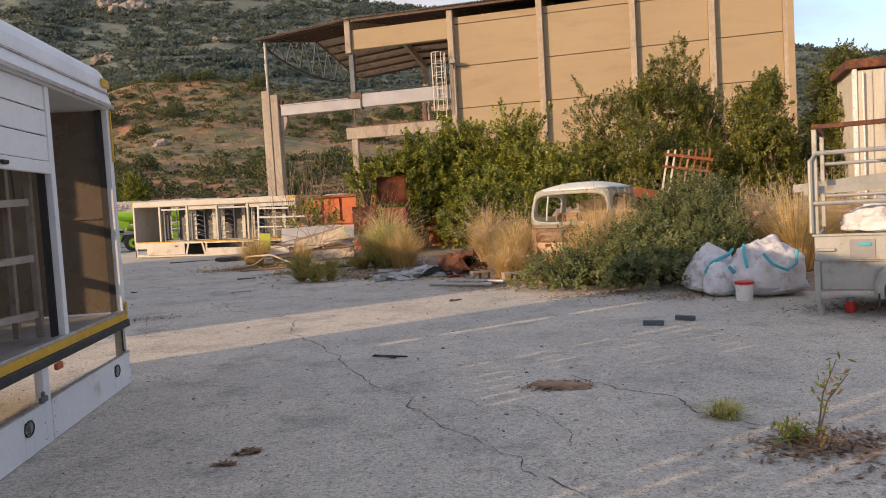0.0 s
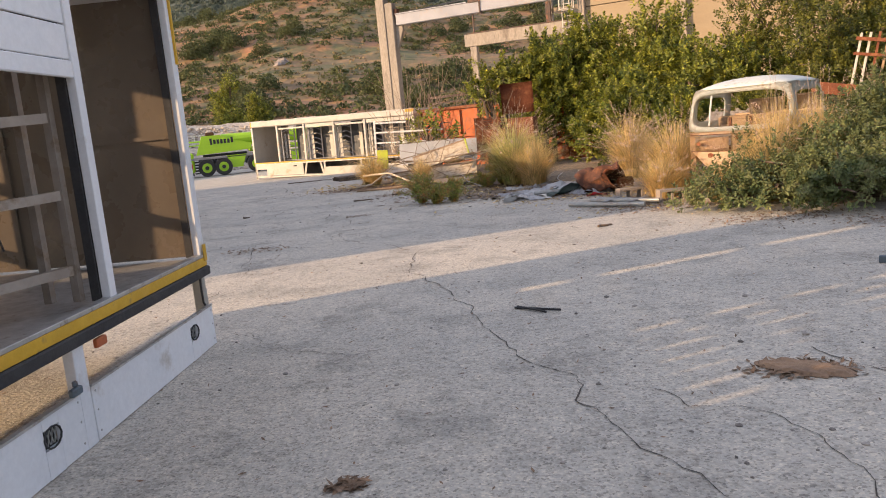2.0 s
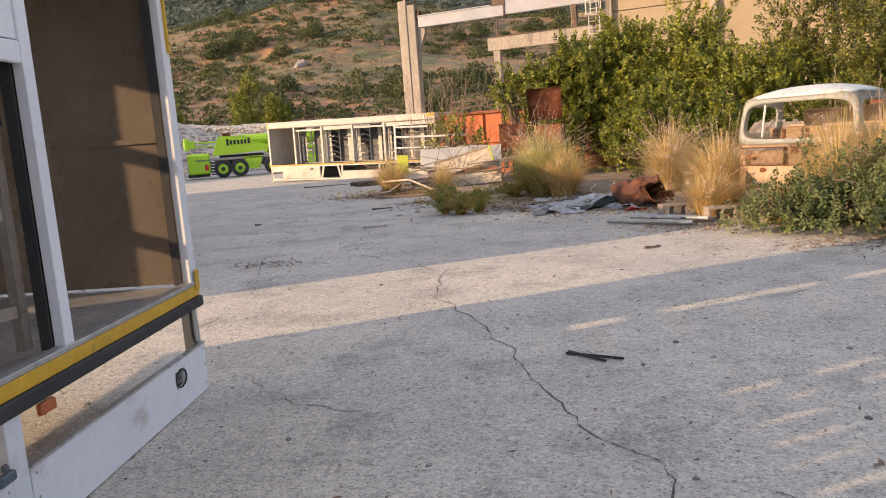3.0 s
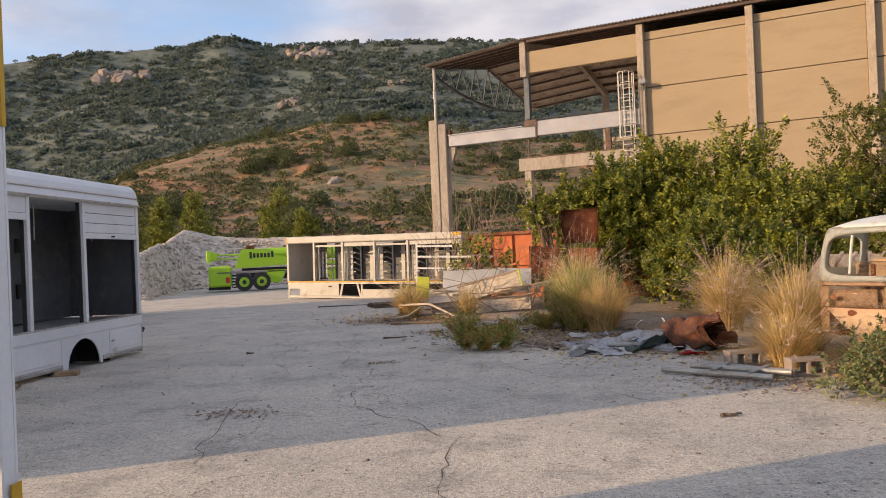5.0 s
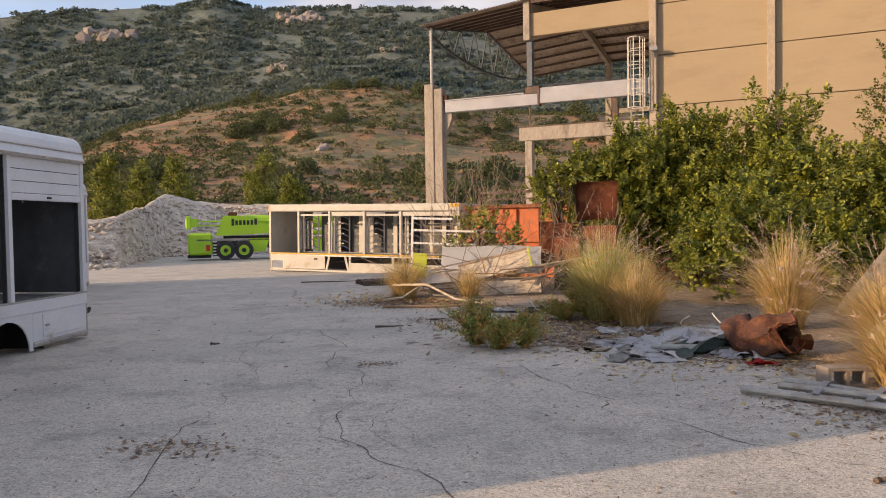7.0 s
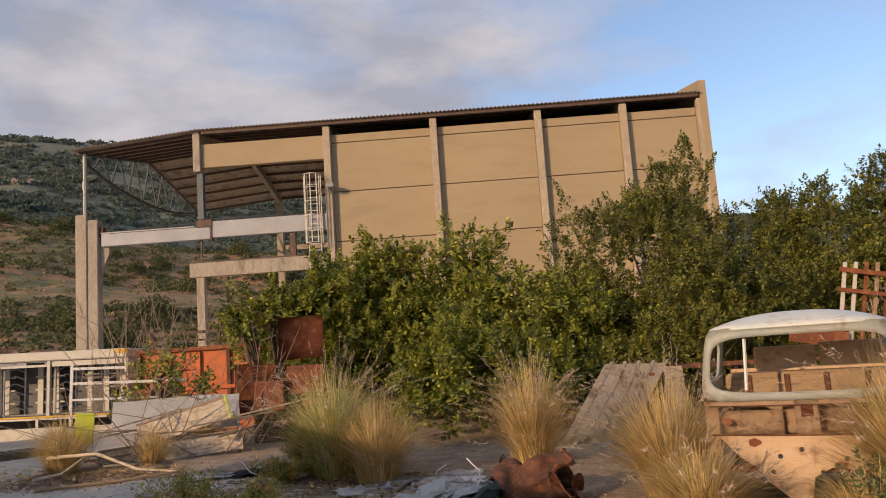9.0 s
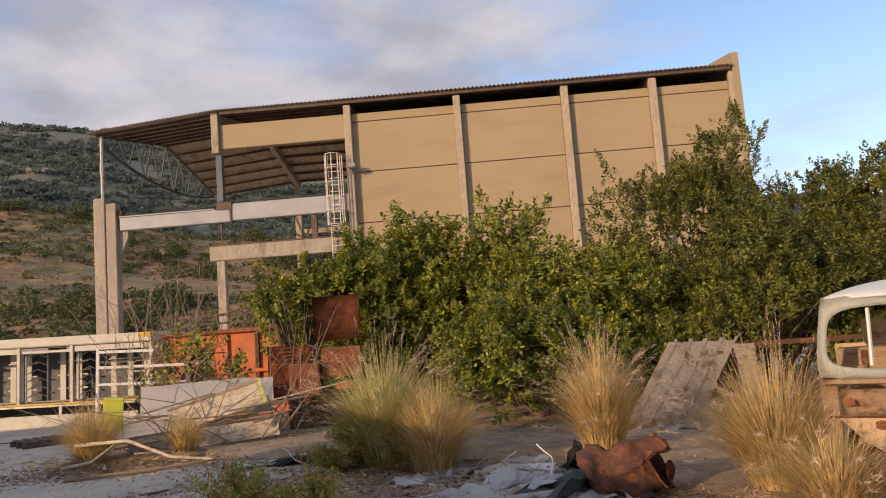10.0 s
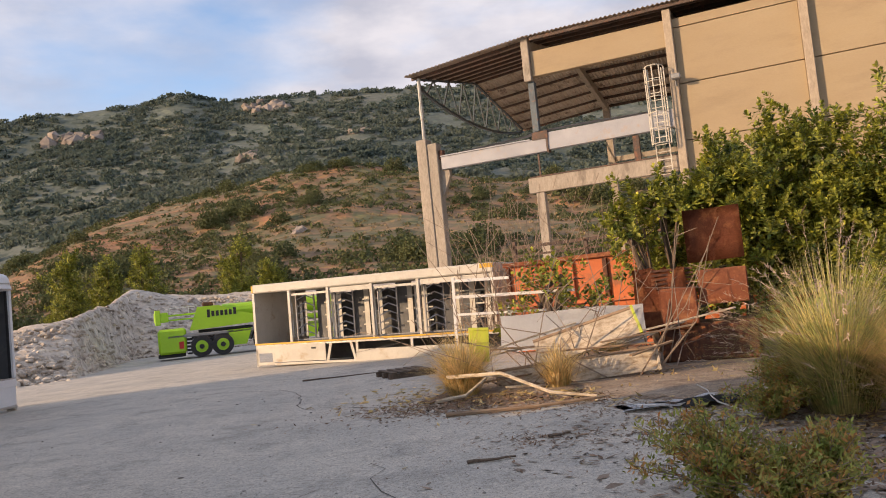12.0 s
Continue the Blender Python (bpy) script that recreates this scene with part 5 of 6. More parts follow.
fr = thing("brown_rail_frame", pose(-2.0, 31.2, -0.1, 0, 0, -25), "dark brown steel rail frame standing behind the skip", "frame")
for lo, hi in (((0, 0, 2.55), (4.2, 0.06, 2.63)), ((0, 0, 2.35), (4.2, 0.06, 2.4)), ((0, 0, 0), (0.1, 0.1, 2.75)), ((1.9, 0, 0), (1.98, 0.1, 2.6)), ((4.1, 0, 0), (4.2, 0.1, 2.6))):
    part("rail", boxes([(lo, hi)]), "brown_steel", fr)

tank = thing("rusty_tank_scrap", pose(0.9, 24.0, 0, 0, 0, -15), "cut-up red-rusted steel tank with a curved upright plate", "scrap")
bm = rolled(bmesh.new(), -0.36, 0.50, 1.58, 2.42, 8, 4, lambda u, v: Vector((u, 0.55 * (1 - ((u - 0.5) / 0.95) ** 2) ** 0.5 - 0.4 if u < 0.2 else 0.115 - 0.1 * (u - 0.2), v + 0.03 * u)), 0.02)
part("upright_plate", bm, "rust", tank, "curved red-rusted plate", True)
bm = rolled(bmesh.new(), -0.28, 0.05, 1.60, 2.35, 6, 4, lambda u, v: Vector((u - 0.04, 0.62 - 0.9 * (u + 0.28), v)), 0.02)
part("inner_plate", bm, "black", tank)
bm = rolled(bmesh.new(), -1.25, -0.42, 0.55, 1.56, 8, 8, lambda u, v: Vector((u, -0.12 + 0.1 * math.sin(u * 4), v if v < 1.5 or u < -0.9 else v - 0.05 + 0.07 * math.sin(u * 23))), 0.02)
part("torn_plate", crumple(bm, 0.03, 0.3, 2), "rust", tank, "torn red-rusted plate", True)
part("box_section", boxes([((-0.85, -0.25, 0.62), (-0.28, 0.3, 1.20)), ((-0.25, -0.1, 0.9), (0.5, 0.5, 1.45))], 0.02), "rust", tank)
part("slotted_plate", boxes([((-0.95 + 0.0, -0.16, 1.2 + 0.07 * k), (-0.3, -0.13, 1.235 + 0.07 * k)) for k in range(5)]), "dark_rust", tank)
part("base_drum", boxes([((-0.9, -0.1, 0), (0.6, 0.9, 0.62))], 0.05), "dark_rust", tank)

PAN = ((-3.05, 23.05, 0.42, 0.30, 0.50, 0, 4, "lime_old", "bright yellow-green panel end"), (-1.5, 22.85, 0.02, 2.35, 0.34, -18, -4, "board", "long peeling white panel lying tilted"),
       (-1.25, 23.0, 0.45, 1.55, 0.42, -25, -14, "board", "peeling white panel with torn edges"))
for x, y, z, w, h, tilt, roll, material, label in PAN:
    t = thing("dumped_panel", pose(x, y, z, tilt, roll, -5), label + " in the dump", "panel", "dumped panels")
    part("panel", boxes([((-w / 2 if w > 1 else 0, 0, 0), (w / 2 if w > 1 else w, 0.035, h))], 0.004), material, t)
    part("panel_edge", boxes([((-w / 2 if w > 1 else 0, -0.012, h - 0.03), (w / 2 if w > 1 else w, 0.045, h + 0.012))], 0.003), "lime_old" if w < 1 else "wood", t)
    if w > 1:
        part("panel_end", boxes([((w / 2 - 0.03, -0.02, -0.01), (w / 2 + 0.012, 0.05, h + 0.02))], 0.003), "lime_old" if z > 0.1 else "board", t)
t = thing("white_door_panel", pose(-2.55, 24.2, 0.42, -14, 0, -12), "dented off-white sheet panel lying in the dump", "panel", "dumped panels")
part("panel", crumple(rolled(bmesh.new(), 0, 2.3, 0, 0.62, 12, 4, lambda u, v: Vector((u, 0, v)), 0.02), 0.03, 0.5, 4), "white", t)
t = thing("rack_frame_scrap", pose(-3.35, 24.9, 0.0, 0, 2, -10), "white-painted steel rack frame standing among dry twigs", "frame")
for lo, hi in (((0.0, 0, 0), (0.05, 0.05, 1.75)), ((0.95, 0, 0.6), (1.0, 0.05, 1.2)), ((1.9, 0, 0.6), (1.95, 0.05, 1.35))):
    part("upright", boxes([(lo, hi)]), "plastic", t)
for lo, hi in (((0.05, 0, 1.66), (1.0, 0.04, 1.71)), ((0.05, 0, 1.38), (2.1, 0.04, 1.43)), ((0.05, 0, 1.08), (2.3, 0.04, 1.12))):
    part("rail", boxes([(lo, hi)]), "plastic", t)
rg = np.random.default_rng(12)
for k in range(16):
    a = Vector((rg.uniform(-3.0, -0.6), rg.uniform(22.4, 23.8), rg.uniform(0.03, 0.6)))
    ang, ln = rg.normal() * 0.35 + 0.15, rg.uniform(0.6, 1.9)
    t = thing("plank", Matrix.Translation(a) @ pose(0, 0, 0, 0, -rg.uniform(-4, 16), math.degrees(ang)), "weathered pale timber strip thrown on the dump", "plank", "thrown planks")
    part("timber", boxes([((0, 0, 0), (ln, rg.uniform(0.03, 0.08), 0.025))], 0.003), "wood" if k % 3 else "board", t)
for k, pts in enumerate((((-3.35, 22.35, 0.30), (-2.6, 21.9, 0.34), (-2.0, 21.4, 0.10), (-1.45, 21.2, 0.03)), ((-3.5, 22.0, 0.03), (-3.1, 21.95, 0.08), (-2.8, 22.1, 0.28)), ((-3.3, 20.75, 0.03), (-2.2, 20.8, 0.03), (-1.4, 20.95, 0.05)))):
    t = tagged(link("bent_strip", tube(bmesh.new(), pts, 0.03, 6, 0.6), "board" if k < 2 else "wood"), "long bent pale strip trailing from the dump", "strip", "bent strips")

# pallet
t = thing("broken_pallet", pose(-4.7, 25.8, 0, 0, 0, 25), "dark broken pallet lying on the asphalt", "pallet")
for k in range(5):
    part("slat", boxes([((0.1 + 0.17 * k, 0, 0.10), (0.2 + 0.17 * k, 0.9, 0.125))], 0.003), "bark", t)
for k in range(3):
    part("bearer", boxes([((0.05, 0.02 + 0.4 * k, 0), (1.0, 0.1 + 0.4 * k, 0.098))], 0.004), "bark", t)

# cloth, trash sheets
def crumpled(name, x, y, w, d, h, material, seed, label, category, rz=0.0, group="", nx=26, ny=18):
    bm = rolled(bmesh.new(), -w / 2, w / 2, -d / 2, d / 2, nx, ny, lambda u, v: Vector((u, v, 0)), 0.008)
    e = max(w, d)
    for p in bm.verts:
        q = Vector((p.co.x, p.co.y, seed * 3.1))
        k = 1 - (abs(p.co.x) / (w / 2)) ** 3 * 0.8
        p.co.z = max(0.006 + p.co.z, 0.36 * h * abs(noise.fractal(q * 1.5 / e, 1, 2, 4)) * 2.1 * k + p.co.z)
        p.co.x += noise.noise(q * 4 / e) * 0.16 * e
        p.co.y += noise.noise(q * 4 / e + Vector((9, 0, 0))) * 0.16 * e
    ob = link(name, bm, material, False)
    ob.matrix_world = pose(x, y, ground_z(x, y) + 0.004, 0, 0, rz)
    return tagged(ob, label, category, group)


crumpled("tarpaulin", -0.55, 20.2, 1.5, 0.5, 0.22, "white", 1, "crumpled grey-white tarpaulin strip on the ground", "tarpaulin", 5)
crumpled("tarpaulin", -0.25, 20.0, 0.9, 0.35, 0.3, "black", 2, "crumpled black tarpaulin on the ground", "tarpaulin", 8)
crumpled("tarpaulin", 1.45, 16.0, 1.3, 0.7, 0.4, "green_cloth", 3, "grey-green tarpaulin heaped among rubbish", "tarpaulin", 20)
rg = np.random.default_rng(77)
for k in range(64):
    x, y = rg.uniform(0.2, 2.3), rg.uniform(15.4, 18.0)
    mt = ("plastic", "white", "sack", "plastic", "board", "galv")[k % 6]
    crumpled("rubbish_scrap", x, y, rg.uniform(0.2, 0.8), rg.uniform(0.12, 0.45), rg.uniform(0.04, 0.2), mt, 10 + k, "crumpled scrap of pale plastic sheet in the rubbish", "scrap", rg.uniform(0, 180), "rubbish scraps", 10, 7)
for k in range(22):
    x, y = rg.uniform(0.5, 2.2), rg.uniform(15.9, 18.2)
    w, d = rg.uniform(0.3, 0.85), rg.uniform(0.12, 0.42)
    t = thing("broken_board", pose(x, y, 0.015 + 0.03 * rg.uniform(), rg.uniform(2, 14), 0, rg.uniform(-50, 60)), "broken flat white board lying in the rubbish", "board", "broken boards")
    outl = [(0, 0), (w, rg.uniform(-0.05, 0.05)), (w * rg.uniform(0.75, 1.05), d), (w * rg.uniform(0.3, 0.6), d * rg.uniform(0.7, 1.1)), (0.02, d * 0.9)]
    bm = extrude(bmesh.new(), outl, 0.012, Matrix.Rotation(radians(-90), 4, "X") @ Matrix.Scale(-1, 4, (0, 0, 1)))
    bmesh.ops.recalc_face_normals(bm, faces=bm.faces)
    part("panel", bm, ("white", "plastic", "sheet", "white")[k % 4], t)
for k in range(10):
    x, y = rg.uniform(-0.9, 2.3), rg.uniform(16.2, 20.0)
    a, ln = rg.uniform(0, math.tau), rg.uniform(0.3, 0.8)
    pts = [(x + ln * q * math.cos(a) + 0.05 * math.sin(q * 7 + k), y + ln * q * math.sin(a), 0.02 + (0.3 if k % 4 == 0 else 0.04) * q) for q in np.linspace(0, 1, 6)]
    tagged(link("bent_strip", tube(bmesh.new(), pts, 0.01, 5, 0.6), ("plastic", "twig")[k % 2]), "thin bent strip sticking out of the rubbish", "strip", "bent strips")
crumpled("fallen_sheet", 1.35, 16.6, 1.1, 0.7, 0.5, "white", 44, "bent white plastic sheet lying in the rubbish", "sheet", 25, "", 12, 8)
crumpled("black_bag", 2.15, 17.0, 0.4, 0.35, 0.6, "black", 45, "crumpled black plastic bag in the rubbish", "bag")
crumpled("red_scrap", 1.75, 15.15, 0.35, 0.18, 0.14, "red", 46, "crushed orange-red plastic scrap", "scrap")

# crushed rusty drum
bm = bmesh.new()
tube(bm, [(-0.42, 0, 0.30), (-0.2, 0.02, 0.31), (0.0, 0, 0.29), (0.2, 0, 0.30), (0.38, 0, 0.28)], 0.30, 18)
for f in [f for f in bm.faces if len(f.verts) > 4 and f.calc_center_median().x > 0]:
    bm.faces.remove(f)
bmesh.ops.subdivide_edges(bm, edges=bm.edges, cuts=2, use_grid_fill=True)
crumple(bm, 0.19, 0.30, 3)
crumple(bm, 0.04, 0.09, 5)
bmesh.ops.solidify(bm, geom=list(bm.faces), thickness=0.012)
for v in bm.verts:
    v.co.z = max(v.co.z, 0.005)
drum = thing("crushed_drum", pose(1.98, 15.72, 0, 0, -8, -35) @ Matrix.Diagonal((0.85, 0.95, 0.7, 1)), "crushed red-brown rusty steel drum lying on the ground", "drum")
part("shell", bm, "dark_rust", drum, "", True)
bm = bmesh.new()
tube(bm, [(0.37, 0.3 * math.cos(q), 0.31 + 0.29 * math.sin(q)) for q in np.linspace(0, math.tau, 22)], 0.014, 5)
crumple(bm, 0.19, 0.30, 3)
part("open_rim", crumple(bm, 0.03, 0.09, 5), "rust", drum)
bm = rolled(bmesh.new(), -0.3, 0.3, -0.22, 0.25, 9, 7, lambda u, v: Vector((0.35 + 0.3 * abs(u), u + 0.1, 0.03 + 0.5 * (v + 0.22) - 0.4 * u * u)), 0.01)
part("torn_flap", crumple(bm, 0.06, 0.2, 8), "rust", drum)

for k, (x, y, rz) in enumerate(((2.12, 13.95, 10), (2.58, 13.25, 5))):
    t = thing("hollow_block", pose(x, y, 0.0, 0, 0, rz), "hollow grey-brown concrete block on the ground", "block", "hollow blocks")
    part("block", extrude(extrude(bmesh.new(), [(-0.19, 0), (0.19, 0), (0.19, 0.03), (-0.19, 0.03)], 0.2), [(-0.19, 0.16), (0.19, 0.16), (0.19, 0.19), (-0.19, 0.19)], 0.2), "brick", t)
    for a in (-0.19, -0.015, 0.16):
        part("web", boxes([((a, 0.0, 0.031), (a + 0.03, 0.2, 0.159))]), "brick", t)
for k, (x0, y0, x1, y1, r) in enumerate(((1.12, 13.72, 2.12, 12.98, 0.035), (1.62, 14.1, 2.42, 13.25, 0.035), (1.45, 13.75, 2.35, 13.1, 0.032), (0.75, 16.1, 1.3, 15.85, 0.03), (0.85, 15.95, 1.9, 15.9, 0.04))):
    bm = tube(bmesh.new(), [(x0, y0, r + 0.01 + 0.03 * (k == 2)), (x1, y1, r + 0.01 + 0.03 * (k == 2))], r, 10)
    tagged(link("grey_pipe", bm, "galv", False), "length of grey steel pipe lying on the ground", "pipe", "grey pipes")
for k, (x, y, rz) in enumerate(((1.75, 13.6, 60), (2.1, 13.35, 55))):
    t = thing("flat_strap", pose(x, y, 0.085, 0, 0, rz), "flat dark steel strap across the pipes", "strap", "straps")
    part("strap", boxes([((-0.3, -0.03, 0), (0.3, 0.03, 0.006))]), "grey", t)

# leaning sheet by the car
t = thing("leaning_sheet", pose(4.05, 19.3, 0, 0, 0, -20), "large weathered ribbed metal sheet leaning over scrap", "sheet")
def lean(u, v):
    rib = 0.045 * (1 if abs((u * 4.6) % 1 - 0.5) < 0.14 else 0)
    return Vector((u + v * 0.72, v * 0.35 - 0.2, 0.03 + v * 0.98 + rib - 0.05 * math.sin(u * 2)))
part("sheet", crumple(rolled(bmesh.new(), 0, 1.0, 0, 1.18, 64, 12, lean, 0.012), 0.03, 0.5, 6), "sheet", t)
part("torn_flap", crumple(rolled(bmesh.new(), 0, 0.3, 0, 0.75, 5, 8, lambda u, v: Vector((1.75 + u - 0.15 * v, -0.15, 0.35 + v))), 0.03, 0.3, 7), "board", t)
part("props", boxes([((0.9, 0.1, 0.0), (0.98, 0.18, 0.85)), ((1.5, 0.15, 0), (1.6, 0.25, 1.0))]), "dark_rust", t)
t = thing("rusty_bar", pose(5.1, 19.6, 1.02, 0, 0, -28), "rusty square bar laid across scrap posts", "bar")
part("bar", boxes([((0, 0, 0), (3.4, 0.07, 0.07))]), "dark_rust", t)
part("bar_post", boxes([((0.95, 0.0, -1.02), (1.08, 0.1, -0.002))]), "rust", t)
part("bar_post", boxes([((2.9, 0.0, -1.02), (3.0, 0.1, -0.002))]), "rust", t)
for k in range(9):
    x, y = 4.0 + rg.uniform(-0.6, 2.0), 18.6 + rg.uniform(-1.2, 0.6)
    crumpled("rubbish_scrap", x, y, rg.uniform(0.3, 0.8), rg.uniform(0.2, 0.4), 0.25, ("sheet", "board", "plastic")[k % 3], 60 + k, "bent pale sheet scrap on dry earth", "scrap", rg.uniform(0, 90), "rubbish scraps", 10, 7)

# ---- car shell ----
CAR = pose(3.16, 14.62, 0, 0, 0, -45)
car = thing("car_shell", CAR, "stripped old saloon car shell, chalky white roof over tan rusty sides", "car")


def car_ring(z):
    """The shell's plan outline at the height z: half-lengths and how far the sides lean in."""
    t = max(0.0, (z - 0.98) / 0.72)
    return 0.09 * t + 0.10 * t ** 2, 0.14 * t ** 1.5


CL, CW = 1.72, 1.45
def shell_point(a, z):
    """A point of the body's side: a from 0 (front left) round the four sides, by a rounded rectangle."""
    ix, iy = car_ring(z)
    n = 4.5
    ca, sa = math.cos(a), math.sin(a)
    k = (abs(ca) ** n + abs(sa) ** n) ** (-1 / n)
    return Vector((CL / 2 + ca * k * (CL / 2 - ix), CW / 2 + sa * k * (CW / 2 - iy), z))


def side_panel(name, a0, a1, z0, z1, material, label="", na=14, nz=4):
    bm = rolled(bmesh.new(), a0, a1, z0, z1, na, nz, shell_point, 0.02)
    return part(name, bm, material, car, label, True)


def framed(name, span, z0, z1, x0, x1, h0, h1, put, material, label=""):
    """A pressed panel of the given span and heights with a rounded opening from x0 to x1, h0 to h1; put() bends it to the body."""
    bm, rings = bmesh.new(), []
    cx, cz = (x0 + x1) / 2, (h0 + h1) / 2
    for lo, hi, b, t, power in ((0.0, span, z0, z1, 14), (x0 - 0.03, x1 + 0.03, h0 - 0.025, h1 + 0.025, 6), (x0, x1, h0, h1, 5), (x0 + 0.006, x1 - 0.006, h0 + 0.006, h1 - 0.006, 5)):
        ring = []
        for k in range(56):
            a = k / 56 * math.tau + math.pi / 4
            ca, sa = math.cos(a), math.sin(a)
            q = (abs(ca) ** power + abs(sa) ** power) ** (-1 / power)
            x = (lo + hi) / 2 + ca * q * (hi - lo) / 2
            z = (b + t) / 2 + sa * q * (t - b) / 2
            d = 0.03 if len(rings) == 3 else (-0.006 if len(rings) == 1 else 0)
            ring.append(bm.verts.new(put(x, z, d)))
        rings.append(ring)
    faces = [bm.faces.new((u[k], u[(k + 1) % 56], v[(k + 1) % 56], v[k])) for u, v in zip(rings, rings[1:]) for k in range(56)]
    bmesh.ops.solidify(bm, geom=faces, thickness=0.012)
    return part(name, bm, material, car, label, True)


def lean_in(z):
    t = max(0.0, (z - 0.98) / 0.72)
    return 0.10 * t ** 1.6


def at_side(x, z, d):
    """The face towards the yard: bowed in plan, leaning in above the belt, narrowing to the roof."""
    u = (x / CL) * 2 - 1
    return Vector((CL / 2 + u * (CL / 2 - lean_in(z) * 1.1), 0.10 * abs(u) ** 5 + lean_in(z) + d, z))


def at_end(left):
    def f(x, z, d):
        v = (x / CW) * 2 - 1
        inset = 0.06 * abs(v) ** 5 + lean_in(z) * 1.1 + d
        return Vector((inset if left else CL - inset, 0.1 + (v + 1) / 2 * (CW - 0.2) + (lean_in(z) if v < 0 else -lean_in(z)) * abs(v) ** 3, z))
    return f


framed("window_side", CL, 0.93, 1.60, 0.07, 1.65, 0.995, 1.515, at_side, "car_roof", "chalky blue-white window frame")
for left in (True, False):
    framed("window_end", CW, 0.93, 1.60, 0.18, 1.27, 1.08, 1.46, at_end(left), "car_roof", "chalky window frame")
def sheet_side(x0, x1, z0, z1):
    return rolled(bmesh.new(), x0, x1, z0, z1, 10, 4, lambda x, z: at_side(x, z, 0.012), 0.012)
part("upper_rail", sheet_side(0.0, CL, 0.88, 0.93), "car_body", car, "", True)
part("quarter_panel", sheet_side(0.0, 0.13, 0.30, 0.88), "car_body", car, "", True)
part("quarter_panel", sheet_side(1.60, CL, 0.30, 0.88), "car_body", car, "", True)
part("inner_door_trim", crumple(rolled(bmesh.new(), 0.15, 0.68, 0.62, 0.84, 8, 4, lambda x, z: at_side(x, z, 0.09), 0.02), 0.008, 0.2, 1), "car_body", car, "", True)
part("door_pillar", sheet_side(0.78, 0.98, 0.60, 0.93), "car_body", car, "rust-stained door pillar", True)
part("pillar_rust", rolled(bmesh.new(), 0.83, 0.93, 0.78, 0.88, 3, 3, lambda x, z: at_side(x, z, -0.002), 0.004), "rust", car)
bm = bmesh.new()
bmesh.ops.create_grid(bm, x_segments=20, y_segments=16, size=1)
for v in bm.verts:
    x, y = v.co.x, v.co.y
    n = 4.5
    r = max(abs(x), abs(y))
    ang = math.atan2(y, x)
    k = (abs(math.cos(ang)) ** n + abs(math.sin(ang)) ** n) ** (-1 / n)
    ix, iy = 0.10, 0.08
    v.co = Vector((CL / 2 + math.cos(ang) * k * (CL / 2 - ix + 0.02) * r, CW / 2 + math.sin(ang) * k * (CW / 2 - iy + 0.02) * r, 1.575 + 0.135 * (1 - r ** 2.4)))
bmesh.ops.solidify(bm, geom=list(bm.faces), thickness=-0.02)
part("roof", bm, "car_roof", car, "chalky white domed roof", True)
outl = [(0.12, 0.62), (1.68, 0.62), (1.70, 0.32), (1.55, 0.30), (1.42, 0.20), (1.30, 0.32), (1.02, 0.34), (0.88, 0.26), (0.84, 0.04), (0.72, 0.03), (0.50, 0.22), (0.40, 0.36), (0.30, 0.42)]
part("rusted_sill", extrude(bmesh.new(), [(x, z) for x, z in outl], 0.03), "car_body", car, "tan sill with rust holes")
part("lower_side", crumple(rolled(bmesh.new(), 0.68, 1.60, 0.62, 0.86, 14, 5, lambda x, z: at_side(x, z, 0.16), 0.012), 0.012, 0.25, 5), "car_body", car, "dented tan inner panel", True)
part("belt_seam", tube(bmesh.new(), [at_side(x, 0.625, -0.008) for x in np.linspace(0.05, 1.68, 12)], 0.008, 5), "dark_rust", car)
part("body_seam", tube(bmesh.new(), [at_side(x, 0.885, 0.0) for x in np.linspace(0.05, 1.68, 12)], 0.007, 5), "dark_rust", car)
for x, z, w in ((1.35, 0.52, 0.07), (0.42, 0.56, 0.05), (1.1, 0.36, 0.05), (0.2, 0.75, 0.04)):
    bm = bmesh.new()
    bmesh.ops.create_circle(bm, cap_ends=True, segments=13, radius=w)
    for v in bm.verts:
        q = 1 + 0.6 * noise.noise(v.co * 30 + Vector((x * 9, 0, 0)))
        v.co = at_side(x + v.co.x * q, z + v.co.y * q * 0.8, -0.006)
    part("rust_patch", bm, "rust", car)
for x, z in ((0.62, 0.44), (0.80, 0.50), (1.15, 0.42), (0.95, 0.30), (0.55, 0.30)):
    part("rust_hole", tube(bmesh.new(), [(x, -0.004, z), (x, 0.0, z)], 0.022, 9), "black", car)
part("rear_bench", boxes([((0.15, 0.75, 0.86), (1.62, 1.05, 1.14)), ((0.2, 1.05, 0.7), (1.6, 1.25, 1.0))], 0.03), "wood", car, "brown bench with cracked rusty panels")
for k in range(4):
    part("bench_rib", boxes([((0.35 + 0.35 * k, 0.73, 0.88), (0.40 + 0.35 * k, 0.748, 1.12))], 0.006), "dark_rust", car)
part("back_wall", boxes([((0.4, 1.35, 1.05), (1.0, 1.38, 1.38)), ((1.04, 1.35, 1.05), (1.62, 1.38, 1.40)), ((0.15, 1.34, 1.02), (1.65, 1.39, 1.16)), ((0.2, 1.36, 0.35), (1.6, 1.39, 1.04))], 0.01), "car_body", car)
part("inner_floor", boxes([((0.15, 0.1, 0.28), (1.6, 1.35, 0.32)), ((0.2, 0.45, 0.3), (0.7, 0.8, 0.66))], 0.02), "rust", car)
part("quarter_frame", tube(bmesh.new(), [(0.40, 0.03, 1.03), (0.41, 0.05, 1.25), (0.42, 0.10, 1.49)], 0.016, 6), "car_roof", car)

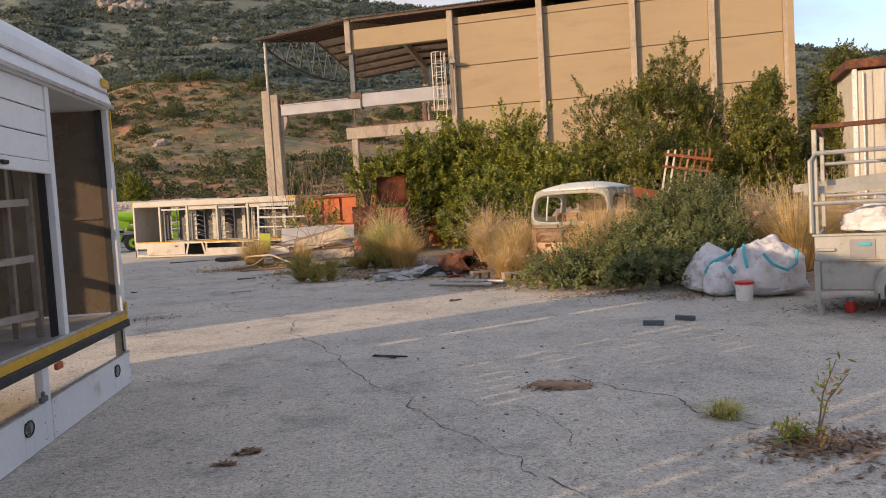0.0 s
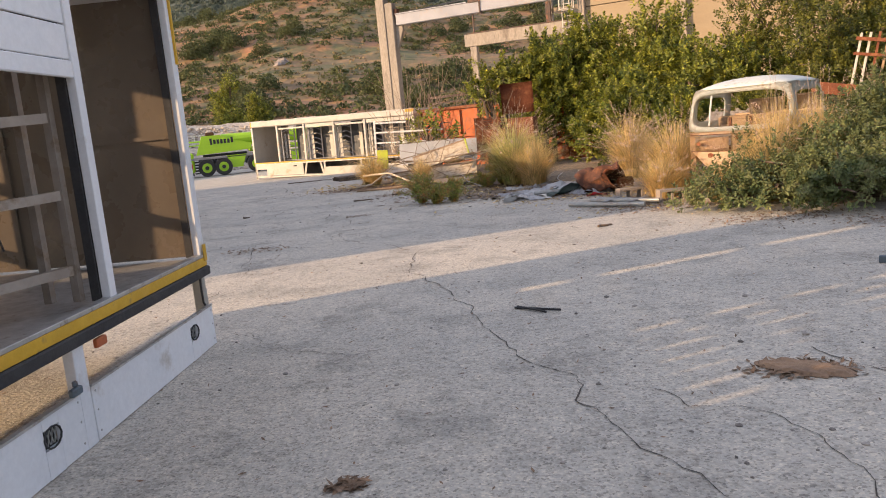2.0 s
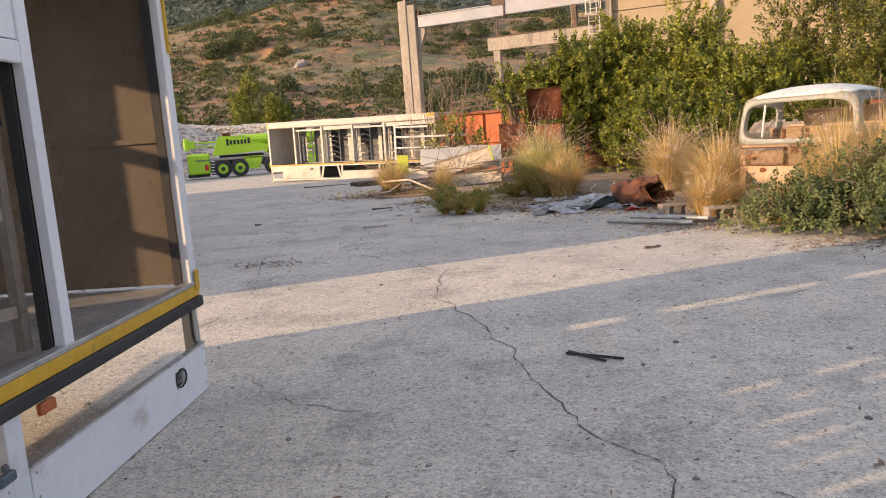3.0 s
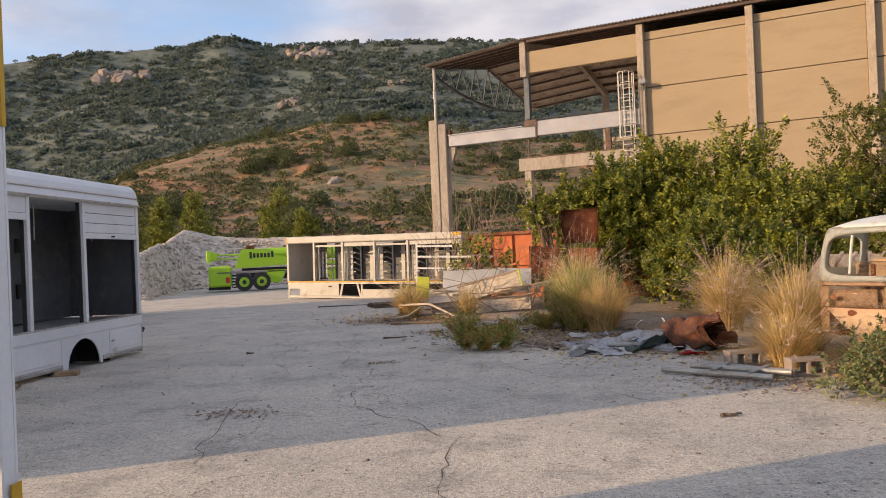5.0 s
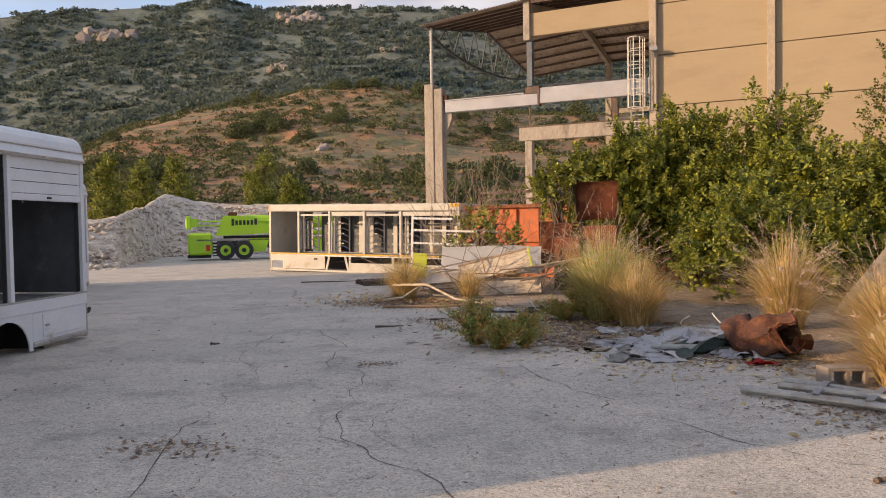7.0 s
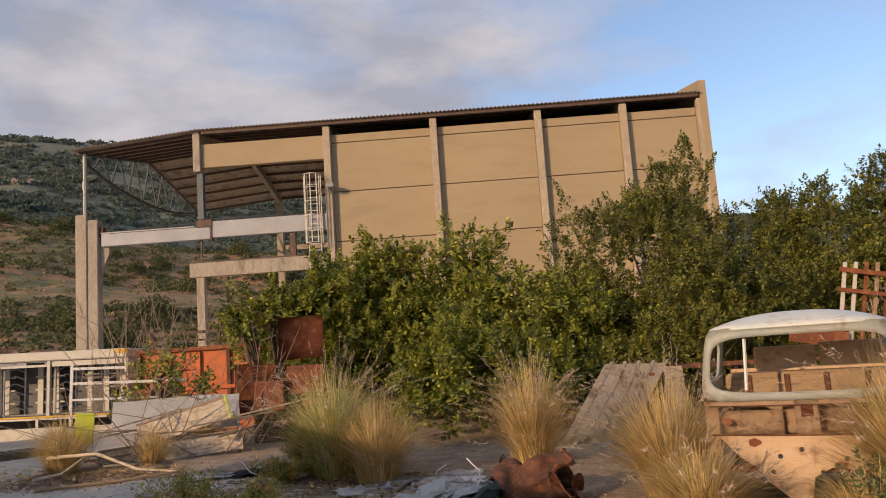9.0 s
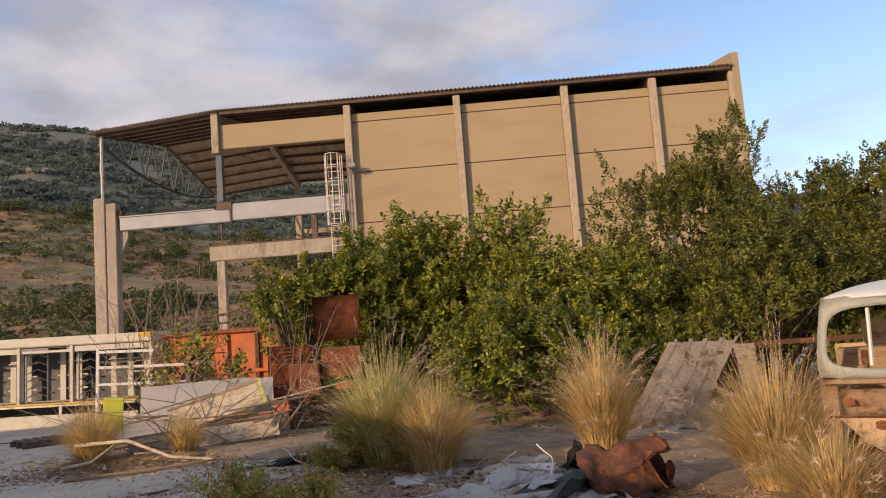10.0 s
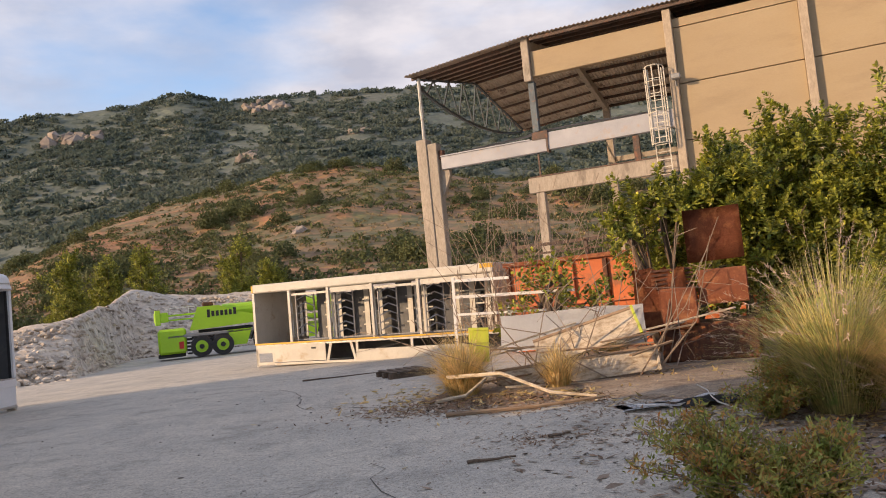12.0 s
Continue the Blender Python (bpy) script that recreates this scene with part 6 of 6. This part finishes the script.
# pallet frames behind the car
t = thing("rail_stack", pose(6.15, 16.15, 0, 0, 0, -25), "stack of rusty red and cream steel rail frames standing upright", "frame")
for k in range(7):
    x = 0.0 + 0.14 * k
    part("upright", boxes([((x, 0.02 * k, 0), (x + 0.042, 0.04 + 0.02 * k, 2.38 + 0.02 * k))], 0.004, pose(0, 0, 0, 0, 11, 0)), ("cream", "cream", "rust", "wood", "rust", "dark_rust", "rust")[k], t)
part("cross_rail", boxes([((-0.05, -0.03, 2.25), (0.95, 0.0, 2.31)), ((-0.05, -0.03, 2.0), (0.95, 0.0, 2.05)), ((-0.6, -0.05, 1.3), (0.1, 0.0, 1.5))], 0, pose(0, 0, 0, 0, 11, 0)), "rust", t)

# bags, bucket
def sack(name, x, y, w, d, h, seed, label, material="sack", sag=0.5):
    bm = bmesh.new()
    bmesh.ops.create_icosphere(bm, subdivisions=5, radius=1)
    for v in bm.verts:
        c = v.co.copy()
        k = 1 + 0.14 * noise.noise(c * 2.5 + Vector((seed, 0, 0))) + 0.05 * noise.noise(Vector((c.x * 3, c.y * 3, c.z * 14)) + Vector((seed, 3, 0)))
        k += 0.09 * (0.5 - abs(noise.noise(Vector((c.x * 5, c.y * 5, c.z * 7)) + Vector((seed, 9, 4))))) + 0.03 * noise.noise(c * 16)
        zz = c.z if c.z > 0 else c.z * 0.25
        sq = (abs(c.x) ** 3 + abs(c.y) ** 3 + 1e-6) ** (1 / 3) / max(1e-6, math.hypot(c.x, c.y)) if math.hypot(c.x, c.y) > 1e-4 else 1
        v.co = Vector((c.x / sq ** 0.8 * w / 2 * k, c.y / sq ** 0.8 * d / 2 * k, max(0.0, (zz + 0.22) / 1.22 * h * k)))
    t = thing(name, pose(x, y, 0), label, "bag", "building rubble bags")
    part("bag", bm, material, t, "", True)
    return t


bag = sack("bulk_bag", 5.32, 9.8, 0.92, 0.9, 0.72, 1, "slumped woven bulk bag of rubble with turquoise straps")
part("strap", tube(bmesh.new(), [(-0.26, -0.42, 0.58), (-0.18, -0.50, 0.44), (0.0, -0.52, 0.36), (0.14, -0.50, 0.44), (0.2, -0.42, 0.60)], 0.02, 6), "cyan", bag, "turquoise webbing loop")
part("strap", tube(bmesh.new(), [(-0.42, -0.30, 0.40), (-0.40, -0.2, 0.56), (-0.33, -0.05, 0.68)], 0.02, 6), "cyan", bag, "turquoise webbing loop")
bag = sack("bulk_bag", 4.86, 10.45, 0.7, 0.65, 0.6, 2, "slumped white rubble bag with turquoise straps")
part("strap", tube(bmesh.new(), [(-0.25, -0.33, 0.30), (-0.15, -0.34, 0.44), (0.1, -0.34, 0.54), (0.2, -0.26, 0.60)], 0.022, 6), "cyan", bag)
bag = sack("bulk_bag", 4.75, 9.95, 0.4, 0.4, 0.42, 3, "small white rubble bag tied with turquoise webbing")
part("strap", tube(bmesh.new(), [(0.1, -0.2, 0.02), (0.14, -0.22, 0.15), (0.12, -0.2, 0.3), (0.05, -0.15, 0.4)], 0.022, 6), "cyan", bag)
t = thing("paint_bucket", pose(4.78, 9.36, 0), "white paint bucket with a red lid on the asphalt", "bucket")
part("bucket", tube(bmesh.new(), [(0, 0, 0.0), (0, 0, 0.21)], 0.10, 18, 1.12), "plastic", t)
part("lid", tube(bmesh.new(), [(0, 0, 0.212), (0, 0, 0.245)], 0.118, 18), "red", t, "red lid")

# trailer
TR = pose(4.86, 7.92, 0, 0, 0, -35)
tr = thing("cattle_trailer", TR, "grey steel trailer with a railed cage, loaded with sacks", "trailer")
LT, WT = 3.0, 1.6
part("side_board", boxes([((0, 0, 0.60), (LT, 0.03, 0.86))], 0.006), "galv", tr)
part("side_board", boxes([((0.06, 0.01, 0.28), (LT, 0.03, 0.585))], 0.006), "galv", tr)
part("board_rail", boxes([((0, -0.012, 0.585), (LT, 0.035, 0.60)), ((-0.02, -0.01, 0.86), (LT, 0.04, 0.885))], 0.003), "galv", tr)
part("end_board", boxes([((0, 0.03, 0.28), (0.03, WT, 0.86))], 0.006), "galv", tr)
part("floor", boxes([((0.03, 0.03, 0.26), (LT, WT, 0.30))]), "galv", tr)
part("corner_post", boxes([((-0.01, -0.012, 0.16), (0.05, 0.05, 0.60))], 0.005), "galv", tr)
part("support_leg", bar(bmesh.new(), (0.02, 0.02, 0.2), (0.06, 0.0, 0.0), 0.05, 0.05), "galv", tr)
part("skid", boxes([((0.02, 0.0, 0.0), (0.06, 0.6, 0.02))]) , "galv", tr)
part("hinge", boxes([((0.02, -0.03, 0.70), (0.20, -0.013, 0.735))], 0.005), "galv", tr)
part("side_plate", boxes([((0.34, -0.01, 0.62), (0.58, -0.001, 0.82))], 0.003), "grey", tr)
part("reflector", boxes([((0.42, -0.022, 0.75), (0.54, -0.011, 0.785))], 0.004), "cyan", tr, "small blue reflector")
for lo, hi in (((0.0, 0, 0.885), (0.05, 0.05, 2.02)), ((1.5, 0, 0.885), (1.55, 0.05, 2.0)), ((0.0, WT - 0.05, 0.885), (0.05, WT, 2.02))):
    part("cage_post", boxes([(lo, hi)], 0.006), "galv", tr)
part("top_rail", boxes([((0.0, -0.005, 2.02), (LT, 0.055, 2.07)), ((0.0, 0.055, 2.02), (0.05, WT, 2.07))], 0.006), "dark_rust", tr)
for z in (1.76, 1.22):
    part("cage_rail", tube(bmesh.new(), [(-0.02, -0.02, 0.9), (-0.02, -0.02, z - 0.08), (0.04, -0.02, z), (LT, -0.02, z)] if z > 1.5 else [(0.0, -0.02, z), (LT, -0.02, z)], 0.025, 8), "galv", tr)
for z in (1.52, 1.12):
    part("cage_rail", tube(bmesh.new(), [(0.05, WT - 0.02, z + 0.15), (LT, WT - 0.02, z + 0.15)], 0.022, 8), "galv", tr)
tw = part("wheel", tube(bmesh.new(), [(0.95, -0.16, 0.27), (0.95, -0.02, 0.27)], 0.27, 20), "rubber", tr)
part("rim", tube(bmesh.new(), [(0.95, -0.18, 0.27), (0.95, -0.161, 0.27)], 0.15, 14), "plastic", tw)
part("mudguard", tube(bmesh.new(), [(0.95 + 0.34 * math.cos(q), -0.09, 0.27 + 0.34 * math.sin(q)) for q in np.linspace(-0.2, math.pi + 0.2, 11)], 0.06, 6), "galv", tr)
part("mud_flap", boxes([((0.59, -0.18, 0.08), (0.61, -0.02, 0.26))], 0.004), "rubber", tr)
t = sack("sack_load", 5.75, 7.85, 1.0, 0.8, 0.35, 9, "grey-white sacks heaped in the trailer")
t.location.z = 0.885 - 0.02
for k in range(2):
    t = thing("steel_channel", Matrix.Translation((4.75, 8.3 - 0.2 * k, 1.34 - 0.03 * k)) @ pose(0, 0, 0, 0, -5 + 3 * k, -30), "galvanised steel channel laid through the trailer cage", "channel", "steel channels")
    part("channel", boxes([((0.1, 0, 0), (2.3, 0.1, 0.012)), ((0.1, 0, 0.012), (2.3, 0.012, 0.085))]), "galv", t)
t = thing("fuel_can", pose(6.9, 9.0, 0.95), "red plastic can standing on a cream rack behind the trailer", "can")
part("can", boxes([((0, 0, 0), (0.3, 0.2, 0.34))], 0.03), "red", t)
part("cap", tube(bmesh.new(), [(0.08, 0.1, 0.34), (0.08, 0.1, 0.38)], 0.03, 8), "black", t)
t = thing("cream_rack", pose(6.6, 8.95, 0), "cream tube rack behind the trailer", "rack")
part("legs", boxes([((0, 0, 0), (0.04, 0.04, 1.25)), ((1.1, 0, 0), (1.14, 0.04, 1.25)), ((0, 0.4, 0), (0.04, 0.44, 1.25))], 0.003), "cream", t)
part("shelf", boxes([((0, 0, 0.90), (1.14, 0.44, 0.945)), ((0, 0, 1.2), (1.14, 0.04, 1.24))], 0.003), "cream", t)
t = thing("timber_beam", pose(5.6, 13.4, 0.98, 0, 1, -38), "long pale timber beam lying through the grass", "beam")
part("timber", boxes([((0, 0, 0), (4.6, 0.09, 0.07))], 0.004), "wood", t)
part("trestle", boxes([((0.3, 0, -0.98), (0.37, 0.07, -0.002)), ((4.2, 0, -0.98), (4.27, 0.07, -0.002))]), "wood", t)
t = thing("red_flask", pose(5.28, 7.95, 0), "small red jar with a grey lid under the trailer", "jar")
part("jar", tube(bmesh.new(), [(0, 0, 0), (0, 0, 0.12)], 0.055, 12), "red", t)
part("lid", tube(bmesh.new(), [(0, 0, 0.121), (0, 0, 0.16)], 0.04, 12), "grey", t)
t = thing("cardboard_scrap", pose(5.75, 8.0, 0.0, 0, 0, 20), "torn piece of cardboard under the trailer", "cardboard")
part("cardboard", boxes([((-0.12, -0.1, 0), (0.12, 0.1, 0.02))], 0.003, pose(0, 0, 0.02, 8, 0, 0)), "wood", t)

# container at the right
t = thing("shipping_container", pose(11.85, 17.5, 0, 0, 0, -25), "cream-white container with a rusty roof edge and corner post", "container")
part("wall", boxes([((0.1, 0, 1.0), (6, 0.05, 4.05))] + [((0.3 + 0.25 * k, -0.03, 1.05), (0.42 + 0.25 * k, -0.001, 4.0)) for k in range(22)]), "cream", t)
part("corner_post", boxes([((0, -0.04, 0.9), (0.1, 0.1, 4.1)), ((0.2, -0.09, 1.0), (0.24, -0.04, 4.0))], 0.01), "plastic", t)
part("roof", boxes([((-0.15, -0.1, 4.1), (6, 2.4, 4.32))], 0.02), "dark_rust", t)
part("end_wall", boxes([((0.02, 0.1, 1.0), (0.08, 2.4, 4.1))]), "cream", t)
part("base_frame", boxes([((0, 0, 0.7), (6, 2.4, 0.99)), ((0.4, 0.3, 0), (0.8, 2.1, 0.7)), ((5, 0.3, 0), (5.4, 2.1, 0.7))], 0.02), "dark_rust", t)

# ---- small things on the asphalt ----
bm = bmesh.new()
rg = np.random.default_rng(5)
ring = []
for k in range(26):
    a = k / 26 * math.tau
    r = 0.2 * (1 + rg.uniform(-0.18, 0.18))
    ring.append(bm.verts.new((math.cos(a) * r * 1.1, math.sin(a) * r * 0.62, 0.004)))
top = [bm.verts.new((v.co.x * 0.8, v.co.y * 0.8, 0.022 + rg.uniform(-0.006, 0.006))) for v in ring]
c = bm.verts.new((0, 0, 0.026))
for k in range(26):
    bm.faces.new((ring[k], ring[(k + 1) % 26], top[(k + 1) % 26], top[k])), bm.faces.new((top[k], top[(k + 1) % 26], c))
ob = link("flattened_rag", bm, "litter")
ob.matrix_world = pose(1.42, 5.76, 0, 0, 0, -38)
tagged(ob, "flat brown rag trodden into the asphalt", "rag")
for k, (x0, y0, x1, y1) in enumerate(((0.0, 7.53, 0.33, 7.36), (0.02, 7.56, 0.22, 7.33))):
    tagged(link("thin_stick", tube(bmesh.new(), [(x0, y0, 0.012), ((x0 + x1) / 2, (y0 + y1) / 2 - 0.01, 0.016), (x1, y1, 0.012)], 0.009, 5), "black"), "thin dark stick on the asphalt", "stick", "sticks")
for k, (x, y, rz, ln) in enumerate(((-2.75, 18.15, 10, 0.42), (-5.9, 27.3, 12, 1.5), (1.3, 11.4, 20, 0.2), (-2.1, 19.0, 30, 0.25), (-4.8, 16.5, 0, 0.12))):
    pts = [(ln * (s - 0.5), 0.02 * math.sin(s * 9), 0.018) for s in np.linspace(0, 1, 6)]
    ob = link("dead_branch", tube(bmesh.new(), pts, 0.018, 6, 0.5), "bark")
    ob.matrix_world = pose(x, y, ground_z(x, y), 0, 0, rz)
    tagged(ob, "dark dead branch on the asphalt", "branch", "dead branches")
for k, (x, y, rz) in enumerate(((3.07, 8.08, -30), (3.5, 8.24, -50))):
    t = thing("blue_offcut", pose(x, y, 0, 0, 0, rz), "short blue-grey metal offcut on the asphalt", "offcut", "metal offcuts")
    part("offcut", boxes([((-0.11, -0.03, 0), (0.11, 0.03, 0.055))], 0.004), "truss", t)


def crack(points, width, seed):
    rg = np.random.default_rng(seed)
    pts = [Vector((*p, 0)) for p in points]
    for _ in range(4):
        nxt = [pts[0]]
        for a, b in zip(pts, pts[1:]):
            L = (b - a).length
            nxt += [a.lerp(b, 0.5) + Vector((rg.normal(), rg.normal(), 0)) * L * 0.09, b]
        pts = nxt
    bm, last = bmesh.new(), None
    for i, p in enumerate(pts):
        d = (pts[min(i + 1, len(pts) - 1)] - pts[max(i - 1, 0)]).normalized()
        s = Vector((-d.y, d.x, 0)) * width * rg.uniform(0.15, 1.0)
        z = Vector((0, 0, ground_z(p.x, p.y) + 0.004))
        cur = (bm.verts.new(p + s + z), bm.verts.new(p - s + z))
        if last:
            bm.faces.new((last[1], cur[1], cur[0], last[0]))
        last = cur
    return tagged(link("pavement_crack", bm, "crack"), "dirt-filled crack in the asphalt", "crack", kind="structure")


crack(((-0.5, 8.2), (-0.2, 7.0), (0.03, 6.2), (0.28, 5.75), (0.39, 5.04), (0.75, 4.0), (1.3, 2.8)), 0.0055, 1)
crack(((-3.85, 18.5), (-2.42, 13.8), (-1.68, 11.6), (-0.99, 9.46), (-0.5, 8.2)), 0.006, 2)
crack(((-0.82, 15.1), (-0.09, 12.9), (1.4, 11.6)), 0.005, 3)
crack(((1.6, 6.1), (2.0, 5.3), (2.08, 4.9), (2.3, 4.4)), 0.006, 4)
crack(((-4.1, 17.7), (-3.5, 14.0), (-3.13, 11.2), (-2.9, 8.8)), 0.005, 5)
crack(((-9.0, 26.2), (-6.0, 24.5), (-4.1, 22.1)), 0.012, 6)


rg = np.random.default_rng(41)
for k in range(16):
    x, y, a = rg.uniform(-4.5, 3.2), rg.uniform(3.5, 19), rg.uniform(0, math.tau)
    ln = rg.uniform(0.25, 0.8)
    crack(((x, y), (x + ln * math.cos(a), y + ln * math.sin(a)), (x + ln * (math.cos(a) + math.cos(a + 0.7)), y + ln * (math.sin(a) + math.sin(a + 0.7)))), 0.0035, 50 + k)


def patch(x, y, r, seed, n, material="litter", label="dead leaves gathered on the asphalt", size=0.03, squash=0.6):
    rg = np.random.default_rng(seed)
    p = np.stack([x + rg.normal(size=n) * r, y + rg.normal(size=n) * r * squash, np.zeros(n)], 1)
    p[:, 2] = [ground_z(a, b) + 0.004 + 0.012 * rg.uniform() for a, b in p[:, :2]]
    d = rg.normal(size=(n, 3)) * (1, 1, 0.18)
    d /= np.linalg.norm(d, axis=1)[:, None]
    s = np.stack([-d[:, 1], d[:, 0], rg.normal(size=n) * 0.2], 1)
    L = size * rg.uniform(0.4, 1.3, (n, 1))
    ob = quads("leaf_litter", np.stack([p - d * L, p + s * L * 0.35, p + d * L, p - s * L * 0.35], 1), material)
    return tagged(ob, label, "leaves")


for k, (x, y, r, n) in enumerate(((-0.9, 4.56, 0.03, 60), (-0.81, 4.76, 0.045, 110), (1.42, 5.76, 0.11, 500), (2.45, 3.95, 0.22, 700), (2.9, 3.3, 0.3, 600), (-3.3, 11.9, 0.22, 160), (-0.1, 16.5, 0.15, 200), (-2.4, 15.1, 0.12, 80), (-2.3, 18.9, 0.35, 300), (-3.4, 21.6, 0.5, 900), (-2.0, 21.3, 0.6, 800), (-0.8, 20.5, 0.6, 700), (0.6, 17.6, 0.8, 900), (1.5, 15.4, 0.7, 900), (2.8, 18.8, 1.0, 2200), (1.6, 18.3, 0.9, 1800), (4.2, 17.6, 0.9, 1500), (2.4, 12.8, 0.5, 700), (3.3, 11.0, 0.5, 600), (4.4, 10.1, 0.4, 500), (5.5, 8.3, 0.35, 500), (1.9, 13.3, 0.5, 600))):
    patch(x, y, r, 90 + k, n)
patch(0, 12, 3.0, 200, 2200, "litter", "scattered dead leaf bits over the yard", 0.018, 2.2)
patch(-0.4, 19.0, 1.3, 208, 1500, "litter", "dead leaves and bits blown against the weeds", 0.022, 0.5)
patch(1.9, 17.2, 1.3, 209, 2600, "straw", "dry straw among the rubbish", 0.05, 0.9)
patch(3.2, 17.4, 1.2, 210, 5000, "litter", "dead leaves and dry stalks between the grasses", 0.035, 0.9)
patch(2.6, 18.6, 1.4, 211, 4500, "straw", "dry straw strewn over the ground", 0.07, 0.7)
patch(1.0, 18.3, 1.3, 212, 3500, "twig", "grey twigs and stalks strewn over the ground", 0.06, 0.8)
patch(-1.6, 21.8, 1.5, 213, 2500, "litter", "dead leaves by the dumped panels", 0.03, 0.5)
patch(3.6, 15.5, 0.9, 201, 2600, "straw", "fallen straw under the grass", 0.06, 1.3)
patch(-1.2, 23.0, 1.4, 202, 2500, "straw", "fallen straw under the dumped panels", 0.09, 0.6)
patch(2.6, 17.6, 1.0, 205, 3000, "litter", "dead leaves and dry stalks under the grass", 0.035, 1.3)
patch(0.6, 16.9, 0.7, 206, 1500, "twig", "dry stalks scattered by the rubbish", 0.08, 0.6)
patch(-2.6, 21.7, 0.9, 207, 1800, "litter", "brown dead leaves by the dumped panels", 0.05, 0.5)
patch(1.6, 19.2, 1.4, 203, 2200, "litter", "dead leaves under the shrubs", 0.06, 1.0)

# dry earth under the greenery, a thin raised bed with a ragged edge
bm = bmesh.new()
EDGE = ((-3.8, 22.4), (-1.7, 21.9), (0.1, 19.0), (1.9, 17.8), (2.5, 14.9), (3.0, 13.5), (3.9, 12.2), (4.9, 10.9), (6.0, 9.6), (8.5, 8.6), (14, 8))
n = 150
ex, ey = zip(*EDGE)
outer, inner, back = [], [], []
for k in range(n):
    s = k / (n - 1) * (len(EDGE) - 1)
    x, y = float(np.interp(s, range(len(EDGE)), ex)), float(np.interp(s, range(len(EDGE)), ey))
    w = Vector((noise.noise(Vector((x, y, 1)) * 1.3), noise.noise(Vector((x, y, 4)) * 1.3), 0)) * 0.35
    p = Vector((x, y, ground_z(x, y) + 0.003)) + w
    outer.append(bm.verts.new(p))
    inner.append(bm.verts.new(p + Vector((0.35, 0.45, 0.03))))
    q = p + Vector((6, 14, 0.05))
    back.append(bm.verts.new((q.x, q.y, ground_z(q.x, q.y) + 0.05)))
for k in range(n - 1):
    bm.faces.new((outer[k], outer[k + 1], inner[k + 1], inner[k])), bm.faces.new((inner[k], inner[k + 1], back[k + 1], back[k]))
tagged(link("planting_ground", bm, "earth", True), "dry earth strip under the shrubs", "ground", kind="structure")
